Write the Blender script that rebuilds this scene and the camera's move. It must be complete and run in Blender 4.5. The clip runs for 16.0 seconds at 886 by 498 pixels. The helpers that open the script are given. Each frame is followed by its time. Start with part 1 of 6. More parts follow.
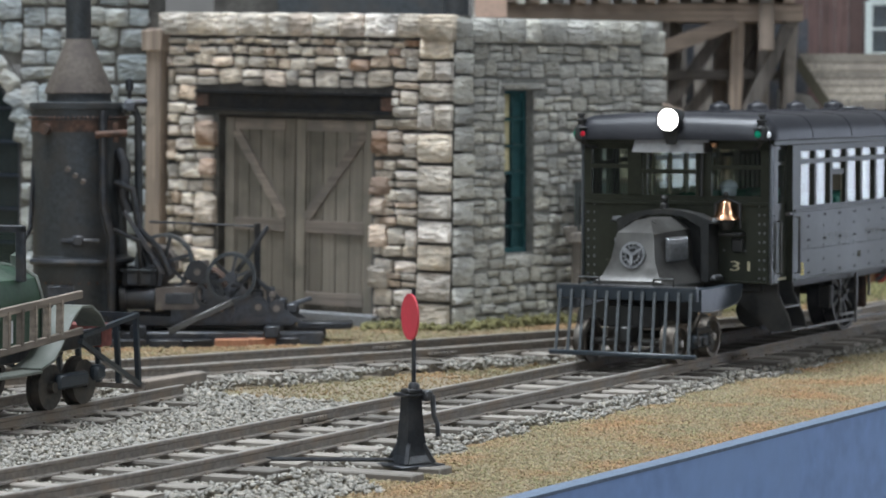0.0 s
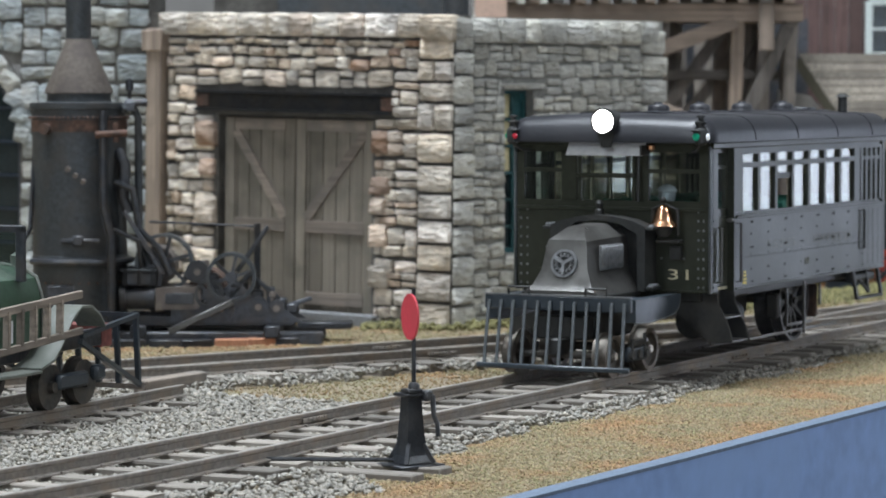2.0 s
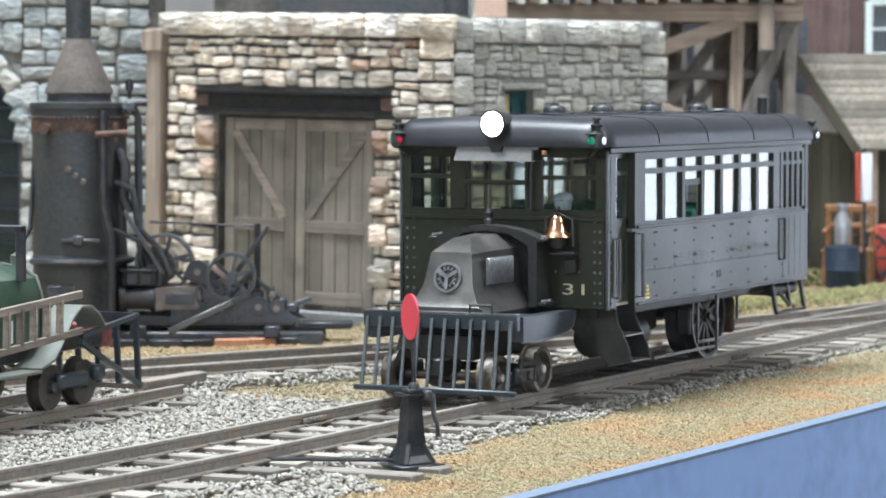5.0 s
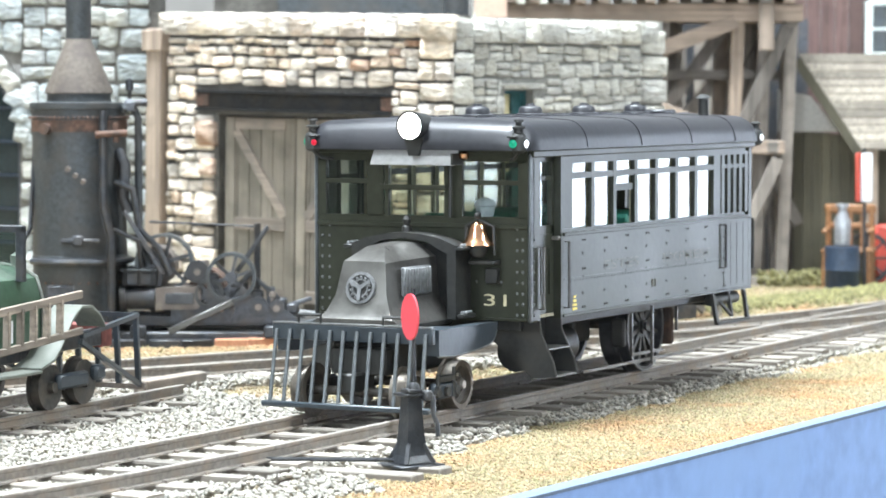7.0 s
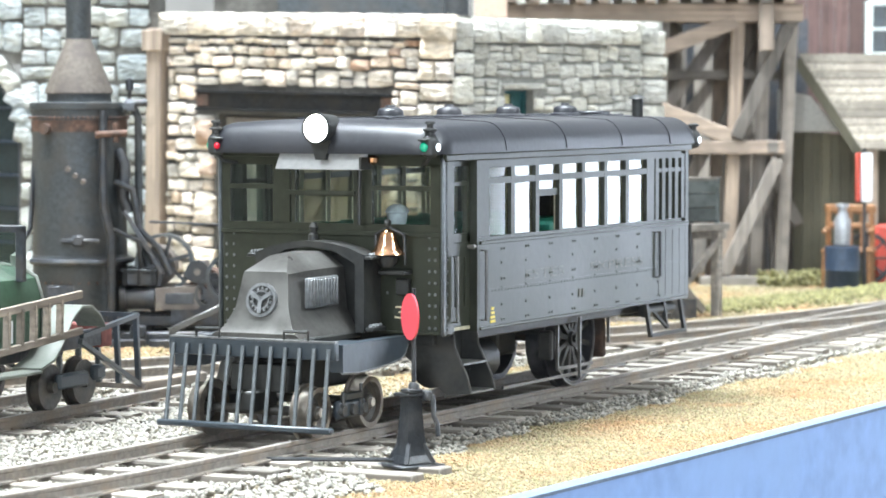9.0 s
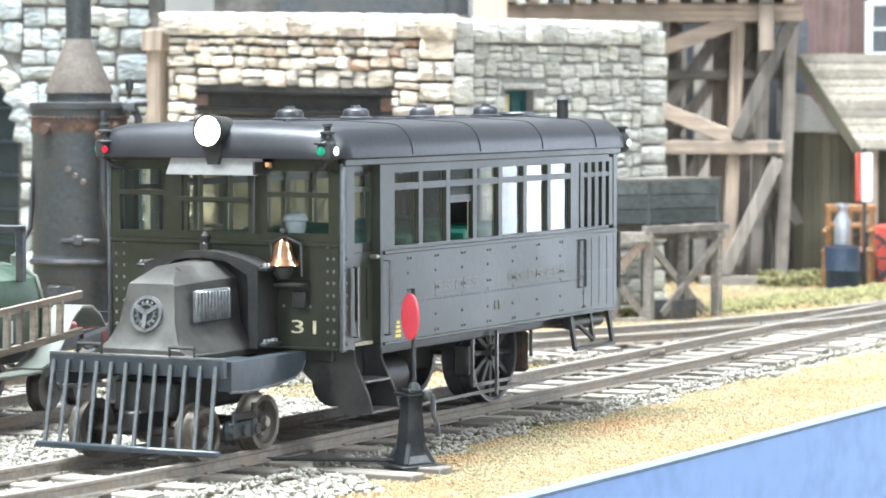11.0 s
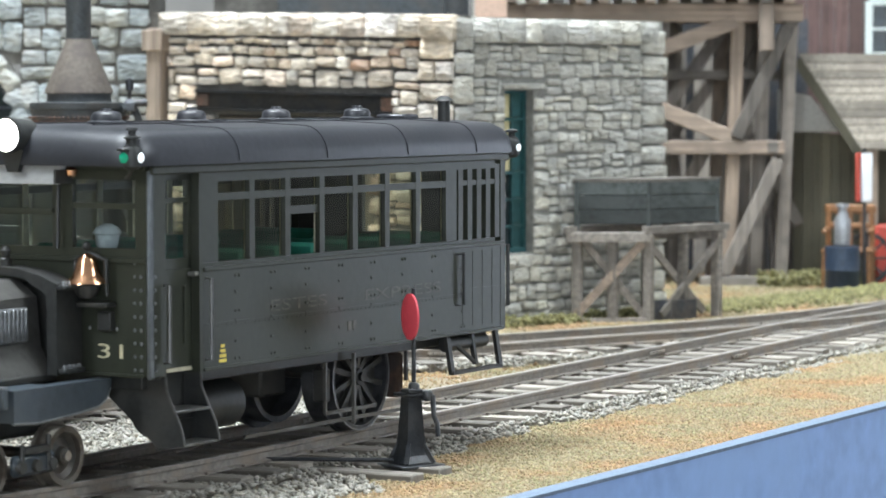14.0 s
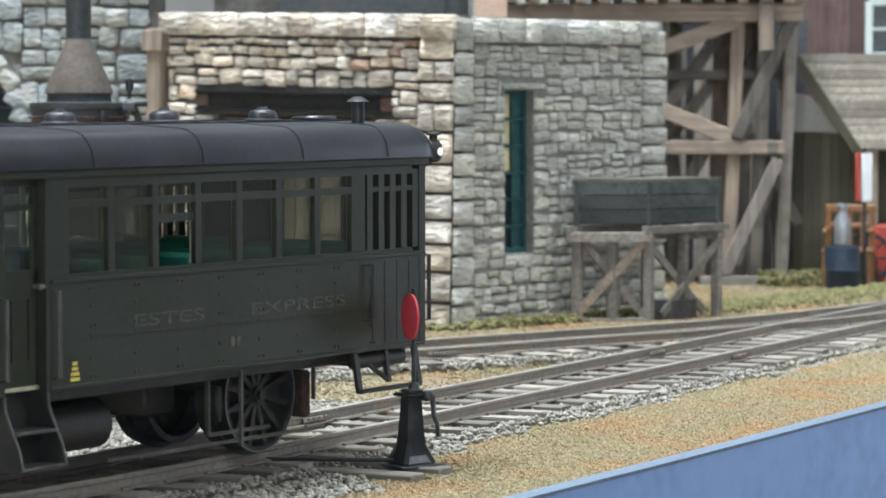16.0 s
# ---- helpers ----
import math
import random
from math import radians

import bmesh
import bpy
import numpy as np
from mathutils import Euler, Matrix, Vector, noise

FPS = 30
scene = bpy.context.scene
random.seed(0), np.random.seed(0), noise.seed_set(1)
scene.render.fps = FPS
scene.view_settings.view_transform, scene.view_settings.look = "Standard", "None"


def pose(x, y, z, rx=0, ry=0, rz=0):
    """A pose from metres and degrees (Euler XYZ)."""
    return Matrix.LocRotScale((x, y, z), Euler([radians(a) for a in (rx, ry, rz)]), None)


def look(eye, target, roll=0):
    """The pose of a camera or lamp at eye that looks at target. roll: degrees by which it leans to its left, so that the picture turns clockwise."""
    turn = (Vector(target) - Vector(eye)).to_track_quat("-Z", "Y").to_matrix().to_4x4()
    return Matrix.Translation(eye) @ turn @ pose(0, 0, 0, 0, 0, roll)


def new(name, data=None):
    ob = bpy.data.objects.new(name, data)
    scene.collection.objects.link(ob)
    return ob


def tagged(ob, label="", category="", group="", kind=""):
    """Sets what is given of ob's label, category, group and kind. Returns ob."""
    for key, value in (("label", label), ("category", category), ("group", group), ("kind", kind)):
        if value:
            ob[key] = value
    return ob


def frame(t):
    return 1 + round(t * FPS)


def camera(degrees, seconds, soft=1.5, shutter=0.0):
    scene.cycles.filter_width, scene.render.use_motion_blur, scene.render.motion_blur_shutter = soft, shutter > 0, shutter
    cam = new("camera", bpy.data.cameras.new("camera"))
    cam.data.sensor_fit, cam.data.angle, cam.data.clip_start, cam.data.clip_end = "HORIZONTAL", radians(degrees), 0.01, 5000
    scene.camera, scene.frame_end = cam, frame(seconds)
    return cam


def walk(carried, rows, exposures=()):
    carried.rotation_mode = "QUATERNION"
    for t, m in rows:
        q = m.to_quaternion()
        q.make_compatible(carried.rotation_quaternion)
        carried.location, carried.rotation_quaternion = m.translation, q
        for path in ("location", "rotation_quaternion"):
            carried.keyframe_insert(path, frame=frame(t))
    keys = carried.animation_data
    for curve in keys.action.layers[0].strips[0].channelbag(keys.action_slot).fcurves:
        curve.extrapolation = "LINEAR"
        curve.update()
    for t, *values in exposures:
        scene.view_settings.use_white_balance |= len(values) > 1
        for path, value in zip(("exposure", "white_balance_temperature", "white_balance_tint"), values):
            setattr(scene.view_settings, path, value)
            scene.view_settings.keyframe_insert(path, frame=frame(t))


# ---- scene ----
# ---------------------------------------------------------------- camera
cam = camera(16.73, 16.0, soft=1.7)
cam.data.dof.use_dof, cam.data.dof.focus_distance, cam.data.dof.aperture_fstop = True, 0.55, 75.0
EYE = Vector((0.0, 0.0, 0.06075))
GAZE = EYE + Vector((0.88408, 0.46427, -0.05340)) * 0.6
walk(cam, [(0.0, look(EYE, GAZE, -0.06)), (16.0, look(EYE, GAZE, -0.06))],
     exposures=[(0.0, -0.46, 6500, 8), (3.0, -0.21, 6500, 8), (4.2, 0.07, 6500, 8), (6.5, 1.02, 6590, 5), (7.0, 1.15, 6590, 5), (9.2, 1.25, 6590, 5), (11.5, 1.37, 6590, 5), (12.5, 1.18, 6590, 5), (13.0, 0.88, 6590, 5), (13.5, 0.71, 6590, 5), (14.0, 0.51, 6590, 5), (14.5, 0.33, 6590, 5), (16.0, 0.17, 6590, 5)])

# ---------------------------------------------------------------- world and light
world = bpy.data.worlds.new("hall_air")
scene.world = world
world.use_nodes = True
world.node_tree.nodes["Background"].inputs[0].default_value = (0.8, 0.85, 1.0, 1)
world.node_tree.nodes["Background"].inputs[1].default_value = 0.05


def area_lamp(name, eye, target, sx, sy, watts, colour):
    data = bpy.data.lights.new(name, "AREA")
    data.shape, data.size, data.size_y, data.energy, data.color = "RECTANGLE", sx, sy, watts, colour
    ob = new(name, data)
    ob.matrix_world = look(eye, target)
    return ob


COOL = (0.83, 0.90, 1.0)
# Unseen overhead lamps: the first follows the cast shadows, the others are added fill.
area_lamp("unseen_overhead_lamp", (0.45, 0.50, 1.65), (0.60, 0.30, 0), 0.3, 1.0, 68, COOL)
area_lamp("unseen_overhead_lamp", (-1.5, 0.75, 1.75), (0.65, 0.40, 0), 0.4, 1.4, 30, COOL)
area_lamp("unseen_overhead_lamp", (0.9, -1.3, 1.75), (0.8, 0.35, 0), 0.4, 1.4, 28, COOL)
# added low light from the west, lifts the walls
area_lamp("added_west_light", (-5.9, -2.9, 0.45), (0.7, 0.35, 0.02), 1.8, 1.9, 86, COOL)
area_lamp("unseen_overhead_lamp", (1.9, 0.6, 1.75), (1.2, 0.4, 0), 0.4, 1.4, 2.5, COOL)

# ---------------------------------------------------------------- materials
MM = 0.001


def mat(name, colour, rough=0.7, metal=0.0, spread=0.25, tint=None, fine=900.0, coarse=90.0, bump=0.25, per="object", spec=0.5, spots=None, fixed=False):
    """A surface with colour variation at two scales, relief and a random shift per piece."""
    m = bpy.data.materials.new(name)
    m.use_nodes = True
    nt = m.node_tree
    n, l = nt.nodes, nt.links
    bsdf = n["Principled BSDF"]
    co = n.new("ShaderNodeTexCoord")
    na = n.new("ShaderNodeTexNoise")
    na.inputs["Scale"].default_value, na.inputs["Detail"].default_value = fine, 6
    nb = n.new("ShaderNodeTexNoise")
    nb.inputs["Scale"].default_value, nb.inputs["Detail"].default_value = coarse, 4
    where = co.outputs["Object"]
    if fixed:
        bed = n.new("ShaderNodeMapping")
        bed.inputs["Scale"].default_value = (0.6, 0.6, 1.5)
        l.new(n.new("ShaderNodeNewGeometry").outputs["Position"], bed.inputs["Vector"])
        where = bed.outputs["Vector"]
    l.new(where, na.inputs["Vector"])
    l.new(where, nb.inputs["Vector"])
    mixa = n.new("ShaderNodeMix")
    mixa.data_type = "RGBA"
    lo = [max(0.0, c * (1 - spread)) for c in colour]
    hi = [min(1.0, c * (1 + spread)) for c in colour]
    mixa.inputs["A"].default_value, mixa.inputs["B"].default_value = (*lo, 1), (*hi, 1)
    ra = n.new("ShaderNodeMapRange")
    ra.inputs["From Min"].default_value, ra.inputs["From Max"].default_value = 0.3, 0.7
    l.new(na.outputs["Fac"], ra.inputs["Value"])
    l.new(ra.outputs[0], mixa.inputs["Factor"])
    last = mixa.outputs["Result"]
    if tint:
        mixb = n.new("ShaderNodeMix")
        mixb.data_type = "RGBA"
        mixb.inputs["B"].default_value = (*tint, 1)
        rb = n.new("ShaderNodeMapRange")
        rb.inputs["From Min"].default_value, rb.inputs["From Max"].default_value = 0.45, 0.68
        l.new(nb.outputs["Fac"], rb.inputs["Value"])
        l.new(rb.outputs[0], mixb.inputs["Factor"])
        l.new(last, mixb.inputs["A"])
        last = mixb.outputs["Result"]
    if per:
        if per == "object":
            src = n.new("ShaderNodeObjectInfo").outputs["Random"]
        else:
            src = n.new("ShaderNodeNewGeometry").outputs["Random Per Island"]
        ramp = n.new("ShaderNodeMapRange")
        ramp.inputs["To Min"].default_value, ramp.inputs["To Max"].default_value = 1 - spread * 1.2, 1 + spread * 1.0
        l.new(src, ramp.inputs["Value"])
        hsv = n.new("ShaderNodeHueSaturation")
        l.new(ramp.outputs[0], hsv.inputs["Value"])
        l.new(last, hsv.inputs["Color"])
        last = hsv.outputs["Color"]
        if spots:
            cr = n.new("ShaderNodeValToRGB")
            wn = n.new("ShaderNodeTexWhiteNoise")
            wn.noise_dimensions = "1D"
            l.new(src, wn.inputs["W"])
            l.new(wn.outputs["Value"], cr.inputs["Fac"])
            cr.color_ramp.elements[0].color = (*spots[0], 1)
            cr.color_ramp.elements[1].color = (*spots[-1], 1)
            for k, c in enumerate(spots[1:-1]):
                e = cr.color_ramp.elements.new((k + 1) / (len(spots) - 1))
                e.color = (*c, 1)
            mixc = n.new("ShaderNodeMix")
            mixc.data_type, mixc.blend_type = "RGBA", "MULTIPLY"
            mixc.inputs["Factor"].default_value = 1.0
            l.new(last, mixc.inputs["A"])
            l.new(cr.outputs["Color"], mixc.inputs["B"])
            last = mixc.outputs["Result"]
    l.new(last, bsdf.inputs["Base Color"])
    rr = n.new("ShaderNodeMapRange")
    rr.inputs["To Min"].default_value, rr.inputs["To Max"].default_value = max(0.03, rough - 0.12), min(1.0, rough + 0.12)
    l.new(nb.outputs["Fac"], rr.inputs["Value"])
    l.new(rr.outputs[0], bsdf.inputs["Roughness"])
    bsdf.inputs["Metallic"].default_value = metal
    bsdf.inputs["Specular IOR Level"].default_value = spec
    if bump:
        bn = n.new("ShaderNodeBump")
        bn.inputs["Strength"].default_value, bn.inputs["Distance"].default_value = min(bump, 1.0), 0.0004 if bump < 0.8 else 0.0022
        l.new(na.outputs["Fac"], bn.inputs["Height"])
        l.new(bn.outputs["Normal"], bsdf.inputs["Normal"])
    return m


def grain_mat(name, colour, tint, rough=0.85, along=(30.0, 900.0, 900.0), spread=0.35):
    """Weathered wood: streaks along the local x axis."""
    m = mat(name, colour, rough, tint=tint, spread=spread, fine=1.0, coarse=120.0, bump=0.35)
    n, l = m.node_tree.nodes, m.node_tree.links
    noises = [x for x in n if x.type == "TEX_NOISE"]
    mp = n.new("ShaderNodeMapping")
    mp.inputs["Scale"].default_value = along
    l.new(n["Texture Coordinate"].outputs["Object"], mp.inputs["Vector"])
    l.new(mp.outputs["Vector"], noises[0].inputs["Vector"])
    return m


def glow(name, colour, strength):
    m = bpy.data.materials.new(name)
    m.use_nodes = True
    b = m.node_tree.nodes["Principled BSDF"]
    b.inputs["Base Color"].default_value = (*colour, 1)
    b.inputs["Emission Color"].default_value = (*colour, 1)
    b.inputs["Emission Strength"].default_value = strength
    return m


def pane_glass(name, tint=(0.9, 0.95, 0.93), gloss=0.9):
    m = bpy.data.materials.new(name)
    m.use_nodes = True
    n, l = m.node_tree.nodes, m.node_tree.links
    n.remove(n["Principled BSDF"])
    tr, gl, lw, pw, ma, mx = (n.new(k) for k in ("ShaderNodeBsdfTransparent", "ShaderNodeBsdfGlossy", "ShaderNodeLayerWeight", "ShaderNodeMath", "ShaderNodeMath", "ShaderNodeMixShader"))
    tr.inputs["Color"].default_value = (*tint, 1)
    gl.inputs["Roughness"].default_value = 0.06
    lw.inputs["Blend"].default_value = 0.5
    pw.operation, ma.operation = "POWER", "MULTIPLY_ADD"
    pw.inputs[1].default_value, ma.inputs[1].default_value, ma.inputs[2].default_value = 5.0, gloss, 0.08
    l.new(lw.outputs["Facing"], pw.inputs[0])
    l.new(pw.outputs[0], ma.inputs[0])
    l.new(ma.outputs[0], mx.inputs[0])
    l.new(tr.outputs[0], mx.inputs[1])
    l.new(gl.outputs[0], mx.inputs[2])
    l.new(mx.outputs[0], n["Material Output"].inputs["Surface"])
    return m


STONE_TINTS = [(1.0, 0.98, 0.93), (0.9, 0.88, 0.84), (1.0, 0.93, 0.82), (0.8, 0.8, 0.8), (1.0, 1.0, 0.98), (0.88, 0.74, 0.62), (0.95, 0.95, 0.96), (0.72, 0.68, 0.62)]
M_STONE = mat("rubble_stone", (0.77, 0.70, 0.62), 0.9, tint=(0.40, 0.37, 0.33), spread=0.22, fine=520, coarse=150, bump=1.0, fixed=True, spots=STONE_TINTS)
M_STONE_GREY = mat("grey_rubble_stone", (0.57, 0.555, 0.505), 0.9, tint=(0.46, 0.45, 0.42), spread=0.16, fine=520, coarse=150, bump=1.0, fixed=True, spots=[(1, 1, 1), (0.9, 0.9, 0.88), (1, 0.98, 0.92), (0.85, 0.86, 0.86)])
M_STONE_BLUE = mat("pale_cut_stone", (0.36, 0.375, 0.37), 0.9, tint=(0.46, 0.45, 0.42), spread=0.2, fine=480, coarse=120, bump=0.95, fixed=True, spots=[(1, 1, 1), (0.85, 0.92, 0.97), (1, 0.97, 0.9), (0.8, 0.84, 0.88)])
M_RUSTSTONE = mat("rust_stained_stone", (0.42, 0.31, 0.24), 0.9, tint=(0.30, 0.17, 0.10), spread=0.25, fine=420, coarse=200, bump=0.85, fixed=True)
M_MORTAR = mat("mortar", (0.11, 0.104, 0.094), 0.95, tint=(0.055, 0.05, 0.045), spread=0.3, per="")
M_MORTAR_GREY = mat("grey_mortar", (0.26, 0.253, 0.23), 0.95, tint=(0.17, 0.168, 0.155), spread=0.3, per="")
M_WOOD = grain_mat("weathered_grey_wood", (0.24, 0.20, 0.165), (0.17, 0.15, 0.13))
M_WOODV = grain_mat("weathered_board", (0.23, 0.20, 0.17), (0.16, 0.145, 0.13), along=(900.0, 900.0, 30.0))
M_WOODW = grain_mat("warm_timber", (0.40, 0.315, 0.25), (0.32, 0.26, 0.21), along=(700.0, 700.0, 25.0))
M_SILL = mat("worn_grey_sill", (0.21, 0.215, 0.22), 0.75, tint=(0.15, 0.15, 0.15), spread=0.2)
M_DOOR = grain_mat("greyed_door_board", (0.205, 0.18, 0.145), (0.15, 0.135, 0.108), along=(900.0, 900.0, 30.0), spread=0.17)
M_TIE = grain_mat("weathered_tie", (0.235, 0.21, 0.18), (0.29, 0.262, 0.225), along=(900.0, 40.0, 900.0))
M_TIMBER = grain_mat("grey_timber", (0.19, 0.168, 0.146), (0.135, 0.12, 0.104))
M_TIMBERV = grain_mat("grey_upright_timber", (0.19, 0.165, 0.142), (0.135, 0.118, 0.102), along=(700.0, 700.0, 25.0))
M_TIMBERBV = grain_mat("brown_upright_timber", (0.28, 0.215, 0.165), (0.19, 0.15, 0.12), along=(700.0, 700.0, 25.0))
M_TIMBERB = grain_mat("brown_timber", (0.26, 0.20, 0.155), (0.19, 0.15, 0.118))
M_RAIL = mat("weathered_rail", (0.22, 0.195, 0.17), 0.6, metal=0.15, tint=(0.25, 0.20, 0.155), spread=0.25, coarse=200, per="")
M_RAILTOP = mat("worn_railhead", (0.36, 0.34, 0.31), 0.45, metal=0.4, spread=0.2, per="")
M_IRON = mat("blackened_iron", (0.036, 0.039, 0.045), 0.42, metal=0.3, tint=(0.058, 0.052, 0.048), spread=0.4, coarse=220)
M_IRONG = mat("grey_boiler_iron", (0.0476, 0.0544, 0.0595), 0.55, metal=0.2, tint=(0.068, 0.06375, 0.0595), spread=0.3, coarse=120)
M_CONE = mat("dusty_brown_iron", (0.17, 0.145, 0.125), 0.7, metal=0.15, tint=(0.12, 0.10, 0.09), spread=0.2, coarse=160)
M_RUST = mat("rusty_iron", (0.115, 0.064, 0.045), 0.8, metal=0.1, tint=(0.06, 0.045, 0.038), spread=0.35, coarse=260)
M_STAND = mat("satin_black_casting", (0.028, 0.031, 0.036), 0.35, metal=0.1, tint=(0.06, 0.06, 0.06), spread=0.3, coarse=250)
M_TARGET = mat("red_painted_target", (0.70, 0.07, 0.095), 0.45, spread=0.08, tint=(0.64, 0.07, 0.09), bump=0.05)
M_CAR = mat("dark_olive_coach_paint", (0.033, 0.036, 0.0255), 0.36, spec=0.32, tint=(0.036, 0.039, 0.029), spread=0.16, fine=600, coarse=45, bump=0.06, per="")
M_CARDARK = mat("dark_underframe_paint", (0.022, 0.023, 0.022), 0.5, tint=(0.04, 0.038, 0.034), spread=0.25, coarse=200, bump=0.15, per="")
M_ROOF = mat("satin_black_roof", (0.020, 0.021, 0.0255), 0.40, tint=(0.030, 0.030, 0.035), spread=0.18, fine=800, coarse=60, bump=0.08, per="")
M_HOOD = mat("grey_weathered_hood", (0.074, 0.071, 0.066), 0.32, metal=0.3, tint=(0.115, 0.112, 0.104), spread=0.2, coarse=150, bump=0.1, per="")
M_BARS = mat("grey_pilot_bar_paint", (0.105, 0.115, 0.12), 0.4, metal=0.2, spread=0.2, coarse=200, per="")
M_SLATE = mat("blue_grey_enamel", (0.027, 0.036, 0.045), 0.34, tint=(0.042, 0.052, 0.061), spread=0.2, coarse=150, bump=0.08, per="")
M_TRIM = mat("worn_light_metal", (0.21, 0.215, 0.22), 0.35, metal=0.6, spread=0.25, coarse=300, per="")
M_SILVER = mat("light_grey_visor", (0.46, 0.46, 0.45), 0.5, spread=0.1, per="")
M_STEEL = mat("bright_wheel_steel", (0.38, 0.36, 0.33), 0.3, metal=0.9, spread=0.2, per="")
M_DRIVER = mat("black_worn_tyre", (0.045, 0.046, 0.05), 0.36, metal=0.4, tint=(0.09, 0.09, 0.092), spread=0.25, coarse=250, per="")
M_TYRE = mat("brown_worn_tyre", (0.13, 0.11, 0.09), 0.4, metal=0.6, tint=(0.2, 0.18, 0.155), spread=0.25, coarse=250, per="")
M_WHEEL = mat("dark_wheel", (0.05, 0.047, 0.043), 0.45, metal=0.4, tint=(0.10, 0.085, 0.07), spread=0.3, coarse=300, per="")
M_BRASS = mat("polished_brass", (0.78, 0.43, 0.25), 0.22, metal=1.0, spread=0.1, bump=0.0, per="")
M_GOLD = mat("faded_gold_lettering", (0.55, 0.50, 0.33), 0.6, spread=0.2, per="")
M_FADED = mat("worn_off_lettering", (0.072, 0.07, 0.053), 0.55, spread=0.6, fine=700, per="")
M_YELLOW = mat("yellow_stencil", (0.70, 0.55, 0.10), 0.6, spread=0.2, per="")
M_SEAT = mat("green_seat_covering", (0.02, 0.16, 0.11), 0.5, spread=0.2, per="")
M_INNER = mat("cabin_lining", (0.40, 0.37, 0.27), 0.7, spread=0.2, per="")
M_FIG = mat("pale_blue_cloth_figure", (0.48, 0.50, 0.53), 0.8, spread=0.2, per="")
M_GLASS = pane_glass("window_glass")
# grey-green tint, less of the interior shows through
M_TINTED = pane_glass("tinted_side_glass", (0.66, 0.67, 0.58))
M_CLEAR = pane_glass("dull_clear_sheet", (0.78, 0.77, 0.68), 0.12)
M_HEAD = glow("headlight_glow", (1.0, 0.95, 0.93), 14.0)
M_WHITELENS = glow("white_lens", (0.9, 0.95, 1.0), 0.5)
M_REDLENS = mat("red_lens", (0.75, 0.02, 0.05), 0.12, spread=0.05, bump=0.0, per="")
M_GREENLENS = mat("green_lens", (0.01, 0.36, 0.20), 0.12, spread=0.05, bump=0.0, per="")
M_GREEN = mat("green_truck_paint", (0.032, 0.064, 0.038), 0.42, tint=(0.05, 0.082, 0.055), spread=0.2, coarse=150, bump=0.08, per="")
M_FENDER = mat("grey_green_fender_paint", (0.15, 0.16, 0.14), 0.40, tint=(0.175, 0.185, 0.16), spread=0.15, coarse=120, bump=0.05, per="")
M_LADDER = grain_mat("bleached_ladder_wood", (0.25, 0.205, 0.165), (0.19, 0.16, 0.13))
M_REDWOOD = mat("faded_red_wood", (0.20, 0.06, 0.05), 0.7, tint=(0.13, 0.05, 0.045), spread=0.3)
M_BRICK = mat("brick_red", (0.34, 0.16, 0.09), 0.9, spread=0.25)
M_TEAL = mat("dark_teal_window_paint", (0.025, 0.085, 0.09), 0.5, spread=0.2)
# Window light of the upper left panes, put into a yellow colour.
M_WARMPANE = mat("painted_lit_pane", (0.62, 0.55, 0.32), 0.8, spread=0.12)
M_DARKPANE = mat("dark_window_glass", (0.02, 0.03, 0.033), 0.1, spread=0.2)
M_TANK = grain_mat("dark_green_grey_planks", (0.045, 0.052, 0.05), (0.068, 0.076, 0.074))
M_GABLE = mat("grey_gable_paint", (0.30, 0.285, 0.26), 0.7, spread=0.15, per="")
M_OLIVE = grain_mat("olive_board", (0.062, 0.056, 0.036), (0.08, 0.072, 0.047), along=(900.0, 900.0, 40.0), spread=0.18)
M_SHINGLE = grain_mat("bleached_shingle", (0.235, 0.205, 0.165), (0.175, 0.15, 0.122), along=(900.0, 60.0, 900.0))
M_MAROON = grain_mat("dark_maroon_board", (0.085, 0.05, 0.045), (0.12, 0.075, 0.065), along=(900.0, 900.0, 40.0))
M_WHITEPAINT = mat("white_paint", (0.72, 0.72, 0.74), 0.5, spread=0.06)
M_PALEFRAME = mat("pale_green_white_frame", (0.55, 0.60, 0.57), 0.6, spread=0.1)
M_CHAIR = mat("orange_stained_wood", (0.21, 0.10, 0.042), 0.5, spread=0.25)
M_REDPAINT = mat("red_painted_metal", (0.42, 0.05, 0.03), 0.5, tint=(0.30, 0.05, 0.03), spread=0.2)
M_BLUEDRUM = mat("dark_blue_drum_paint", (0.014, 0.024, 0.042), 0.45, spread=0.3)
M_GALV = mat("galvanised_metal", (0.42, 0.43, 0.45), 0.4, metal=0.6, spread=0.2)
M_FASCIA = mat("blue_painted_fascia", (0.20, 0.32, 0.57), 0.6, tint=(0.235, 0.36, 0.60), spread=0.10, fine=220, coarse=22, bump=0.2, per="")
M_EDGE = mat("grey_board_edge", (0.13, 0.17, 0.23), 0.8, spread=0.15, per="")
M_BALLAST = mat("crushed_ballast", (0.35, 0.328, 0.29), 0.9, spread=0.22, fine=1500, bump=0.3, per="island", spots=[(1, 1, 1), (0.82, 0.84, 0.84), (1, 0.96, 0.9), (0.7, 0.71, 0.7), (1, 0.99, 0.96)])
M_TURF = mat("scattered_turf", (0.28, 0.235, 0.16), 0.95, tint=(0.335, 0.21, 0.125), spread=0.22, fine=1500, coarse=55, bump=0.3, per="island", spots=[(1, 0.97, 0.85), (0.86, 0.95, 0.7), (1, 0.9, 0.76), (1, 1, 0.95), (0.98, 0.84, 0.7), (0.8, 0.9, 0.66)])
M_WEED = mat("yellow_green_weeds", (0.155, 0.142, 0.058), 0.95, spread=0.4, fine=1500, bump=0.3, per="island")
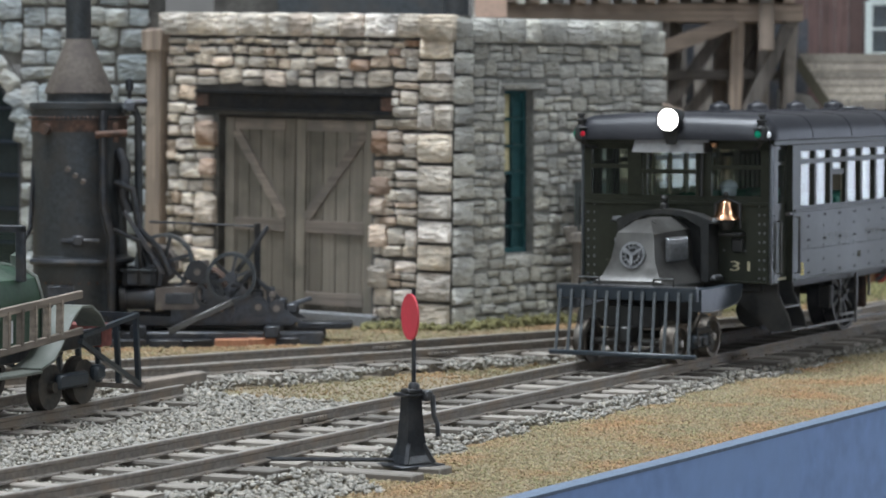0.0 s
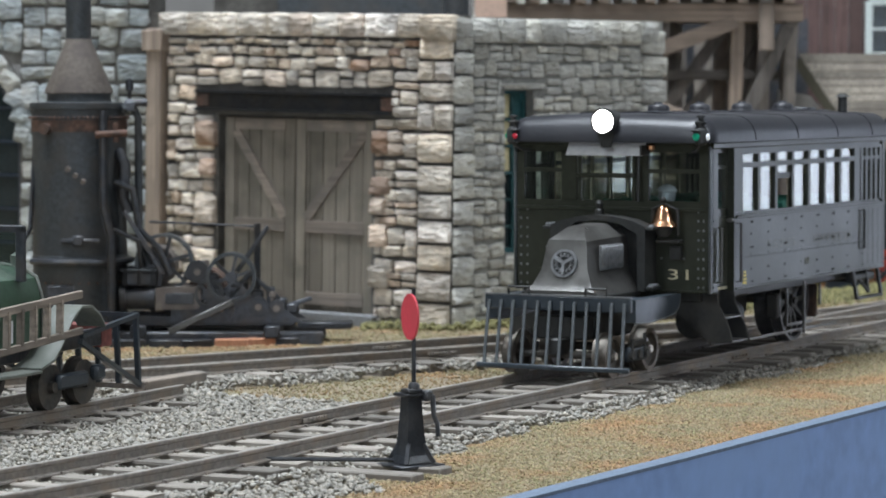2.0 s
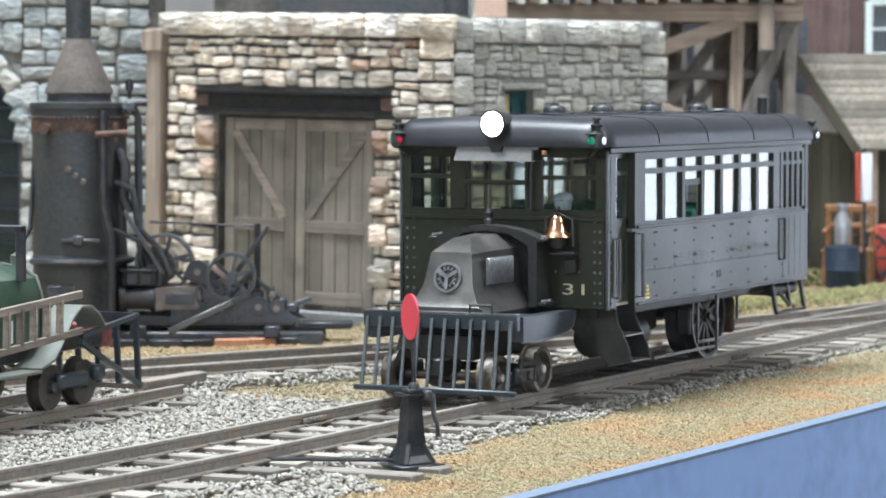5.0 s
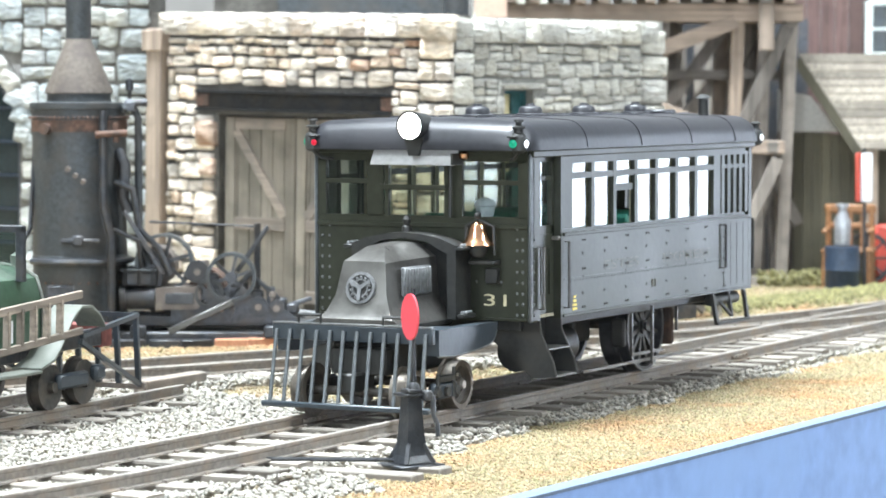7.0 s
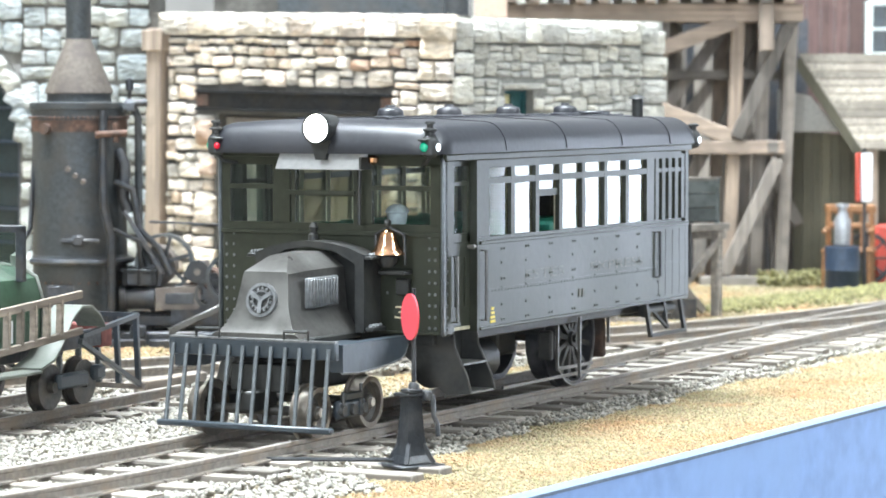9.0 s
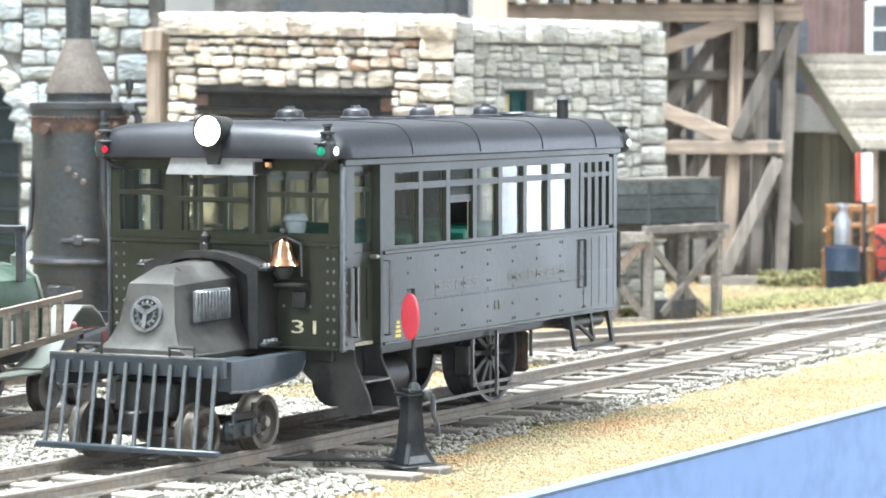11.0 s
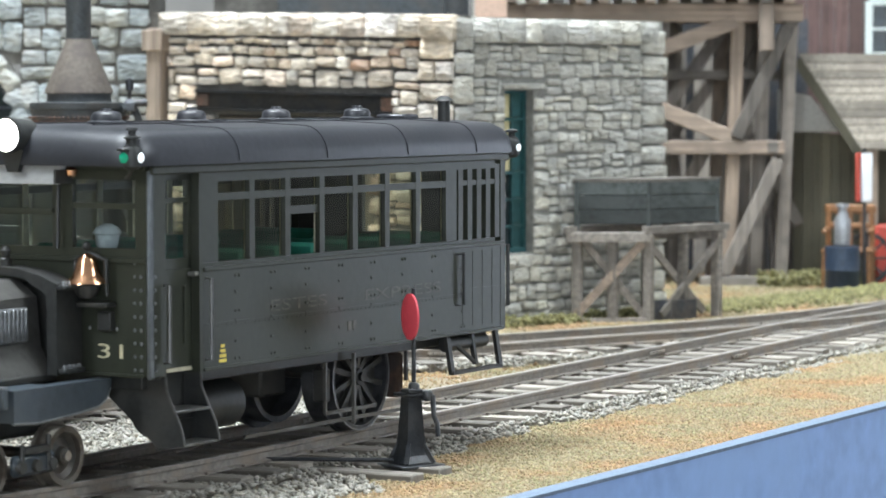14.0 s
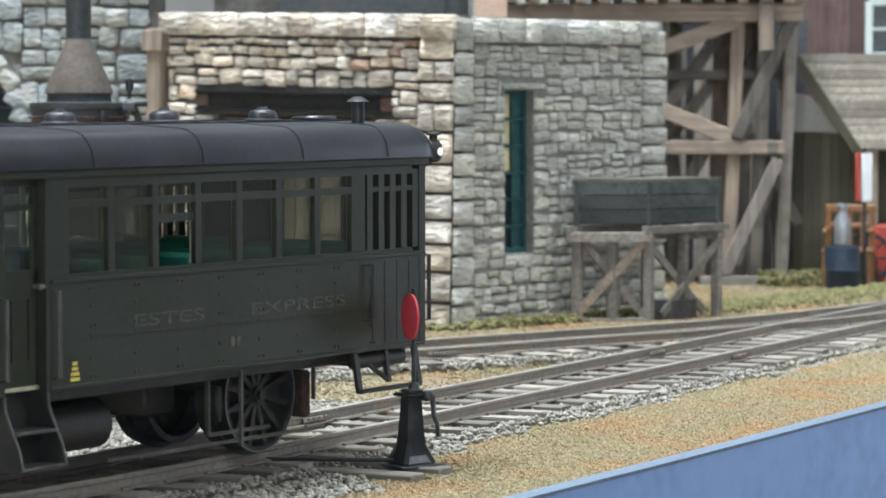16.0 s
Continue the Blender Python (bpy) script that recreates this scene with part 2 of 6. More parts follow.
M_EARTH = mat("tan_earth", (0.25, 0.20, 0.135), 0.95, tint=(0.22, 0.205, 0.125), spread=0.3, fine=1200, coarse=60, bump=0.7, per="")
M_PINK = mat("pale_peach_board", (0.70, 0.48, 0.36), 0.7, spread=0.1)
M_HALL = mat("hall_wall_paint", (0.46, 0.45, 0.43), 0.9, spread=0.05, fine=20, coarse=2, bump=0.0, per="")
M_FLOOR = mat("hall_floor", (0.20, 0.19, 0.18), 0.6, spread=0.1, fine=20, coarse=2, bump=0.0, per="")
M_CEIL = mat("hall_ceiling", (0.7, 0.7, 0.68), 0.9, spread=0.05, fine=20, coarse=2, bump=0.0, per="")
M_DAY = glow("hall_window_daylight", (0.73, 0.81, 1.0), 5.6)
M_BACK = mat("dim_grey_backdrop", (0.17, 0.165, 0.16), 0.9, spread=0.15, fine=30, coarse=5, bump=0.0, per="")

# ---------------------------------------------------------------- mesh helpers, millimetres


def box(bm, c, s, m=None, bev=0.0):
    """A box of centre c and size s, in the space m, with bevelled edges."""
    r = bmesh.ops.create_cube(bm, size=1.0)
    vs = r["verts"]
    mt = Matrix.LocRotScale(Vector(c), None, Vector(s))
    if m is not None:
        mt = m @ mt
    bmesh.ops.transform(bm, matrix=mt, verts=vs)
    if bev:
        es = list({e for v in vs for e in v.link_edges})
        bmesh.ops.bevel(bm, geom=es, offset=bev, segments=1, affect="EDGES", profile=0.7)
    return bm


def cyl(bm, p, q, r0, r1=None, seg=12, caps=True):
    p, q = Vector(p), Vector(q)
    d = q - p
    r1 = r0 if r1 is None else r1
    mt = Matrix.Translation((p + q) / 2) @ d.to_track_quat("Z", "Y").to_matrix().to_4x4()
    bmesh.ops.create_cone(bm, cap_ends=caps, segments=seg, radius1=r0, radius2=r1, depth=d.length, matrix=mt)
    return bm


def ball(bm, c, r, sx=1, sy=1, sz=1, seg=10):
    bmesh.ops.create_uvsphere(bm, u_segments=seg, v_segments=max(4, seg // 2), radius=r, matrix=Matrix.LocRotScale(Vector(c), None, Vector((sx, sy, sz))))
    return bm


def bar(bm, p, q, w, h, bev=0.0):
    """A straight timber of width w and height h from p to q."""
    p, q = Vector(p), Vector(q)
    d = q - p
    x = d.normalized()
    up = Vector((0, 0, 1)) if abs(x.z) < 0.95 else Vector((0, 1, 0))
    y = up.cross(x).normalized()
    z = x.cross(y)
    m = Matrix((x, y, z)).transposed().to_4x4()
    m.translation = (p + q) / 2
    return box(bm, (0, 0, 0), (d.length, w, h), m, bev)


def pipe(bm, pts, r, seg=8):
    """A bent round rod through the points, in one piece."""
    pts = [Vector(p) for p in pts]
    rows = []
    for i, p in enumerate(pts):
        d = (pts[min(i + 1, len(pts) - 1)] - pts[max(i - 1, 0)]).normalized()
        up = Vector((0, 0, 1)) if abs(d.z) < 0.9 else Vector((0.6, 0.8, 0))
        u = d.cross(up).normalized()
        v = u.cross(d)
        wide = 1.0
        if 0 < i < len(pts) - 1:
            c = max(-0.5, min(1.0, (pts[i] - pts[i - 1]).normalized().dot((pts[i + 1] - pts[i]).normalized())))
            wide = 1.0 / math.sqrt((1 + c) / 2)
        rows.append([bm.verts.new(p + (u * math.cos(2 * math.pi * k / seg) + v * math.sin(2 * math.pi * k / seg)) * r * min(wide, 1.25)) for k in range(seg)])
    for a, b in zip(rows, rows[1:]):
        off = min(range(seg), key=lambda o: sum((a[k].co - b[(k + o) % seg].co).length for k in range(0, seg, 2)))
        for k in range(seg):
            bm.faces.new((a[k], a[(k + 1) % seg], b[(k + 1 + off) % seg], b[(k + off) % seg]))
    bm.faces.new(rows[0][::-1])
    bm.faces.new(rows[-1])
    return bm


def prism(bm, outline, axis, a, b):
    """Extrude a closed 2D outline along an axis (0 x, 1 y, 2 z) from a to b."""
    def at(u, v, w):
        return ((w, u, v), (u, w, v), (u, v, w))[axis]
    lo = [bm.verts.new(at(u, v, a)) for u, v in outline]
    hi = [bm.verts.new(at(u, v, b)) for u, v in outline]
    k = len(outline)
    for i in range(k):
        bm.faces.new((lo[i], lo[(i + 1) % k], hi[(i + 1) % k], hi[i]))
    bm.faces.new(lo[::-1])
    bm.faces.new(hi)
    return bm


def ring(bm, c, r_out, r_in, half, axis=1, seg=24):
    """A flat ring with a square section; axis as in prism."""
    rows = []
    for rr, w in ((r_out, -half), (r_out, half), (r_in, half), (r_in, -half)):
        row = []
        for i in range(seg):
            a = 2 * math.pi * i / seg
            u, v = rr * math.cos(a), rr * math.sin(a)
            o = ((w, u, v), (u, w, v), (u, v, w))[axis]
            row.append(bm.verts.new((c[0] + o[0], c[1] + o[1], c[2] + o[2])))
        rows.append(row)
    for j in range(4):
        a, b = rows[j], rows[(j + 1) % 4]
        for i in range(seg):
            bm.faces.new((a[i], a[(i + 1) % seg], b[(i + 1) % seg], b[i]))
    return bm


def lathe(bm, c, profile, seg=16):
    """Turn (radius, height) pairs round the vertical axis at c."""
    rows = []
    for r, z in profile:
        rows.append([bm.verts.new((c[0] + r * math.cos(2 * math.pi * i / seg), c[1] + r * math.sin(2 * math.pi * i / seg), c[2] + z)) for i in range(seg)])
    for a, b in zip(rows, rows[1:]):
        for i in range(seg):
            bm.faces.new((a[i], a[(i + 1) % seg], b[(i + 1) % seg], b[i]))
    bm.faces.new(rows[0][::-1])
    bm.faces.new(rows[-1])
    return bm


def B():
    return bmesh.new()


def mesh_of(name, bm, material, smooth=False):
    bmesh.ops.recalc_face_normals(bm, faces=bm.faces)
    bmesh.ops.scale(bm, vec=(MM, MM, MM), verts=bm.verts)
    me = bpy.data.meshes.new(name)
    bm.to_mesh(me)
    bm.free()
    me.materials.append(material)
    if smooth:
        me.shade_smooth()
        me.set_sharp_from_angle(angle=radians(38))
    return me


def part(name, bm, material, parent=None, label="", smooth=True):
    ob = new(name, mesh_of(name, bm, material, smooth))
    ob.parent = parent
    if label:
        tagged(ob, label)
    return ob


def thing(name, at, rz, label, category, group="", kind=""):
    ob = new(name)
    ob.empty_display_size = 0.01
    ob.matrix_world = pose(at[0] * MM, at[1] * MM, at[2] * MM, 0, 0, rz)
    return tagged(ob, label, category, group, kind)


def lettering(text, name, size, material, parent, m, stretch=1.0, label=""):
    cu = bpy.data.curves.new(name, "FONT")
    cu.body, cu.size, cu.extrude, cu.align_x, cu.align_y = text, size * MM, 0.012 * MM, "CENTER", "CENTER"
    tmp = new(name + "_curve", cu)
    me = bpy.data.meshes.new_from_object(tmp.evaluated_get(bpy.context.evaluated_depsgraph_get()))
    bpy.data.objects.remove(tmp)
    me.materials.clear()
    me.materials.append(material)
    me.transform(Matrix.Diagonal((stretch, 1, 1, 1)))
    ob = new(name, me)
    ob.parent = parent
    ob.matrix_local = m
    if label:
        tagged(ob, label)
    return ob


def mm_pose(x, y, z, rx=0, ry=0, rz=0):
    return pose(x * MM, y * MM, z * MM, rx, ry, rz)

# ---------------------------------------------------------------- hall round the layout
RAILTOP, TIETOP, GROUND = -0.7, -3.1, -5.0
LIFT = 0.7


def slab(name, c, s, material, label, category, kind="structure"):
    bm = box(B(), c, s)
    return tagged(part(name, bm, material, None, smooth=False), label, category, "", kind)


slab("floor", (0, 0, -1110), (13000, 9000, 20), M_FLOOR, "dark grey hall floor", "floor")
slab("ceiling", (0, 0, 2010), (13000, 9000, 20), M_CEIL, "pale hall ceiling", "ceiling")
slab("wall_north", (0, 4010, 450), (12960, 20, 3098), M_HALL, "grey painted hall wall", "wall")
slab("wall_west", (-6010, 0, 450), (20, 8000, 3098), M_HALL, "grey painted hall wall", "wall")
slab("wall_south", (0, -4010, 450), (12960, 20, 3098), M_HALL, "grey painted hall wall", "wall")
slab("wall_east", (6010, 0, 450), (20, 8000, 3098), M_HALL, "grey painted hall wall", "wall")
win = tagged(part("window_1", box(B(), (0, 0, 0), (16, 1120, 2560)), M_WHITEPAINT, None, smooth=False), "bright tall daylight window of the hall", "window", "", "structure")
win.matrix_world = mm_pose(5990, -1960, 210)
part("pane", box(B(), (-10, 0, 0), (4, 1040, 2480)), M_DAY, win, "glowing daylight pane", smooth=False)
# Unseen glowing panel, added as a source for the low west light.
win = tagged(part("window_4", box(B(), (0, 0, 0), (16, 1980, 2080)), M_WHITEPAINT, None, smooth=False), "added broad glowing panel on the hall's west wall", "window", "", "structure")
win.matrix_world = mm_pose(-5990, -2900, 450)
part("pane", box(B(), (10, 0, 0), (4, 1800, 1900)), M_DAY, win, "glowing daylight pane", smooth=False)
slab("backdrop", (1420, 900, 200), (20, 1600, 560), M_BACK, "dim grey wall behind the layout", "backdrop")

# ---------------------------------------------------------------- track lines
MAIN_Y, BEND_X, BEND_R = 273.5, 429.7, 504.5


def main_y(x):
    return MAIN_Y + (BEND_X - x) ** 2 / (2 * BEND_R) if x < BEND_X else MAIN_Y


def smooth_line(pts, step=3.0):
    """A smooth line through a few plan points."""
    out = []
    pts = [Vector((2 * pts[0][0] - pts[1][0], 2 * pts[0][1] - pts[1][1]))] + [Vector(p) for p in pts] + [Vector((2 * pts[-1][0] - pts[-2][0], 2 * pts[-1][1] - pts[-2][1]))]
    for a, b, c, d in zip(pts, pts[1:], pts[2:], pts[3:]):
        k = max(2, int((c - b).length / step))
        for i in range(k):
            t = i / k
            out.append(0.5 * (2 * b + (c - a) * t + (2 * a - 5 * b + 4 * c - d) * t * t + (3 * b - a - 3 * c + d) * t ** 3))
    out.append(pts[-2])
    return out


MAIN = smooth_line([(x, main_y(x)) for x in range(270, 1300, 20)], 10)
BACK = smooth_line([(430, 436), (500, 398), (556, 369), (587, 355), (616, 341.5), (647, 328.5), (672, 318), (703, 304), (745, 290), (800, 278.5), (850, 274)], 6)
SPUR = smooth_line([(330, 335), (457, 343.6), (526, 348.2)], 8)

# ---------------------------------------------------------------- ground of the layout
FASCIA = [(60, 219.0), (423, 211.7), (488, 209.4), (592, 207.2), (900, 203.0), (1380, 198.0)]


def fascia_y(x):
    for (a, b), (c, d) in zip(FASCIA, FASCIA[1:]):
        if x <= c:
            return b + (d - b) * (x - a) / (c - a)
    return FASCIA[-1][1]


def ground_z(x, y):
    return GROUND + 0.5 * noise.noise(Vector((x * 0.03, y * 0.03, 0))) + 0.25 * noise.noise(Vector((x * 0.15, y * 0.15, 4)))


def build_ground():
    xs = np.concatenate([np.arange(60, 380, 16), np.arange(380, 860, 4), np.arange(860, 1400, 14)])
    ss = np.concatenate([np.linspace(0, 1, 60) * 0.22, 0.22 + np.linspace(0.02, 1, 40) * 0.78])
    verts, faces = [], []
    for x in xs:
        y0 = fascia_y(x)
        for s in ss:
            y = y0 + s * (1250 - y0)
            verts.append((x * MM, y * MM, ground_z(x, y) * MM))
    k = len(ss)
    for i in range(len(xs) - 1):
        for j in range(k - 1):
            a = i * k + j
            faces.append((a, a + k, a + k + 1, a + 1))
    me = bpy.data.meshes.new("ground")
    me.from_pydata(verts, [], faces)
    me.materials.append(M_EARTH)
    me.shade_smooth()
    return tagged(new("ground", me), "tan and green scenic ground of the model layout", "ground", "", "structure")


ground = build_ground()

bm = B()
rows = []
for x, y in FASCIA:
    rows.append([bm.verts.new((x, y + dy, z)) for dy, z in ((-1.9, -4.6), (-1.9, -1099), (0.6, -1099), (0.6, -4.6))])
for a, b in zip(rows, rows[1:]):
    for i in range(4):
        bm.faces.new((a[i], b[i], b[(i + 1) % 4], a[(i + 1) % 4]))
fascia = tagged(part("fascia", bm, M_FASCIA, None, smooth=False), "bright blue painted fascia board along the layout's edge", "fascia", "", "structure")
bm = B()
rows = []
for x, y in FASCIA:
    rows.append([bm.verts.new((x, y + dy, z)) for dy, z in ((-2.1, -4.9), (0.9, -4.9), (0.9, -4.1), (-2.1, -4.3))])
for a, b in zip(rows, rows[1:]):
    for i in range(4):
        bm.faces.new((a[i], b[i], b[(i + 1) % 4], a[(i + 1) % 4]))
part("edge", bm, M_EDGE, fascia, "scuffed pale grey top edge", smooth=False)


# ---------------------------------------------------------------- tracks
def sweep(bm, line, off, outline):
    """Sweep a rail section along a plan line, off to its left."""
    rows = []
    for i, p in enumerate(line):
        a, b = line[max(0, i - 1)], line[min(len(line) - 1, i + 1)]
        t = (b - a).normalized()
        nrm = Vector((-t.y, t.x))
        rows.append([bm.verts.new((p.x + nrm.x * (off + u), p.y + nrm.y * (off + u), z)) for u, z in outline])
    k = len(outline)
    for a, b in zip(rows, rows[1:]):
        for i in range(k):
            bm.faces.new((a[i], b[i], b[(i + 1) % k], a[(i + 1) % k]))
    bm.faces.new(rows[0])
    bm.faces.new(rows[-1][::-1])
    return bm


RAIL_SECTION = [(-1.15, TIETOP), (1.15, TIETOP), (1.1, TIETOP + 0.3), (0.3, TIETOP + 0.55), (0.28, RAILTOP - 0.8), (0.6, RAILTOP - 0.62), (0.6, RAILTOP - 0.1), (0.48, RAILTOP),
                (-0.48, RAILTOP), (-0.6, RAILTOP - 0.1), (-0.6, RAILTOP - 0.62), (-0.28, RAILTOP - 0.8), (-0.3, TIETOP + 0.55), (-1.1, TIETOP + 0.3)]
rng = random.Random(7)


def tie_mesh(k):
    bm = box(B(), (0, 0, 0), (4.6 + 0.4 * math.sin(k * 2.1), 38 + math.sin(k * 1.7), 3.0), None, 0.25)
    r = random.Random(k)
    for v in bm.verts:
        v.co += Vector((r.uniform(-0.2, 0.2), r.uniform(-0.4, 0.4), r.uniform(-0.12, 0.12)))
    return mesh_of("tie", bm, M_TIE)


TIES = [tie_mesh(k) for k in range(6)]


def along(line, step, start=0.0):
    """Plan points and headings at even steps along a line."""
    out, need = [], start
    for a, b in zip(line, line[1:]):
        d = (b - a).length
        while need <= d:
            p = a + (b - a) * (need / d)
            out.append((p.x, p.y, math.degrees(math.atan2((b - a).y, (b - a).x))))
            need += step
        need -= d
    return out


def build_track(line, label, step=11.2, gauge=19.8, lift=LIFT):
    t = thing("railway_track", (0, 0, lift), 0, label, "track", "", "structure")
    for s in (1, -1):
        part("rail", sweep(B(), line, s * (gauge / 2 + 0.5), RAIL_SECTION), M_RAIL, t, "rust-brown steel rail", smooth=False)
        part("railhead", sweep(B(), line, s * (gauge / 2 + 0.5), [(-0.45, RAILTOP - 0.05), (0.45, RAILTOP - 0.05), (0.4, RAILTOP + 0.04), (-0.4, RAILTOP + 0.04)]), M_RAILTOP, t, "worn shiny running surface", smooth=False)
    for x, y, h in along(line, step, 3):
        ob = new("tie", TIES[rng.randrange(6)])
        ob.parent = t
        ob.matrix_local = mm_pose(x + rng.uniform(-0.5, 0.5), y + rng.uniform(-0.8, 0.8), TIETOP - 1.5, 0, 0, h + rng.uniform(-2, 2))
    bm = B()
    for x, y, h in along(line, step, 3):
        if 340 < x < 860:
            m = pose(x, y, 0, 0, 0, h)
            for s in (1, -1):
                for e in (1, -1):
                    box(bm, (0, s * (gauge / 2 + 0.5) + e * 1.4, TIETOP + 0.25), (0.6, 0.6, 0.5), m)
    part("spike", bm, M_RAIL, t, smooth=False)["kind"] = "stuff"
    bm = B()
    for x, y, h in along(line, 160, 60):
        m = pose(x, y, 0, 0, 0, h)
        for s in (1, -1):
            for e in (1, -1):
                box(bm, (0, s * (gauge / 2 + 0.5) + e * 0.75, TIETOP + 1.1), (9, 0.5, 0.9), m, 0.15)
                for k in (-3, -1, 1, 3):
                    box(bm, (k, s * (gauge / 2 + 0.5) + e * 1.2, TIETOP + 1.3), (0.5, 0.5, 0.5), m)
    part("joint_bar", bm, M_RAIL, t, smooth=False)["kind"] = "stuff"
    return t


build_track(MAIN, "rust-brown main line track on weathered ties in pale ballast")
build_track(BACK, "dull back siding track curving behind the main line", 11.6)
build_track(SPUR, "short stub siding track under the green rail truck", 11.4, lift=0.0)


# ---------------------------------------------------------------- grains: ballast, turf, weeds
def grains(name, pts, lo, hi, material, label, category, seed, flat=0.75):
    """Many small angular grains in one mesh."""
    r = np.random.RandomState(seed)
    n = len(pts)
    base = np.array([(1, 0, 0), (-1, 0, 0), (0, 1, 0), (0, -1, 0), (0, 0, 1), (0, 0, -1)], float)
    tri = np.array([(0, 2, 4), (2, 1, 4), (1, 3, 4), (3, 0, 4), (2, 0, 5), (1, 2, 5), (3, 1, 5), (0, 3, 5)])
    v = base[None] * r.uniform(0.6, 1.35, (n, 6, 1)) + r.uniform(-0.25, 0.25, (n, 6, 3))
    a, b = r.uniform(0, 6.28, n), r.uniform(-0.9, 0.9, n)
    ca, sa, cb, sb = np.cos(a), np.sin(a), np.cos(b), np.sin(b)
    rot = np.stack([np.stack([ca, -sa * cb, sa * sb], 1), np.stack([sa, ca * cb, -ca * sb], 1), np.stack([0 * a, sb, cb], 1)], 1)
    v = np.einsum("nij,nkj->nki", rot, v) * np.array([1, 1, flat])
    v *= (r.uniform(lo, hi, n) * r.uniform(0.7, 1.2, n) / 2)[:, None, None]
    v = (v + np.array(pts)[:, None, :]) * MM
    me = bpy.data.meshes.new(name)
    f = (tri[None] + 6 * np.arange(n)[:, None, None]).reshape(-1, 3)
    me.vertices.add(n * 6)
    me.vertices.foreach_set("co", v.ravel())
    me.loops.add(len(f) * 3)
    me.loops.foreach_set("vertex_index", f.ravel().astype(np.int32))
    me.polygons.add(len(f))
    me.polygons.foreach_set("loop_start", np.arange(0, len(f) * 3, 3, dtype=np.int32))
    me.update(calc_edges=True)
    me.materials.append(material)
    return tagged(new(name, me), label, category, "", "stuff")


def near_line(px, py, line):
    q = np.array([(p.x, p.y) for p in line])
    d = np.full(len(px), 1e9)
    for a, b in zip(q, q[1:]):
        ab = b - a
        t = np.clip(((px - a[0]) * ab[0] + (py - a[1]) * ab[1]) / (ab @ ab), 0, 1)
        d = np.minimum(d, np.hypot(px - a[0] - t * ab[0], py - a[1] - t * ab[1]))
    return d


def scatter(n, x0, x1, y0, y1, seed):
    r = np.random.RandomState(seed)
    return r.uniform(x0, x1, n), r.uniform(y0, y1, n), r.uniform(0, 1, n)


def wavy(px, py):
    return 3.0 * np.sin(px * 0.07) + 2.5 * np.sin(px * 0.19 + py * 0.05) + 1.5 * np.sin(px * 0.41 + 1)


gx, gy, gr = scatter(190000, 345, 900, 205, 420, 11)
dm, db, ds = near_line(gx, gy, MAIN), near_line(gx, gy, BACK), near_line(gx, gy, SPUR)
edge = np.array([fascia_y(x) for x in gx])
wv = wavy(gx, gy)
front = gy < MAIN_Y
on_main = (dm < np.where(front, 24.5, 27) + 0.5 * wv)
on_main |= front & (gx < 452) & (gy > 252 - (452 - gx) * 0.42 + wv)
on_main |= (gx < 540 + wv) & (gy > 270) & (gy < 340)
on_bal = on_main | (db < 22 + 0.6 * wv) | (ds < 20)
tie_gap = ((np.abs(gx - 439.5) < 3.2) | (np.abs(gx - 449.5) < 3.2)) & (gy > 234) & (gy < 258)
keep = on_bal & ~tie_gap & (gr < np.where(gx < 640, 0.95, 0.5))
bp = np.stack([gx, gy, np.full(len(gx), GROUND) + np.where(np.minimum(dm, db) < 21.5, 1.15, 0.4) + 1.1 * gr * np.where(dm < 18, 0.55, 0.9)], 1)[keep]
grains("ballast", bp, 0.8, 1.55, M_BALLAST, "pale grey crushed stone ballast round the tracks", "ballast", 3)
hx, hy, hr = scatter(230000, 400, 700, 205, 262, 12)
edge2 = np.array([fascia_y(x) for x in hx])
w2 = wavy(hx, hy)
bal2 = (near_line(hx, hy, MAIN) < 22.5 + 0.5 * w2) | ((hx < 452) & (hy > 254 - (452 - hx) * 0.42 + w2))
head_ties = (np.abs(hx - 439.5) < 3.4) & (hy > 234) | (np.abs(hx - 449.5) < 3.4) & (hy > 234)
fine = ~bal2 & ~head_ties & (hy > edge2 + 0.4)
keep2 = ~on_bal & (gy > edge + 0.5) & (gr < 0.5) & ~(front & (gx > 400) & (gx < 700))
tp = np.concatenate([np.stack([gx, gy, np.full(len(gx), GROUND) + 0.3 + 0.5 * gr], 1)[keep2], np.stack([hx, hy, np.full(len(hx), GROUND) + 0.15 + 0.55 * hr], 1)[fine]])
grains("turf", tp, 0.32, 0.8, M_TURF, "tan, orange and green scattered turf", "turf", 5, 0.8)

# ---------------------------------------------------------------- railbus
def ux(x):
    return x - 537.5


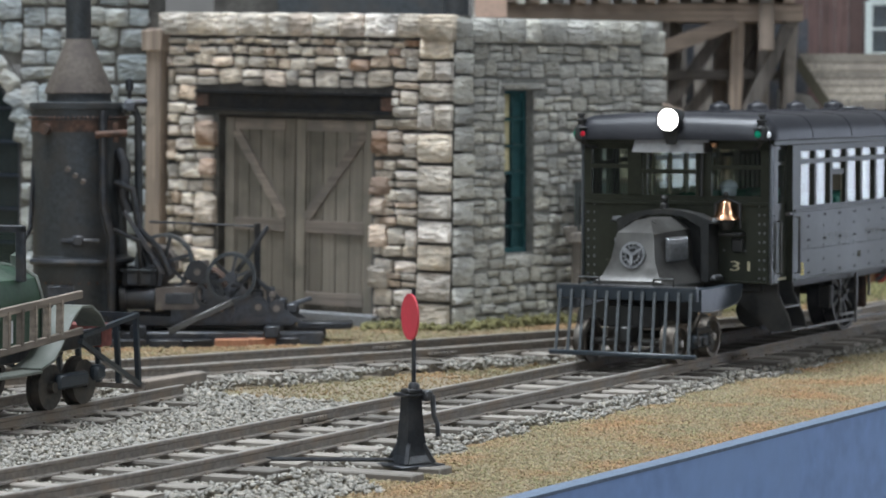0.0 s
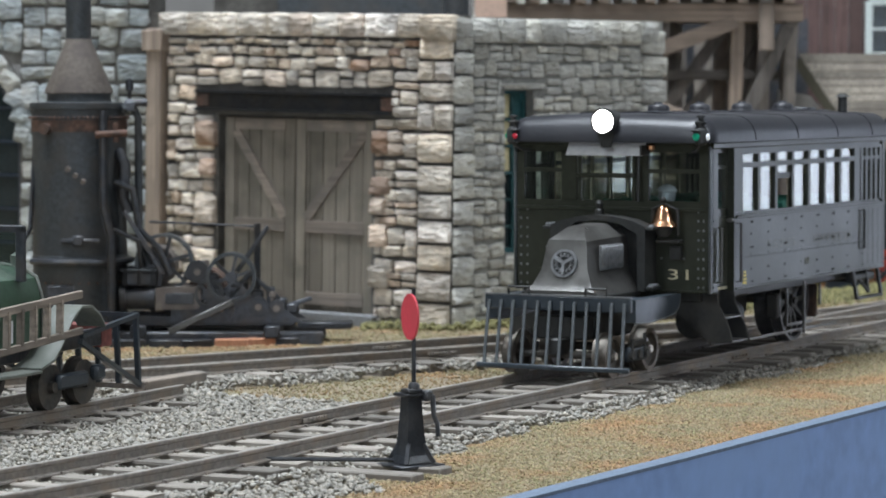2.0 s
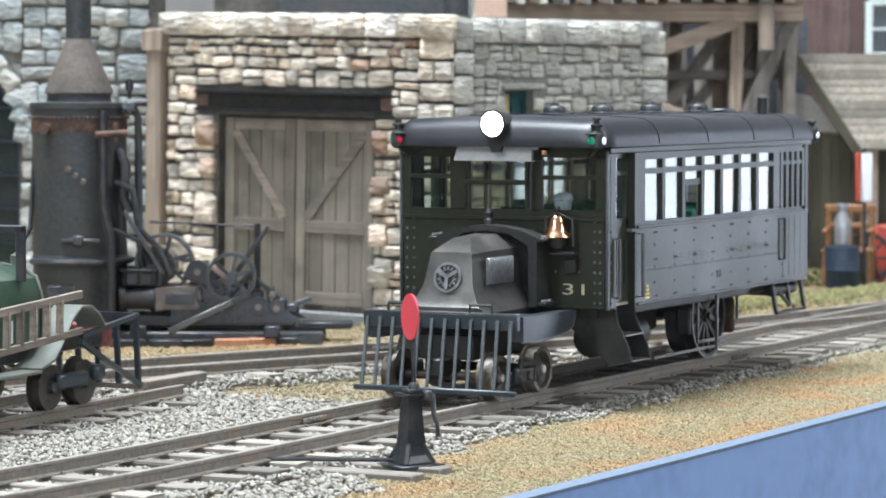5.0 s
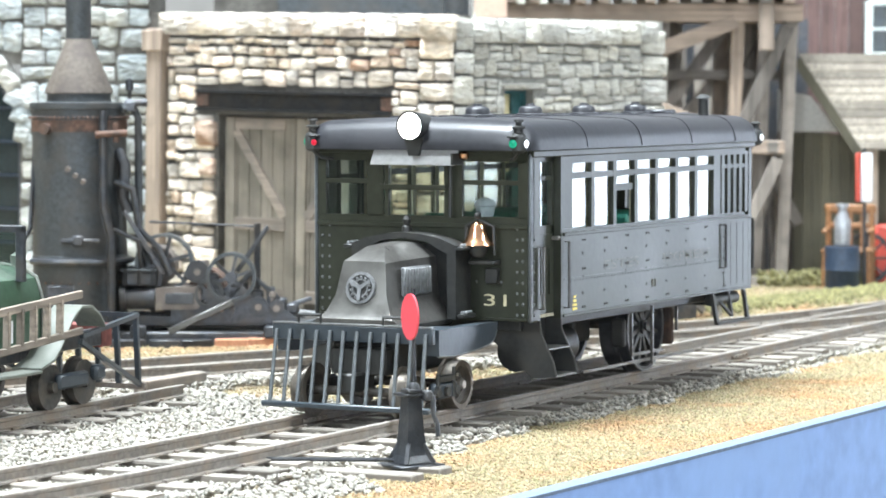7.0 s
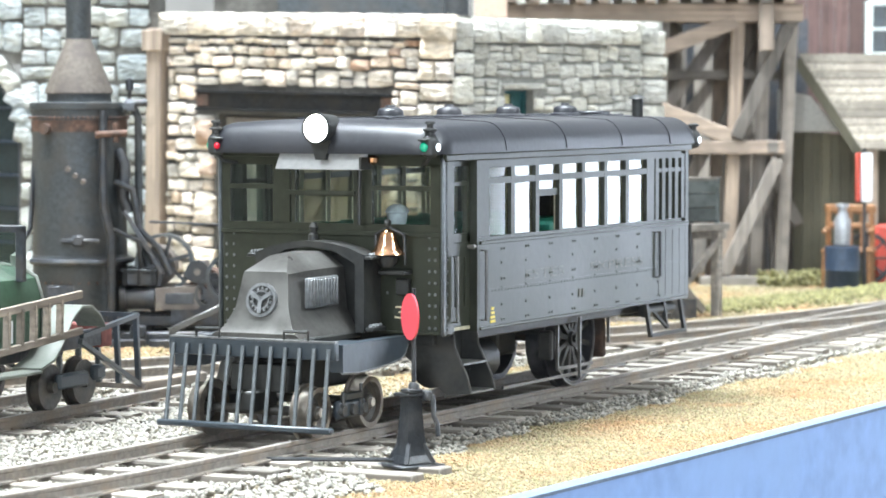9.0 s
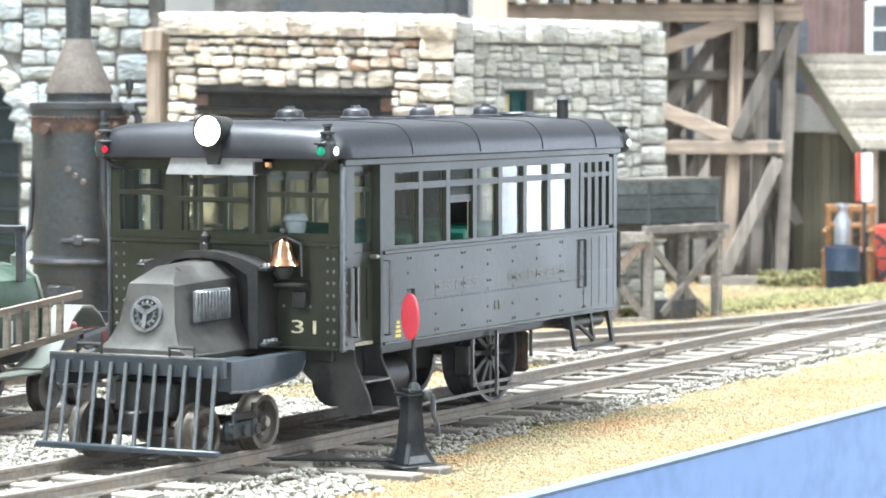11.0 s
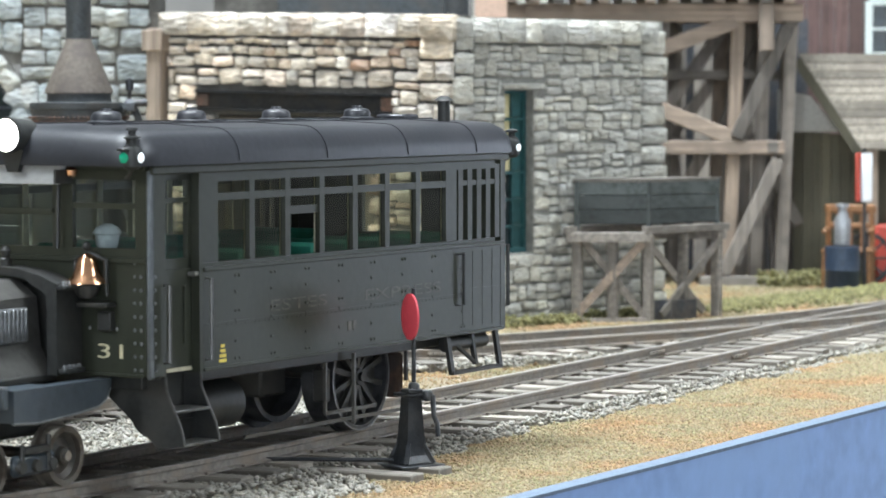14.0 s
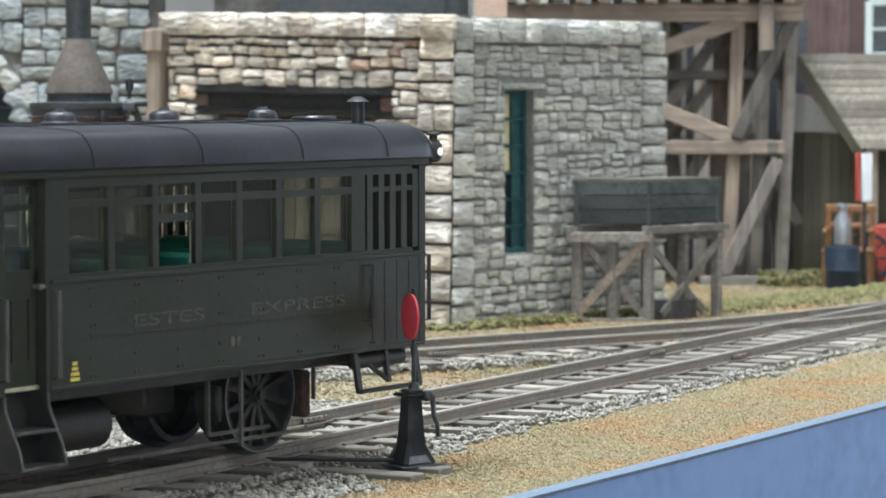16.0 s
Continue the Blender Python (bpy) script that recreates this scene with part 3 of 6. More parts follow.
def build_railbus():
    car = thing("railbus", (537.5, MAIN_Y, 0), 0, "dark olive railbus with bonnet, pilot and lit headlight", "railbus")
    XF, XR, HW = -60.6, 50.3, 23.5
    ZB, ZBELT, ZEAVE = 16.4, 32.4, 48.6
    # near and far side walls, pierced by windows
    lights = [(-42.2 + 10.42 * k, -42.2 + 10.42 * k + 8.9) for k in range(7)]
    for sy in (-1, 1):
        y = sy * (HW - 0.5)
        wall = part("side_wall", box(B(), ((XR - 46.6) / 2 - 0.0, y, (ZB + ZBELT) / 2), (XR + 46.6, 1.0, ZBELT - ZB), None, 0.15), M_CAR, car, "dark olive riveted side panel")
        bm = B()
        box(bm, (0.2, y, 32.9), (93.6, 1.0, 1.0))
        box(bm, (0.2, y, 47.4), (93.6, 1.0, 2.6))
        box(bm, (-8.5, y, 43.65), (76.5, 0.8, 1.15))
        xs = [-46.6] + [v for pr in lights for v in pr] + [33.0]
        for a, b in zip(xs[::2], xs[1::2]):
            box(bm, ((a + b) / 2, y, 40.15), (b - a, 0.9, 13.4))
        for k in range(5):
            box(bm, (34.5 + 3.35 * k, y, 40.15), (1.7, 0.9, 13.4))
        box(bm, (41.5, y, 43.65), (15, 0.75, 0.9))
        box(bm, (49.7, y, 32.5), (1.4, 1.1, 32.2))
        part("window_frame", bm, M_CAR, wall, smooth=False)
        for k, (a, b) in enumerate(lights):
            lowz, hz = (42.2, 1.9) if k == 2 and sy < 0 else (38.25, 9.9)
            if hz < 4:
                part("raised_sash", box(B(), ((a + b) / 2, y - sy * 0.2, 40.8), (b - a, 0.7, 1.3)), M_CAR, wall, "half-raised sash rail", smooth=False)
            part("pane", box(B(), ((a + b) / 2, y - sy * 0.3, lowz), (b - a + 0.3, 0.15, hz)), M_TINTED if sy < 0 else M_CLEAR, wall, "reflective window pane", smooth=False).visible_shadow = False
            part("transom_pane", box(B(), ((a + b) / 2, y - sy * 0.3, 45.2), (b - a + 0.3, 0.15, 2.0)), M_TINTED if sy < 0 else M_CLEAR, wall, "reflective upper pane", smooth=False).visible_shadow = False
        # cream lining inside
        bm = B()
        yi = sy * (HW - 1.15)
        box(bm, (2.0, yi, 25.0), (92.0, 0.2, 15.4))
        box(bm, (0.2, yi, 47.4), (93.0, 0.2, 2.4))
        for a, b in zip(xs[::2], xs[1::2]):
            box(bm, ((a + b) / 2, yi, 40.15), (b - a, 0.2, 13.4))
        part("lining", bm, M_INNER, wall, "cream inner lining", smooth=False)
        # belt moulding and seam
        bm = B()
        box(bm, (1.85, sy * (HW + 0.15), 32.4), (96.6, 0.5, 0.7), None, 0.1)
        box(bm, (1.85, sy * (HW + 0.1), ZB + 0.25), (96.6, 0.4, 0.6), None, 0.1)
        box(bm, (-6, sy * (HW + 0.02), 23.7), (80, 0.16, 0.25))
        box(bm, (-4.6, sy * (HW + 0.2), 48.2), (112, 0.8, 1.3), None, 0.2)
        box(bm, (-4.6, sy * (HW + 0.45), 49.1), (112, 1.2, 0.7), None, 0.2)
        part("moulding", bm, M_CAR, wall)
        bm = B()
        for k in range(8):
            for z in (31.0, 28.4, 25.4, 23.8, 20.6, 17.8):
                ball(bm, (-37.5 + 10.3 * k, sy * HW, z), 0.27, 1, 0.7, 1, 6)
                if z in (31.0, 25.4, 17.8):
                    ball(bm, (-36.4 + 10.3 * k, sy * HW, z), 0.27, 1, 0.7, 1, 6)
        for k in range(60):
            ball(bm, (-44 + 1.35 * k, sy * HW, 23.3), 0.16, 1, 0.7, 1, 6)
        part("rivet", bm, M_CAR, wall)["kind"] = "stuff"
        # rear vestibule panels below the belt
        bm = B()
        for k in range(4):
            box(bm, (35.2 + 3.6 * k, sy * (HW - 0.02), 24.5), (0.35, 0.16, 13.5))
        box(bm, (42, sy * (HW - 0.02), 24.4), (15, 0.16, 0.35))
        part("batten", bm, M_CAR, wall, smooth=False)
        # entrance door beside the cab, set back
        door = part("door", box(B(), (-51.6, sy * (HW - 2.0), 25.0), (9.4, 0.9, 15.4), None, 0.1), M_CAR, car, "recessed entrance door")
        bm = B()
        box(bm, (-55.7, sy * (HW - 2.0), 40.3), (1.6, 0.9, 15.2))
        box(bm, (-47.6, sy * (HW - 2.0), 40.3), (1.6, 0.9, 15.2))
        box(bm, (-47.0, sy * (HW - 1.5), 32.4), (0.9, 3.0, 32.2))
        box(bm, (-56.6, sy * (HW - 1.5), 32.4), (0.9, 2.6, 32.2))
        box(bm, (-51.6, sy * (HW - 2.0), 33.5), (9.4, 0.9, 1.6))
        box(bm, (-51.6, sy * (HW - 2.0), 43.4), (9.4, 0.8, 0.8))
        box(bm, (-51.6, sy * (HW - 2.0), 47.6), (9.4, 0.9, 2.2))
        box(bm, (-49.6, sy * (HW - 1.4), 25.5), (0.4, 0.4, 9))
        box(bm, (-53.4, sy * (HW - 1.4), 25.5), (0.4, 0.4, 9))
        part("door_frame", bm, M_CAR, door, smooth=False)
        part("pane", box(B(), (-51.6, sy * (HW - 2.1), 40.4), (7.0, 0.15, 13)), M_GLASS, door, smooth=False).visible_shadow = False
        part("handle", pipe(B(), [(-48.4, sy * (HW - 1.4), 31.8), (-48.4, sy * (HW - 0.4), 31.8), (-46.9, sy * (HW - 0.4), 31.8)], 0.35), M_STEEL, door, "bright door handle")
        # corner post with rivets
        post = part("corner_post", box(B(), (-58.7, sy * (HW - 0.45), 32.2), (3.6, 1.3, 32.2), None, 0.5), M_CAR, car)
        # The strip's lighter grey also carries the corner's glossy reflection.
        part("corner_strip", box(B(), (-60.2, sy * (HW - 0.15), 32.2), (1.7, 0.7, 32.0), None, 0.3), M_BARS, post, "worn corner angle, its gloss put into the pale grey")
        bm = B()
        for k in range(15):
            ball(bm, (-59.6, sy * (HW + 0.2), 17.6 + 1.0 * 2.05 * k), 0.33, 1, 0.8, 1, 6) if k < 8 else None
            if k < 8:
                ball(bm, (-60.75, sy * (HW - 1.6), 17.6 + 2.05 * k), 0.33, 0.8, 1, 1, 6)
        part("rivet", bm, M_TRIM, post)["kind"] = "stuff"
        # grab irons
        yg = sy * (HW + 1.0)
        for x0, z0, z1 in ((-45.6, 18.2, 31.0), (-56.9, 18.6, 30.4)):
            part("grab_iron", pipe(B(), [(x0, sy * (HW - 0.6), z0), (x0, yg, z0), (x0, yg, z1), (x0, sy * (HW - 0.6), z1)], 0.28), M_HOOD, car, "worn steel grab iron")
        part("grab_iron", pipe(B(), [(31.6, sy * (HW - 0.3), 21.8), (34.4, yg - sy * 0.3, 21.8), (34.4, yg - sy * 0.3, 31.0), (31.6, sy * (HW - 0.3), 31.0)], 0.22), M_CARDARK, car, "black grab iron")
        part("grab_iron", pipe(B(), [(50.6, sy * (HW - 1), 20.6), (52.6, sy * (HW - 0.4), 20.6), (52.6, sy * (HW - 0.4), 31.8), (50.6, sy * (HW - 1), 31.8)], 0.3), M_CARDARK, car, "black grab iron")
        # entrance steps with flared side plates
        st = part("step_unit", box(B(), (-51.6, sy * 19.8, 9.4), (8.8, 4.6, 0.5), None, 0.1), M_CARDARK, car, "flared entrance steps")
        for x0 in (-56.4, -47.0):
            outl = [(10.2, 16.4), (23.2, 16.4), (23.4, 14.0), (24.6, 11.6), (26.0, 8.8), (26.8, 5.7), (21.8, 5.3), (10.2, 14.8)]
            part("side_plate", prism(B(), [(sy * u, v) for u, v in outl], 0, x0 - 0.25, x0 + 0.25), M_CARDARK, st, smooth=False)
            rim = [(sy * 23.3, 16.2), (sy * 23.5, 14.0), (sy * 24.7, 11.6), (sy * 26.1, 8.8), (sy * 26.9, 5.8)]
            part("plate_edge", pipe(B(), [(x0, u, v) for u, v in rim], 0.22, 6), M_HOOD, st)
        part("tread", box(B(), (-51.7, sy * 22.8, 10.9), (9.2, 5.0, 0.45), None, 0.1), M_HOOD, st, "worn grey tread")
        part("tread", box(B(), (-51.7, sy * 24.6, 5.8), (9.2, 4.4, 0.45), None, 0.1), M_HOOD, st, "worn grey tread")
        bm = box(B(), (-51.7, sy * 21.6, 7.8), (9.2, 0.4, 6.0))
        box(bm, (-51.7, sy * 20.0, 13.6), (9.2, 0.4, 5.4))
        part("riser", bm, M_CARDARK, st, smooth=False)
        # rear step frame
        bm = B()
        for x0 in (31.4, 49.0):
            bar(bm, (x0, sy * 22.3, 16.2), (x0, sy * 23.4, 9.6), 1.2, 0.7)
        bar(bm, (31.2, sy * 23.4, 9.7), (49.2, sy * 23.4, 9.7), 1.0, 0.7)
        bar(bm, (40.2, sy * 22.3, 16.2), (40.2, sy * 23.2, 10.6), 0.8, 0.8)
        bar(bm, (34.2, sy * 22.5, 14.6), (40.2, sy * 23.2, 10.9), 0.6, 0.6)
        part("rear_step", bm, M_CARDARK, car, "thin black rear step frame", smooth=False)

    # floor, rear wall, interior
    part("underframe", box(B(), (-4, 0, 15.4), (108, 40, 2.2), None, 0.2), M_CARDARK, car, smooth=False)
    part("cabin_floor", box(B(), (-5.2, 0, 17.0), (109, 44, 0.6)), M_INNER, car, smooth=False)
    bm = box(B(), (XR - 0.5, 0, 25), (1.0, 46, 17.5))
    for y0, w in ((-21, 4), (-8, 3), (8, 3), (21, 4)):
        box(bm, (XR - 0.5, y0, 40), (1.0, w, 15))
    box(bm, (XR - 0.5, 0, 47.5), (1.0, 46, 2.4))
    part("rear_wall", bm, M_CAR, car, smooth=False)
    # Dark panels added to keep brightness behind out of the vestibule slots.
    for y0 in (-14.2, 14.2):
        part("rear_blank", box(B(), (XR - 1.4, y0, 40), (0.5, 12.6, 14.4), None, 0.1), M_CARDARK, car, "added dark panel blanking a rear wall opening")
    part("rear_post", box(B(), (XR + 0.3, -HW + 0.6, 32.4), (1.2, 1.0, 32), None, 0.2), M_CARDARK, car)
    bm = B()
    for k in range(15):
        ball(bm, (XR + 1.0, -HW + 0.5, 17.5 + 2.1 * k), 0.33, seg=6)
    part("rear_rivet", bm, M_CARDARK, car)["kind"] = "stuff"
    for k in range(7):
        for s in (-1, 1):
            seat = part("seat", box(B(), (-34 + 10.8 * k, s * 13.5, 25.0), (6.0, 14, 3.0), None, 0.7), M_SEAT, car, "green seat")
            part("seat_back", box(B(), (-31.2 + 10.8 * k, s * 13.5, 29.6), (1.8, 15, 10.6), None, 0.7), M_SEAT, seat)
            part("seat_base", box(B(), (-34 + 10.8 * k, s * 13.5, 20.4), (5.0, 12, 6.4)), M_INNER, seat, smooth=False)
    part("cabin_ceiling", box(B(), (-5.2, 0, 48.75), (108, 44, 0.25)), M_INNER, car, "cream cabin ceiling", smooth=False)
    # driver doll in one plain mesh
    bm = lathe(B(), (-53.5, -10.2, 16.6), [(2.6, 0.6), (3.4, 4), (3.5, 11), (3.8, 15.6), (3.1, 17.4), (1.1, 18.2), (1.2, 18.8), (1.8, 19.8), (1.9, 21.2), (2.3, 21.5), (1.8, 22.4), (0.5, 23.0)], 14)
    part("driver_doll", bm, M_FIG, car, "small seated figurine in pale blue")

    # front wall with three windows
    xw = XF + 0.5
    fw = part("front_wall", box(B(), (xw, 0, 25.4), (1.0, 45.6, 17.8), None, 0.15), M_CAR, car, "dark olive front panel")
    bm = B()
    box(bm, (xw, 0, 35.2), (1.0, 45.6, 2.0))
    box(bm, (xw, 0, 47.9), (1.0, 45.6, 2.4))
    for a, b in ((21.2, 23.2), (8.4, 12.0), (-8.8, -6.0), (-23.2, -20.8)):
        box(bm, (xw, (a + b) / 2, 41.5), (1.0, b - a, 11.0))
    for a, b in ((12.0, 21.2), (-20.8, -8.8)):
        box(bm, (xw - 0.1, (a + b) / 2, 42.7), (0.7, b - a, 0.9))
    part("window_frame", bm, M_CAR, fw, smooth=False)
    for a, b in ((12.0, 21.2), (-20.8, -8.8)):
        part("pane", box(B(), (xw + 0.1, (a + b) / 2, 41.5), (0.12, b - a, 10.6)), M_GLASS, fw, "clear front pane", smooth=False).visible_shadow = False
    sash = part("sash", box(B(), (0, 0, 0), (0.6, 14.2, 0.7)), M_CAR, fw, "centre window sash tilted outwards", smooth=False)
    sash.matrix_local = mm_pose(xw - 1.6, 1.2, 41.8)
    bm = B()
    box(bm, (xw, 1.2, 41.4), (0.7, 14.2, 0.6))
    box(bm, (xw - 0.2, 7.6, 41.4), (0.7, 0.8, 11))
    box(bm, (xw - 0.2, -5.4, 41.4), (0.7, 0.8, 11))
    part("sash_frame", bm, M_CAR, fw, smooth=False)
    part("pane", box(B(), (xw + 0.1, 1.2, 41.5), (0.12, 14.2, 10.6)), M_GLASS, fw, smooth=False).visible_shadow = False
    bm = B()
    box(bm, (XF - 0.2, 0, 34.4), (0.5, 46, 0.8), None, 0.1)
    box(bm, (XF - 0.25, 0, ZB + 0.3), (0.4, 45, 0.5), None, 0.1)
    box(bm, (XF - 0.2, 0, 48.6), (0.6, 46, 0.9), None, 0.1)
    part("moulding", bm, M_CAR, fw)
    bm = B()
    for k in range(9):
        for y0 in (20.4, -20.6):
            ball(bm, (XF, y0, 17.6 + 2.05 * k), 0.3, 0.7, 1, 1, 6)
    for y0 in (-12, -14.6, -17.2):
        ball(bm, (XF, y0, 23.8), 0.3, 0.7, 1, 1, 6)
    part("rivet", bm, M_TRIM, fw)["kind"] = "stuff"
    lettering("31", "numeral", 3.2, M_GOLD, fw, pose((XF - 0.06) * MM, -16.4 * MM, 20.2 * MM, 90, 0, -90), 2.05, "faded gold numerals 31")
    lettering("31", "numeral", 2.9, M_FADED, fw, pose((XF - 0.06) * MM, 15.6 * MM, 20.0 * MM, 90, 0, -90), 1.6, "worn dark gold numerals 31")
    sw = [o for o in car.children if o.name.startswith("side_wall")][0]
    lettering("EXPRESS", "lettering", 2.7, M_FADED, sw, pose(14.4 * MM, (-HW - 0.02) * MM, 25.4 * MM, 90, 0, 0), 2.6, "faded gold lettering")
    lettering("ESTES", "lettering", 2.7, M_FADED, sw, pose(-19.0 * MM, (-HW - 0.02) * MM, 25.4 * MM, 90, 0, 0), 2.6, "faded gold lettering")
    bm = B()
    for k in range(2):
        box(bm, (-3.4 + 1.6 * k, -HW - 0.05, 20.6), (1.0, 0.1, 1.6))
    part("lettering_bar", bm, M_FADED, sw, "worn-off gold lettering", smooth=False)
    bm = B()
    for k in range(4):
        box(bm, (-41.2, -HW - 0.05, 17.7 + 0.78 * k), ((2.0, 1.8, 1.3, 1.0)[k], 0.1, 0.5))
    part("stencil_bar", bm, M_YELLOW, sw, "small yellow stencilled lines", smooth=False)

    # roof with rolled edges
    outl = []
    for i in range(7):
        a = math.pi / 2 * i / 6
        outl.append((20.2 + 4.6 * math.cos(a), 49.2 + 5.4 * math.sin(a) * 0.98))
    outl = [(24.8, 48.9)] + outl + [(10, 55.0), (0, 55.2)]
    full = outl + [(-u, v) for u, v in outl[::-1][1:]]
    bm = B()
    rows = []
    stations = [(XF - 4.2, 0.80, 0.16), (XF - 3.8, 0.90, 0.48), (XF - 2.7, 0.96, 0.78), (XF - 1.0, 0.99, 0.94), (XF + 1.5, 1.0, 1.0), (XR - 1, 1.0, 1.0), (XR + 1.6, 0.985, 0.9), (XR + 2.6, 0.96, 0.7)]
    for x, sy, sz in stations:
        rows.append([bm.verts.new((x, u * sy, 48.9 + (v - 48.9) * sz)) for u, v in full])
    k = len(full)
    for a, b in zip(rows, rows[1:]):
        for i in range(k - 1):
            bm.faces.new((a[i], a[i + 1], b[i + 1], b[i]))
        bm.faces.new((a[k - 1], a[0], b[0], b[k - 1]))
    bm.faces.new(rows[0])
    bm.faces.new(rows[-1][::-1])
    roof = part("roof", bm, M_ROOF, car, "satin black roof with rolled edges")
    bm = B()
    for x0 in (-38, -12, 14, 38):
        for (u, v), (u2, v2) in zip(full[1:-1], full[2:-1]):
            bar(bm, (x0, u * 1.003, v + 0.02), (x0, u2 * 1.003, v2 + 0.02), 0.25, 0.16)
    for y0 in (-9.5, 9.5):
        box(bm, (-4, y0, 55.1), (104, 0.5, 0.35))
    part("roof_seam", bm, M_ROOF, roof, smooth=False)
    for x0 in (-54.5, -31.0, -5.5, 21.0):
        for y0 in (-5.0,):
            v = part("ventilator", lathe(B(), (x0 + 8, y0, 54.9), [(3.2, -0.3), (3.15, 0.5), (2.5, 0.75), (2.4, 1.6), (2.0, 2.05), (1.1, 2.25)], 20), M_ROOF, roof, "domed roof ventilator")
            part("cap", cyl(B(), (x0 + 8, y0, 56.9), (x0 + 8, y0, 57.6), 1.1, 0.8), M_ROOF, v)
    stv = part("stove_pipe", cyl(B(), (42.0, -15.6, 53.6), (42.0, -15.6, 58.6), 1.15), M_CARDARK, roof, "black stove pipe")
    part("cap", cyl(B(), (42.0, -15.6, 58.4), (42.0, -15.6, 59.3), 2.0, 0.7), M_CARDARK, stv)
    part("roof_hatch", box(B(), (46.5, -3, 55.4), (6, 6, 1.0), None, 0.4), M_ROOF, roof)
    # rear marker
    rm = part("marker_lamp", lathe(B(), (XR + 3.4, -HW + 0.2, 47.9), [(0.8, 0), (1.4, 0.5), (1.5, 3.0), (1.1, 3.6), (0.7, 3.9), (0.7, 4.6), (1.2, 4.7), (1.2, 5.0), (0.5, 5.3)], 14), M_CARDARK, car, "black rear marker lamp with clear lens")
    part("lens", ball(B(), (XR + 3.4, -HW - 1.25, 49.7), 0.7, 1, 0.5, 1, 12), M_WHITELENS, rm, "clear side lens")
    part("bracket", pipe(B(), [(XR + 3.4, -HW + 0.2, 48.1), (XR + 1.5, -HW + 1.2, 47.2), (XR, -HW + 1.2, 47.0)], 0.3), M_CARDARK, rm)

    # headlight
    hl = part("headlight", cyl(B(), (XF - 5.6, -0.6, 53.5), (XF - 0.5, -0.6, 53.5), 2.75, 2.4, 24), M_CARDARK, car, "round headlight, lit")
    part("lens", cyl(B(), (XF - 5.8, -0.6, 53.5), (XF - 5.55, -0.6, 53.5), 2.5, 2.5, 24), M_HEAD, hl, "glowing white lens")
    part("rim", ring(B(), (XF - 5.6, -0.6, 53.5), 2.85, 2.5, 0.4, 0), M_CARDARK, hl)
    # Headlight's shadow over the visor, built as a dark plate.
    part("bracket", prism(B(), [(-2.7, 51.2), (1.5, 51.2), (1.0, 49.6), (0.4, 47.8), (-1.6, 47.8), (-2.2, 49.6)], 0, XF - 4.4, XF - 3.4), M_CARDARK, hl, "dark plate for the headlight's shadow on the visor")
    # visor over the windscreen
    vis = part("visor", box(B(), (0, 0, 0), (4.0, 18.4, 0.3), None, 0.1), M_SILVER, car, "light grey sloping visor plate", smooth=False)
    vis.matrix_local = mm_pose(XF - 2.4, 0.2, 47.7, 0, -58, 0)
    part("visor_arm", box(B(), (XF - 2.4, -8.9, 47.2), (4.2, 0.4, 2.2)), M_CARDARK, car, smooth=False)
    part("horn", lathe(B(), (XF - 2.2, -10.4, 47.0), [(0.3, 0), (0.9, 0.4), (1.0, 1.2), (0.5, 1.6)], 10), M_BRASS, car, "small brass horn")
    part("pull_rod", pipe(B(), [(XF - 1.0, -6.9, 47), (XF - 1.3, -6.9, 36)], 0.35), M_CARDARK, car, "dark vertical rod")
    # marker lamps on the corners
    for sy in (-1, 1):
        yb = -22.2 if sy < 0 else 22.6
        lamp = part("marker_lamp", lathe(B(), (XF - 2.6, yb, 48.4), [(0.9, 0), (1.5, 0.5), (1.6, 3.0), (1.2, 3.6), (0.8, 3.9), (0.8, 4.6), (1.3, 4.7), (1.3, 5.0), (0.6, 5.3), (0.6, 5.9), (1.0, 6.0), (0.9, 6.4)], 14), M_CARDARK, car, "black corner marker lamp with coloured lenses")
        lens = M_GREENLENS if sy < 0 else M_REDLENS
        part("lens", ball(B(), (XF - 4.1, yb + (0.5 if sy < 0 else -1.1), 50.2), 0.85 if sy < 0 else 0.65, 0.5, 1, 1, 12), lens, lamp, "green glass lens" if sy < 0 else "red glass lens")
        part("side_lens", ball(B(), (XF - 2.5, yb - sy * -1.55 * (1 if sy < 0 else 1), 50.2), 0.8, 0.9, 0.5, 1, 12), M_WHITELENS if sy < 0 else M_GREENLENS, lamp, "clear side lens")
        part("hood_cap", box(B(), (XF - 3.9, yb + (0.5 if sy < 0 else -1.1), 51.5), (1.6, 2.0, 0.4), None, 0.1), M_CARDARK, lamp)
        part("bracket", pipe(B(), [(XF - 2.6, yb, 48.6), (XF - 1.6, yb - sy * 1.5, 47.2), (XF, yb - sy * 3.0, 47.0)], 0.35), M_CARDARK, lamp)

    # bonnet, cowl and badge
    bm = B()
    def sect(x, top_z, tw, sw_, bz, bw):
        q = min(1.0, (top_z - bz) / 10.0)
        sh = bz + (top_z - bz) * (0.97 if x < -83 else 0.81)
        pts = [(-bw, bz), (-bw * 0.95, bz + 0.9 * q), (-sw_ * 1.12, bz + 4.2 * q), (-sw_, sh), (-tw, top_z), (tw, top_z), (sw_, sh), (sw_ * 1.12, bz + 4.2 * q), (bw * 0.95, bz + 0.9 * q), (bw, bz)]
        return [bm.verts.new((x, u, v)) for u, v in pts]
    rows = []
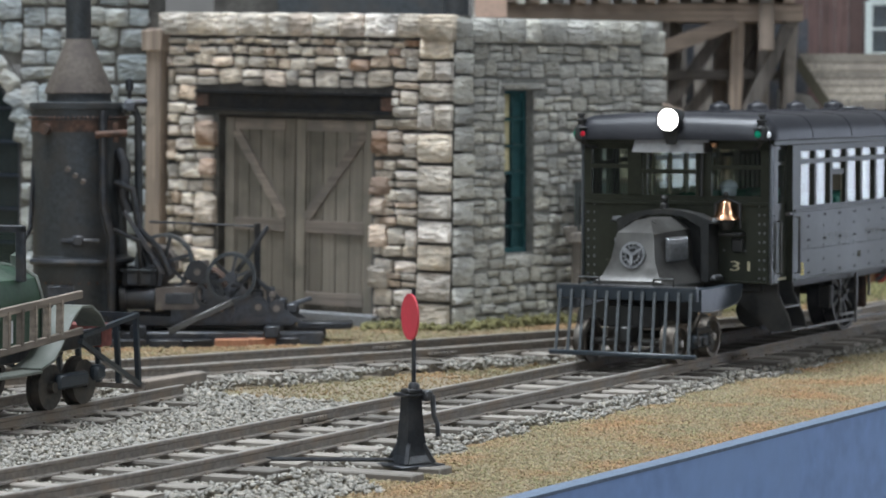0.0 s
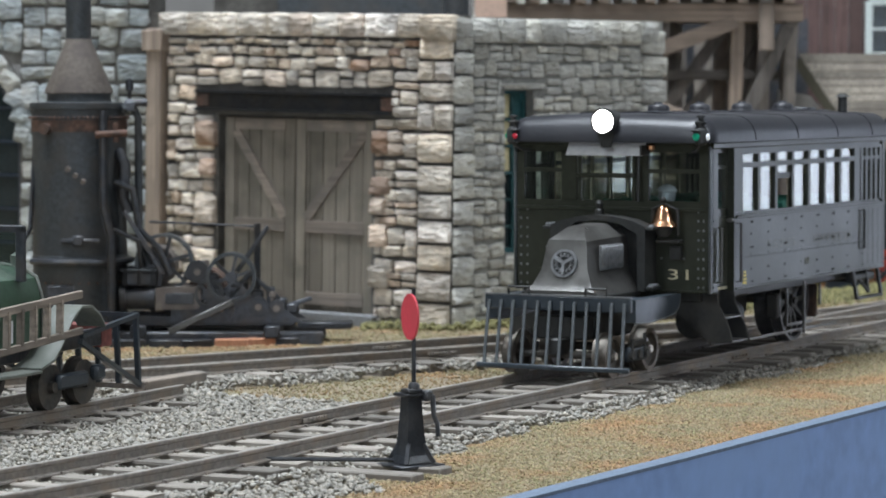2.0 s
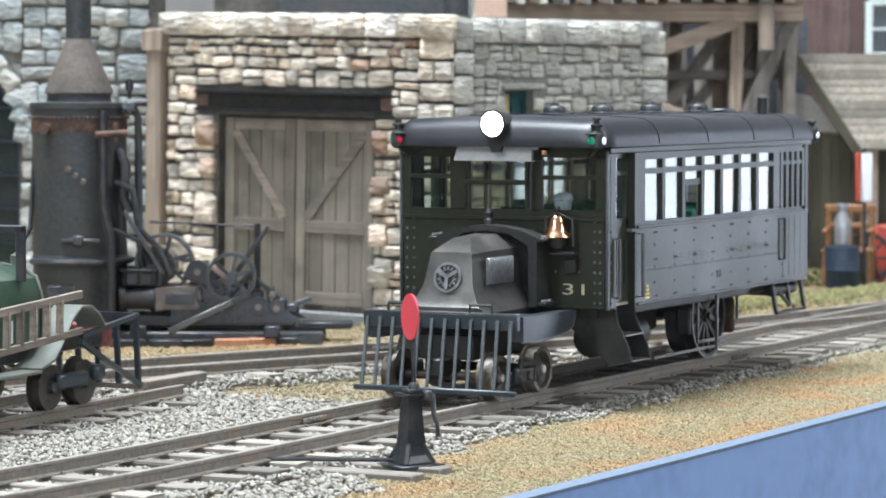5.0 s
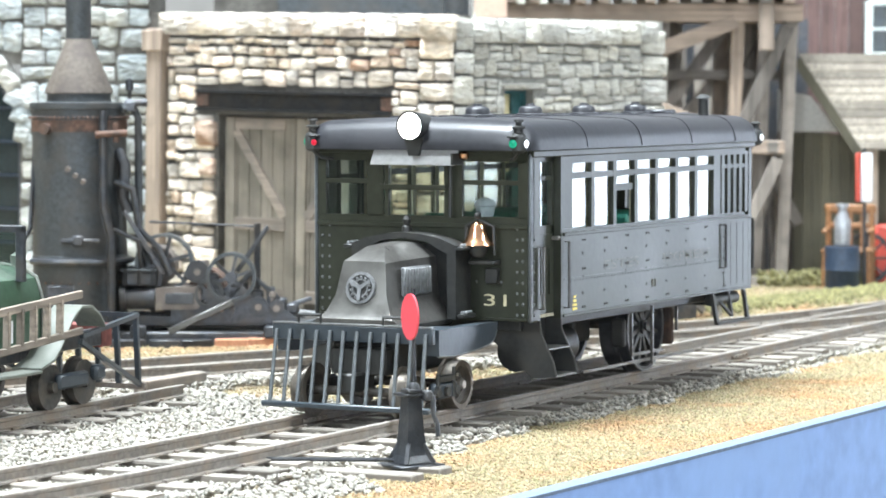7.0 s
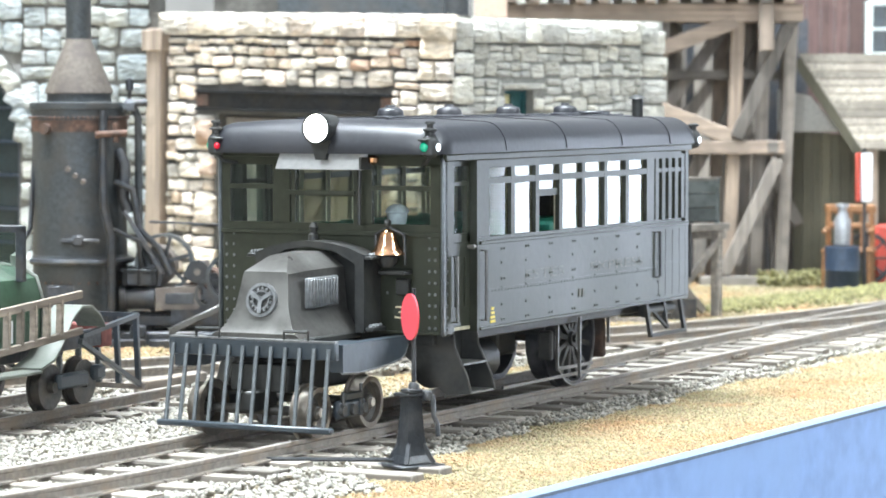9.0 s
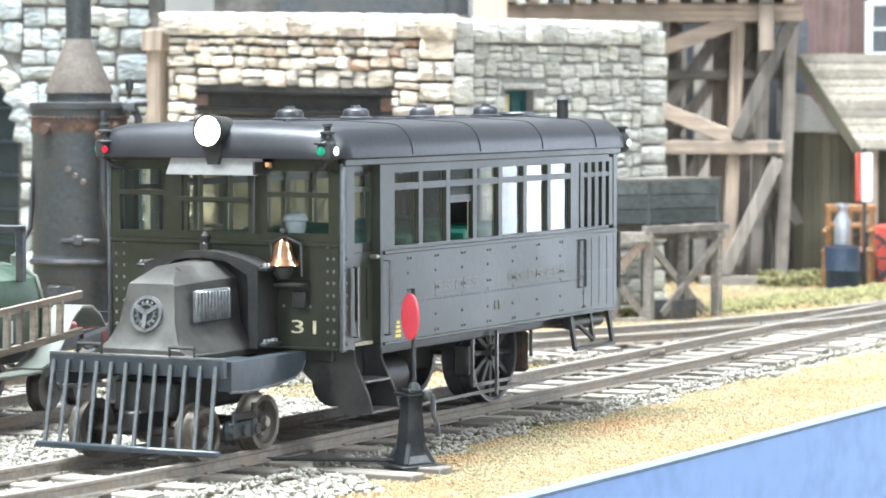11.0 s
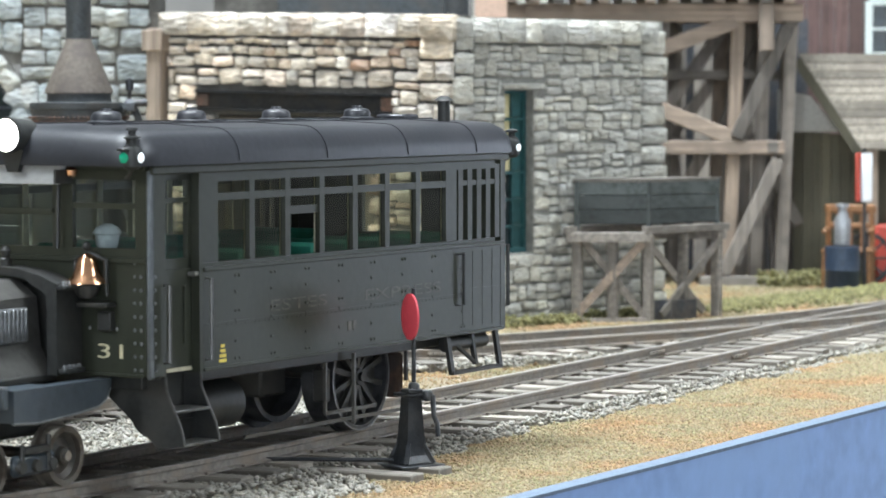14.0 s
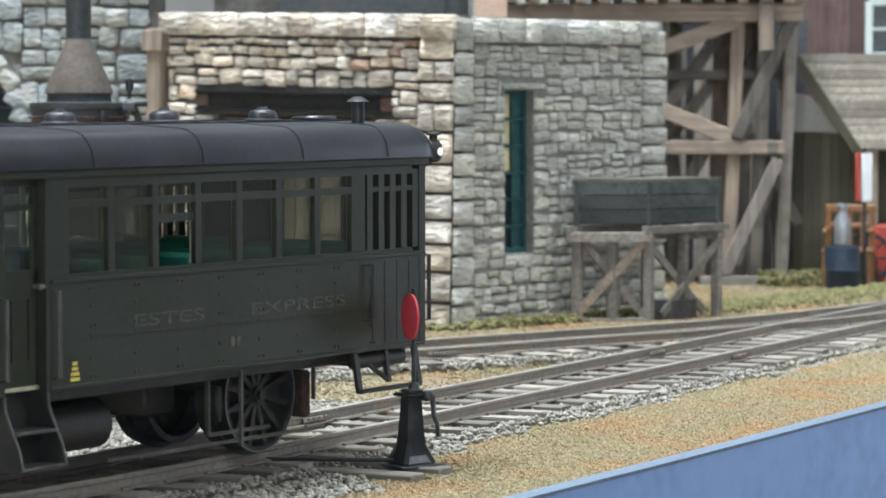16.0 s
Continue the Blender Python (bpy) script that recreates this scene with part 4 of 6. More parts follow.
    for x, tz, tw, sw_, bz, bw in ((-86.9, 17.9, 6.6, 8.0, 17.0, 8.6), (-85.7, 19.2, 5.6, 6.8, 17.0, 8.6), (-84.5, 22.4, 4.9, 5.4, 17.0, 8.6), (-83.2, 28.5, 4.3, 4.5, 17.0, 8.6), (-78.6, 31.1, 1.9, 4.9, 17.0, 8.8), (-69.6, 31.5, 2.2, 5.8, 17.0, 9.0), (-66.0, 31.5, 2.2, 6.0, 17.0, 9.0)):
        rows.append(sect(x, tz, tw, sw_, bz, bw))
    for a, b in zip(rows, rows[1:]):
        for i in range(9):
            bm.faces.new((a[i], a[i + 1], b[i + 1], b[i]))
        bm.faces.new((a[9], a[0], b[0], b[9]))
    bm.faces.new(rows[0])
    bm.faces.new(rows[-1][::-1])
    bonnet = part("bonnet", bm, M_HOOD, car, "grey tapered bonnet with flared base")
    part("bonnet_skirt", box(B(), (-76.2, 0, 16.5), (22.4, 18.4, 1.3), None, 0.3), M_CARDARK, bonnet)
    for sy in (-1, 1):
        lv = part("louvre_panel", box(B(), (-74.2, sy * 6.15, 24.6), (10.6, 0.9, 5.4), None, 0.2), M_TRIM, bonnet, "pale louvred side panel")
        bm = B()
        for k in range(10):
            box(bm, (-78.8 + 1.02 * k, sy * 6.65, 24.6), (0.62, 0.6, 4.9), None, 0.15)
        part("louvre", bm, M_TRIM, lv)["kind"] = "stuff"
    tilt = mm_pose(-84.55, 0, 23.6, 0, 12.5, 0)
    badge = part("badge", ring(B(), (0, 0, 0), 3.05, 2.5, 0.3, 0), M_TRIM, bonnet, "round cast badge")
    badge.matrix_local = tilt
    bm = cyl(B(), (-0.05, 0, 0), (0.1, 0, 0), 2.55, 2.55, 24)
    bk = part("badge_field", bm, M_CARDARK, bonnet)
    bk.matrix_local = tilt
    bm = B()
    for a in range(0, 360, 120):
        p = Vector((-0.3, 2.4 * math.sin(radians(a + 60)), 2.4 * math.cos(radians(a + 60))))
        bar(bm, (-0.3, 0, 0), p, 0.6, 0.75)
    for a in range(14):
        ball(bm, (-0.2, 2.0 * math.sin(a * 0.4488), 2.0 * math.cos(a * 0.4488)), 0.3, seg=6)
    ring(bm, (-0.2, 0, 0), 1.75, 1.45, 0.2, 0)
    bk = part("badge_relief", bm, M_TRIM, bonnet)
    bk.matrix_local = tilt
    # arched cowl
    arch = [(11.3, 17), (11.3, 30.9), (8.0, 32.2), (4, 33.0), (0, 33.3), (-4, 33.0), (-8.0, 32.2), (-11.3, 30.9), (-11.3, 17), (-9.4, 17), (-9.4, 29.2), (-5, 31.6), (0, 32.2), (5, 31.6), (9.4, 29.2), (9.4, 17)]
    cowl = part("cowl", prism(B(), arch, 0, -68.0, -63.0), M_CARDARK, car, "dark arched radiator cowl")
    for sy in (-1, 1):
        part("shoulder_bracket", box(box(B(), (-65.5, sy * 12.2, 30.4), (5.0, 1.8, 0.7), None, 0.15), (-65.5, sy * 12.3, 17.6), (5.0, 1.6, 0.8), None, 0.15), M_CARDARK, cowl)
    part("cowl_back", box(B(), (-62.2, 0, 24.0), (2.4, 22.0, 13.6), None, 0.2), M_CARDARK, cowl)
    part("filler_cap", lathe(B(), (-65, 0.8, 33.0), [(1.0, 0), (1.0, 1.2), (0.6, 1.6), (0.9, 2.6), (0.4, 3.4)], 10), M_CARDARK, cowl)
    bm = B()
    for y0 in (-10.8, 10.8):
        for k in range(4):
            ball(bm, (-67.4 + 1.2 * k, y0 * 1.14, 31.0), 0.42, seg=6)
            ball(bm, (-67.4 + 1.2 * k, y0 * 1.14, 18.2), 0.42, seg=6)
    part("bolt", bm, M_TRIM, cowl)["kind"] = "stuff"
    # bell
    by = -13.5
    bell = part("bell", lathe(B(), (XF - 2.6, by, 30.9), [(3.3, 0), (3.2, 0.25), (2.5, 0.9), (1.95, 1.9), (1.65, 3.0), (1.4, 3.8), (0.8, 4.4), (0.3, 4.6)], 24), M_BRASS, car, "polished brass bell on a bracket")
    part("yoke", pipe(B(), [(XF - 1.6, by - 3.0, 29), (XF - 1.6, by - 2.9, 34.4), (XF - 2.2, by, 35.7), (XF - 1.6, by + 2.9, 34.4), (XF - 1.6, by + 3.0, 29)], 0.36), M_CARDARK, bell)
    part("knob", ball(B(), (XF - 2.6, by, 36.6), 0.7), M_CARDARK, bell)
    part("bell_mouth", lathe(B(), (XF - 2.6, by, 28.6), [(1.0, 0), (1.8, 0.8), (2.0, 2.0)], 14), M_CARDARK, bell)
    part("bell_bracket", box(box(B(), (XF - 1.6, by - 1, 27.6), (3.4, 5.4, 0.8), None, 0.2), (XF - 0.7, by - 2.2, 25.0), (1.4, 2.6, 3.0), None, 0.2), M_CARDARK, bell)

    # chassis nose, side sills, pilot
    for sy in (-1, 1):
        outl = [(-86, 16.4), (-62, 16.4), (-62.2, 14.9), (-63.2, 13.4), (-65.2, 12.4), (-70, 11.8), (-80, 11.2), (-86, 11.6)]
        part("side_sill", prism(B(), outl, 1, sy * 14.6, sy * 17.2), M_SLATE, car, "blue grey curved side sill")
        # Lit edge of the sill, put into a lighter metal on its lip.
        part("sill_lip_highlight", pipe(B(), [(-85.8, sy * 16.9, 11.6), (-80, sy * 16.9, 11.2), (-70, sy * 16.9, 11.8), (-65.2, sy * 16.9, 12.4), (-63.2, sy * 16.9, 13.4), (-62.3, sy * 16.9, 14.9)], 0.35), M_TRIM, car)
    part("nose_deck", box(B(), (-80, 0, 15.6), (16, 30, 0.8), None, 0.2), M_SLATE, car)
    pil = part("pilot_beam", box(B(), (-87.6, 0, 15.3), (1.4, 34.0, 3.0), None, 0.2), M_SLATE, car, "blue grey pilot beam")
    part("beam_top", box(B(), (-87.6, 0, 16.95), (1.3, 33.8, 0.25)), M_TRIM, pil, smooth=False)
    foot = part("pilot_foot", box(B(), (-92.2, -0.9, 2.1), (1.5, 35.4, 1.05), None, 0.25), M_SLATE, pil, "lower pilot bar")
    for k in range(12):
        f = -1 + 2 * k / 11
        part("pilot_bar", pipe(B(), [(-88.5, f * 15.8, 15.8), (-88.7, f * 15.8, 15.0), (-92.0, f * 16.0 - 0.7, 2.6), (-92.1, f * 16.0 - 0.7, 2.0)], 0.40, 8), M_BARS, pil, "slim grey pilot bar")
    bm = B()
    for y0 in (-9, 9):
        pipe(bm, [(-88, y0 - 2.4, 17), (-88, y0 - 2.4, 18.6), (-88, y0 + 2.4, 18.6), (-88, y0 + 2.4, 17)], 0.28, 6)
    part("pilot_handle", bm, M_CARDARK, pil)
    part("coupling", box(box(B(), (-86, 0, 6.2), (8, 3.4, 3.6), None, 0.4), (-84, 0, 10), (3, 12, 5), None, 0.3), M_CARDARK, car)
    part("gearbox", box(B(), (-73, 0, 10.5), (20, 14, 6), None, 0.6), M_CARDARK, car)

    # front truck and rear axle; the wheels turn
    wheels = []
    for sy in (-1, 1):
        fr = part("truck_frame", box(B(), (-76.3, sy * 12.9, 4.4), (10, 1.4, 3.2), None, 0.5), M_SLATE, car, "cast front truck frame")
        bm = B()
        for k in range(3):
            cyl(bm, (-80 + 3.7 * k, sy * 13.2, 4.2), (-80 + 3.7 * k, sy * 14.2, 4.2), 1.1, 0.9)
        box(bm, (-76.3, sy * 13.4, 6.6), (6, 1.2, 1.2), None, 0.2)
        pipe(bm, [(-79.6, sy * 13.6, 7.6), (-79.6, sy * 13.6, 3.2)], 0.4)
        pipe(bm, [(-73.2, sy * 13.6, 8.6), (-73.2, sy * 13.6, 3.2)], 0.4)
        part("axle_gear", bm, M_CARDARK, fr)
    for x0, r in ((-85.6, 4.4), (-67.0, 4.6), (18.7, 9.6)):
        axle = part("wheelset", cyl(B(), (0, -11.5, 0), (0, 11.5, 0), 0.9), M_WHEEL, car, "turning wheelset")
        axle.matrix_local = mm_pose(x0, 0, RAILTOP + LIFT + r)
        for sy in (-1, 1):
            tyre = ring(ring(B(), (0, sy * 10.9, 0), r, r - 0.9, 1.2, 1, 32), (0, sy * 9.5, 0), r + 0.65, r - 0.9, 0.35, 1, 32)
            if r > 6:
                ring(tyre, (0, sy * 7.2, 0), r - 0.5, r - 1.6, 1.9, 1, 32)
            part("tyre", tyre, M_TYRE if r < 6 else M_DRIVER, axle, "worn steel tyre")
            if r < 6:
                bm = B()
                prof = [(r - 0.9, 11.2), (r - 1.8, 10.7), (1.6, 11.2), (1.3, 12.0), (0.4, 12.2)]
                rws = [[bm.verts.new((q * math.cos(2 * math.pi * i / 24), sy * h, q * math.sin(2 * math.pi * i / 24))) for i in range(24)] for q, h in prof]
                for a, b in zip(rws, rws[1:]):
                    for i in range(24):
                        bm.faces.new((a[i], a[(i + 1) % 24], b[(i + 1) % 24], b[i]))
                bm.faces.new(rws[-1])
                part("wheel_disc", bm, M_WHEEL, axle)
                part("hub", cyl(cyl(B(), (0, sy * 11.8, 0), (0, sy * 12.6, 0), 1.0, 0.8), (1.9, sy * 11.0, 0), (1.9, sy * 11.4, 0), 0.35), M_STEEL, axle, "bright hub")
            else:
                for k in range(12):
                    a = 2 * math.pi * k / 12
                    part("spoke", bar(B(), (1.2 * math.cos(a), sy * 10.9, 1.2 * math.sin(a)), ((r - 0.8) * math.cos(a), sy * 10.9, (r - 0.8) * math.sin(a)), 0.9, 1.0), M_CARDARK, axle, "black wheel spoke", smooth=False)
                # Shade behind the spokes is an added black disc.
                part("wheel_disc", cyl(B(), (0, sy * 9.3, 0), (0, sy * 9.6, 0), r - 0.85, r - 0.85, 32), M_CARDARK, axle, "added black disc for the shade behind the spokes")
                part("hub", cyl(cyl(B(), (0, sy * 10.0, 0), (0, sy * 12.0, 0), 1.7, 1.5), (0, sy * 12, 0), (0, sy * 12.6, 0), 0.8), M_CARDARK, axle)
                part("rim_face", ring(B(), (0, sy * 12.15, 0), r - 0.02, r - 0.3, 0.06, 1, 32), M_TRIM, axle, "polished rim edge")
        wheels.append((axle, x0, r))
    # underfloor gear
    part("air_tank", cyl(B(), (-46, -13, 9.2), (-25, -13, 9.2), 4.0, 4.0, 18), M_CARDARK, car, "dark underfloor tank")
    bm = B()
    for p, q in (((-30, -20, 4.2), (26, -20, 4.2)), ((2, -21, 15.5), (2, -21, 3.4)), ((-4, -19, 15.5), (-4, -19, 5.5)), ((31.0, -14, 16), (31.0, -14, 8)), ((-4, -19, 5.5), (12, -19, 5.5))):
        bar(bm, p, q, 0.5, 0.6)
    part("brake_rigging", bm, M_HOOD, car, "thin brake rods", smooth=False)
    part("brake_shoe", box(B(), (30.0, -12, 9.0), (2.2, 3, 8), None, 0.4), M_RUST, car, "rusty brake shoe")
    part("brake_shoe", box(B(), (7.4, -11, 9.0), (1.6, 3, 6), None, 0.4), M_CARDARK, car, "black brake shoe")
    part("axle_box", box(box(B(), (17.4, 0, 12.8), (16, 18, 4), None, 0.4), (0, 4, 11), (8, 20, 7), None, 0.5), M_CARDARK, car)
    part("rear_beam", box(cyl(B(), (32, -21.5, 14.6), (46, -21.5, 14.6), 1.3), (44, 0, 14.0), (6, 40, 2.4), None, 0.3), M_CARDARK, car)
    return car, wheels


railbus, railbus_wheels = build_railbus()


# ---------------------------------------------------------------- switch stand
def build_switch_stand():
    st = thing("switch_stand", (450.2, 242.6, GROUND + 0.6), -28, "black cast switch stand with red oval target on two ties", "switch stand")
    for x0 in (439.5, 449.5):
        tie = part("tie", box(B(), (0, 0, 0), (4.6, 36, 3.0), None, 0.25), M_TIE, st, "weathered grey head tie")
        tie.matrix_local = mm_pose(450.2, 242.6, GROUND + 0.6, 0, 0, -28).inverted() @ mm_pose(x0, 253.5, -4.9)
    bm = B()
    prof = [(3.0, 1.0), (2.95, 1.5), (2.35, 2.7), (1.95, 4.2), (1.72, 6.0), (1.46, 9.5), (1.3, 12.6)]
    rows = [[bm.verts.new((sx * r, sy * r * 0.92, z)) for sx, sy in ((1, 1), (-1, 1), (-1, -1), (1, -1))] for r, z in prof]
    for a, b in zip(rows, rows[1:]):
        for i in range(4):
            bm.faces.new((a[i], a[(i + 1) % 4], b[(i + 1) % 4], b[i]))
    bm.faces.new(rows[0][::-1])
    bm.faces.new(rows[-1])
    body = part("pedestal", bm, M_STAND, st, "tapered black pedestal", smooth=False)
    part("base_plate", box(B(), (0, 0, 0.9), (9.0, 8.0, 0.6), None, 0.15), M_STAND, st)
    for a in (45, 135, 225, 315):
        part("rib", bar(B(), (2.0 * math.cos(radians(a)), 2.0 * math.sin(radians(a)), 4.6), (3.9 * math.cos(radians(a)), 3.9 * math.sin(radians(a)), 1.3), 0.7, 0.9), M_STAND, body, smooth=False)
    part("table", box(box(B(), (0.3, 0, 13.0), (5.0, 4.6, 0.6), None, 0.15), (-0.5, -1.0, 13.7), (2.8, 2.8, 0.8), None, 0.2), M_STAND, st)
    part("mast", cyl(B(), (-0.3, -1.3, 13.2), (-0.3, -1.3, 31.2), 0.42, 0.36, 10), M_STAND, st, "thin black mast")
    part("collar", lathe(B(), (-0.3, -1.3, 14.0), [(1.0, 0), (1.0, 0.7), (0.6, 1.2)], 12), M_STAND, st)
    bm = cyl(B(), (0, 0, -0.18), (0, 0, 0.18), 3.95, 3.95, 32)
    tg = part("target", bm, M_TARGET, st, "red oval target disc")
    tg.matrix_local = mm_pose(-1.05, -1.35, 26.4, 0, 90, -5) @ Matrix.Diagonal((1, 0.74, 1, 1))
    part("lever", pipe(B(), [(1.6, -2.0, 13.3), (2.4, -3.0, 12.8), (2.5, -3.2, 9.5), (2.8, -3.8, 8.2), (2.9, -3.9, 6.0)], 0.42, 8), M_STAND, st, "bent black throw lever")
    part("lever_pivot", box(B(), (1.7, -2.2, 12.9), (1.6, 2.0, 1.8), None, 0.3), M_STAND, st)
    rod = part("throw_rod", pipe(B(), [(446.5, 244.0, -2.3), (440.0, 255.0, -2.1), (434.6, 266.0, -2.0)], 0.38, 6), M_STAND, st, "thin throw rod to the track")
    rod.matrix_local = mm_pose(450.2, 242.6, GROUND + 0.6, 0, 0, -28).inverted()
    return st


build_switch_stand()


# ---------------------------------------------------------------- stone buildings
def stone_mesh(k, material, square=False):
    """One rough stone of unit width and height, face towards -y, with a domed uneven front."""
    r = random.Random(100 + k)
    n = 10
    bm = B()
    ringpts = []
    e = r.uniform(0.13, 0.2) if square else r.uniform(0.2, 0.4)
    rough = 0.95 if square else 0.87
    for i in range(n):
        a = (0.25 * math.pi, 0.5 * math.pi, 0.75 * math.pi, 0.9 * math.pi, 1.1 * math.pi, 1.25 * math.pi, 1.5 * math.pi, 1.75 * math.pi, 1.92 * math.pi, 2.08 * math.pi)[i] + (0 if square else r.uniform(-0.12, 0.12))
        c, q = math.cos(a), math.sin(a)
        ringpts.append((0.51 * math.copysign(abs(c) ** e, c) * r.uniform(rough, 1.0), 0.51 * math.copysign(abs(q) ** e, q) * r.uniform(rough, 1.0)))
    back = [bm.verts.new((u * 0.98, 0.3, v * 0.98)) for u, v in ringpts]
    mid = [bm.verts.new((u, -0.4 + r.uniform(-0.12, 0.12), v)) for u, v in ringpts]
    tip, tilt_u, tilt_v = r.uniform(0.86, 0.93), r.uniform(-0.3, 0.3), r.uniform(-0.35, 0.25)
    fro = [bm.verts.new((u * tip, -0.84 + tilt_u * u + tilt_v * v + r.uniform(-0.12, 0.12), v * tip)) for u, v in ringpts]
    cen = bm.verts.new((r.uniform(-0.12, 0.12), -0.88 + r.uniform(-0.08, 0.08), r.uniform(-0.12, 0.12)))
    for i in range(n):
        j = (i + 1) % n
        bm.faces.new((back[i], back[j], mid[j], mid[i]))
        bm.faces.new((mid[i], mid[j], fro[j], fro[i]))
        bm.faces.new((fro[i], fro[j], cen))
    me = mesh_of("stone", bm, material)
    me.shade_smooth()
    me.transform(Matrix.Scale(1000.0, 4))
    return me


KINDS = {"tan": [stone_mesh(k, M_STONE) for k in range(14)], "grey": [stone_mesh(k + 20, M_STONE_GREY) for k in range(14)],
         "pale": [stone_mesh(k + 40, M_STONE_BLUE) for k in range(10)], "rust": [stone_mesh(k + 60, M_RUSTSTONE) for k in range(4)],
         "tan_block": [stone_mesh(k + 80, M_STONE, True) for k in range(8)], "grey_block": [stone_mesh(k + 90, M_STONE_GREY, True) for k in range(8)]}


def put_stone(wall, kind, u, z, w, h, depth, out, r, gap=0.35, name="stone", turn=0.0):
    ob = new(name, r.choice(KINDS[kind]))
    ob.parent = wall
    flip = 180 if out > 0 else 0
    ob.matrix_local = Matrix.Translation(Vector((u, 0, z)) * MM) @ pose(0, 0, 0, 0, turn, flip) @ Matrix.Diagonal(((w - gap) * MM, depth * MM, (h - gap) * MM, 1))
    return ob


def rubble(wall, kind, u0, u1, z0, z1, hs, ws, holes, out, seed, depth=1.6, split=0.3, odd=None, lean=5):
    """Courses of rough stones with stacked pairs, clear of the openings."""
    r = random.Random(seed)
    z = z0
    while z < z1 - 0.8:
        h = min(r.uniform(*hs), z1 - z)
        if z1 - z - h < hs[0] * 0.6:
            h = z1 - z
        spans = [(u0, u1)]
        for a, b, c, d in holes:
            if z + h * 0.5 > c and z + h * 0.5 < d:
                spans = [q for p in spans for q in ((p[0], min(p[1], a)), (max(p[0], b), p[1])) if q[1] - q[0] > 0.9]
        for a, b in spans:
            u = a
            while u < b - 0.5:
                w = min(r.uniform(*ws) * (0.7 + 0.3 * h / hs[0]), b - u)
                if b - u - w < ws[0] * 0.55:
                    w = b - u
                k = r.choice(odd) if odd and r.random() < 0.06 else kind
                dz = r.uniform(-0.5, 0.5)
                if r.random() < split and h > 4.0:
                    f = r.uniform(0.38, 0.62)
                    put_stone(wall, k, u + w / 2, z + h * f / 2, w, h * f, depth * r.uniform(0.7, 1.1), out, r, turn=r.uniform(-3, 3))
                    put_stone(wall, k, u + w / 2, z + h * (1 + f) / 2, w, h * (1 - f), depth * r.uniform(0.7, 1.1), out, r, turn=r.uniform(-3, 3))
                else:
                    put_stone(wall, k, u + w / 2, z + h / 2 + dz, w, h * r.uniform(0.9, 1.08), depth * r.uniform(0.7, 1.2), out, r, turn=r.uniform(-lean, lean))
                u += w
        z += h


def wall_body(name, boxes, m, label, material=None):
    bm = B()
    for c, s in boxes:
        box(bm, c, s)
    ob = tagged(part(name, bm, material or M_MORTAR, None, smooth=False), label, "wall", "", "structure")
    ob.matrix_world = m
    return ob


# engine house: the door wall, tilted a little, and the long side wall
DOOR_M = mm_pose(720.6, 376.0, 0, 0, 0, 86.0) @ pose(0, 0, 0, 0, -1.1, 0)
SIDE_M = mm_pose(720.6, 376.0, 0, 0, 0, -15.06)
D0, D1 = 26.0, 78.0
door_wall = tagged(part("wall_engine_house_end", prism(B(), [(0, -8), (D0, -8), (D0, 51.8), (D1, 51.8), (D1, -8), (104, -8), (104, 80.5), (0, 80.5)], 1, -7.8, -0.2), M_MORTAR, None, smooth=False), "warm grey rubble stone wall with a timber double door", "wall", "", "structure")
door_wall.matrix_world = DOOR_M
side_wall = wall_body("wall_engine_house_side", [((11.5, 4, 36), (21, 7.6, 88)), ((62.7, 4, 36), (57.4, 7.6, 88)), ((28, 4, 3.5), (12.2, 7.6, 23)), ((28, 4, 70), (12.2, 7.6, 20))], SIDE_M, "grey rubble stone side wall with a narrow tall window", M_MORTAR_GREY)
rubble(door_wall, "tan", 11.0, 95.6, -6, 73.5, (2.8, 5.2), (2.8, 7.0), [(D0 - 6.5, D1 + 7.5, 51.5, 59.6), (D0 - 1.2, D1 + 1.2, -8, 52.6)], 1, 21, 1.6, 0.35, ["rust"])
r_st = random.Random(5)
z = -5.0
while z < 72:
    h = r_st.uniform(5.0, 9.0)
    two = r_st.random() < 0.35
    kind = "tan_block"
    for (u, w) in (((2.6, 5.4), (8.2, 5.2)) if two else ((5.4, 10.8),)):
        put_stone(door_wall, kind, u, z + h / 2, w, h, 2.4, 1, r_st, 0.7, "quoin")
    z += h
u = 9.8
while u < 96:
    w = r_st.uniform(6.5, 11.5)
    put_stone(door_wall, "tan_block", u + w / 2, 77.4, w, 7.4, 3.4, 1, r_st, 0.8, "cap_stone")
    u += w
put_stone(door_wall, "tan_block", 4.4, 76.8, 10.4, 8.4, 4.2, 1, r_st, 0.8, "cap_stone")
# side wall stones
rubble(side_wall, "grey", 8.6, 81.0, -6, 72.5, (3.0, 5.4), (2.4, 7.0), [(21.5, 34.0, 15.0, 60.5), (20.0, 39.0, 60.2, 62.2)], -1, 33, 0.9, 0.45, None, 9)
z = -5.0
while z < 72:
    h = r_st.uniform(5.0, 8.6)
    put_stone(side_wall, "grey_block", 4.2, z + h / 2, 8.4, h, 2.0, -1, r_st, 0.6, "quoin")
    z += h
z = -5.0
while z < 72:
    h = r_st.uniform(4.5, 7.5)
    put_stone(side_wall, "grey_block", 86.0, z + h / 2, 10.4, h, 2.4, -1, r_st, 0.6, "quoin")
    z += h
u = 0.0
while u < 84:
    w = min(r_st.uniform(7, 12), 91.5 - u)
    put_stone(side_wall, "grey_block", u + w / 2, 76.4, w, 7.6, 3.0, -1, r_st, 0.8, "cap_stone")
    u += w
put_stone(side_wall, "grey_block", 29.6, 61.2, 18.0, 1.7, 1.2, -1, r_st, 0.2, "lintel_stone")
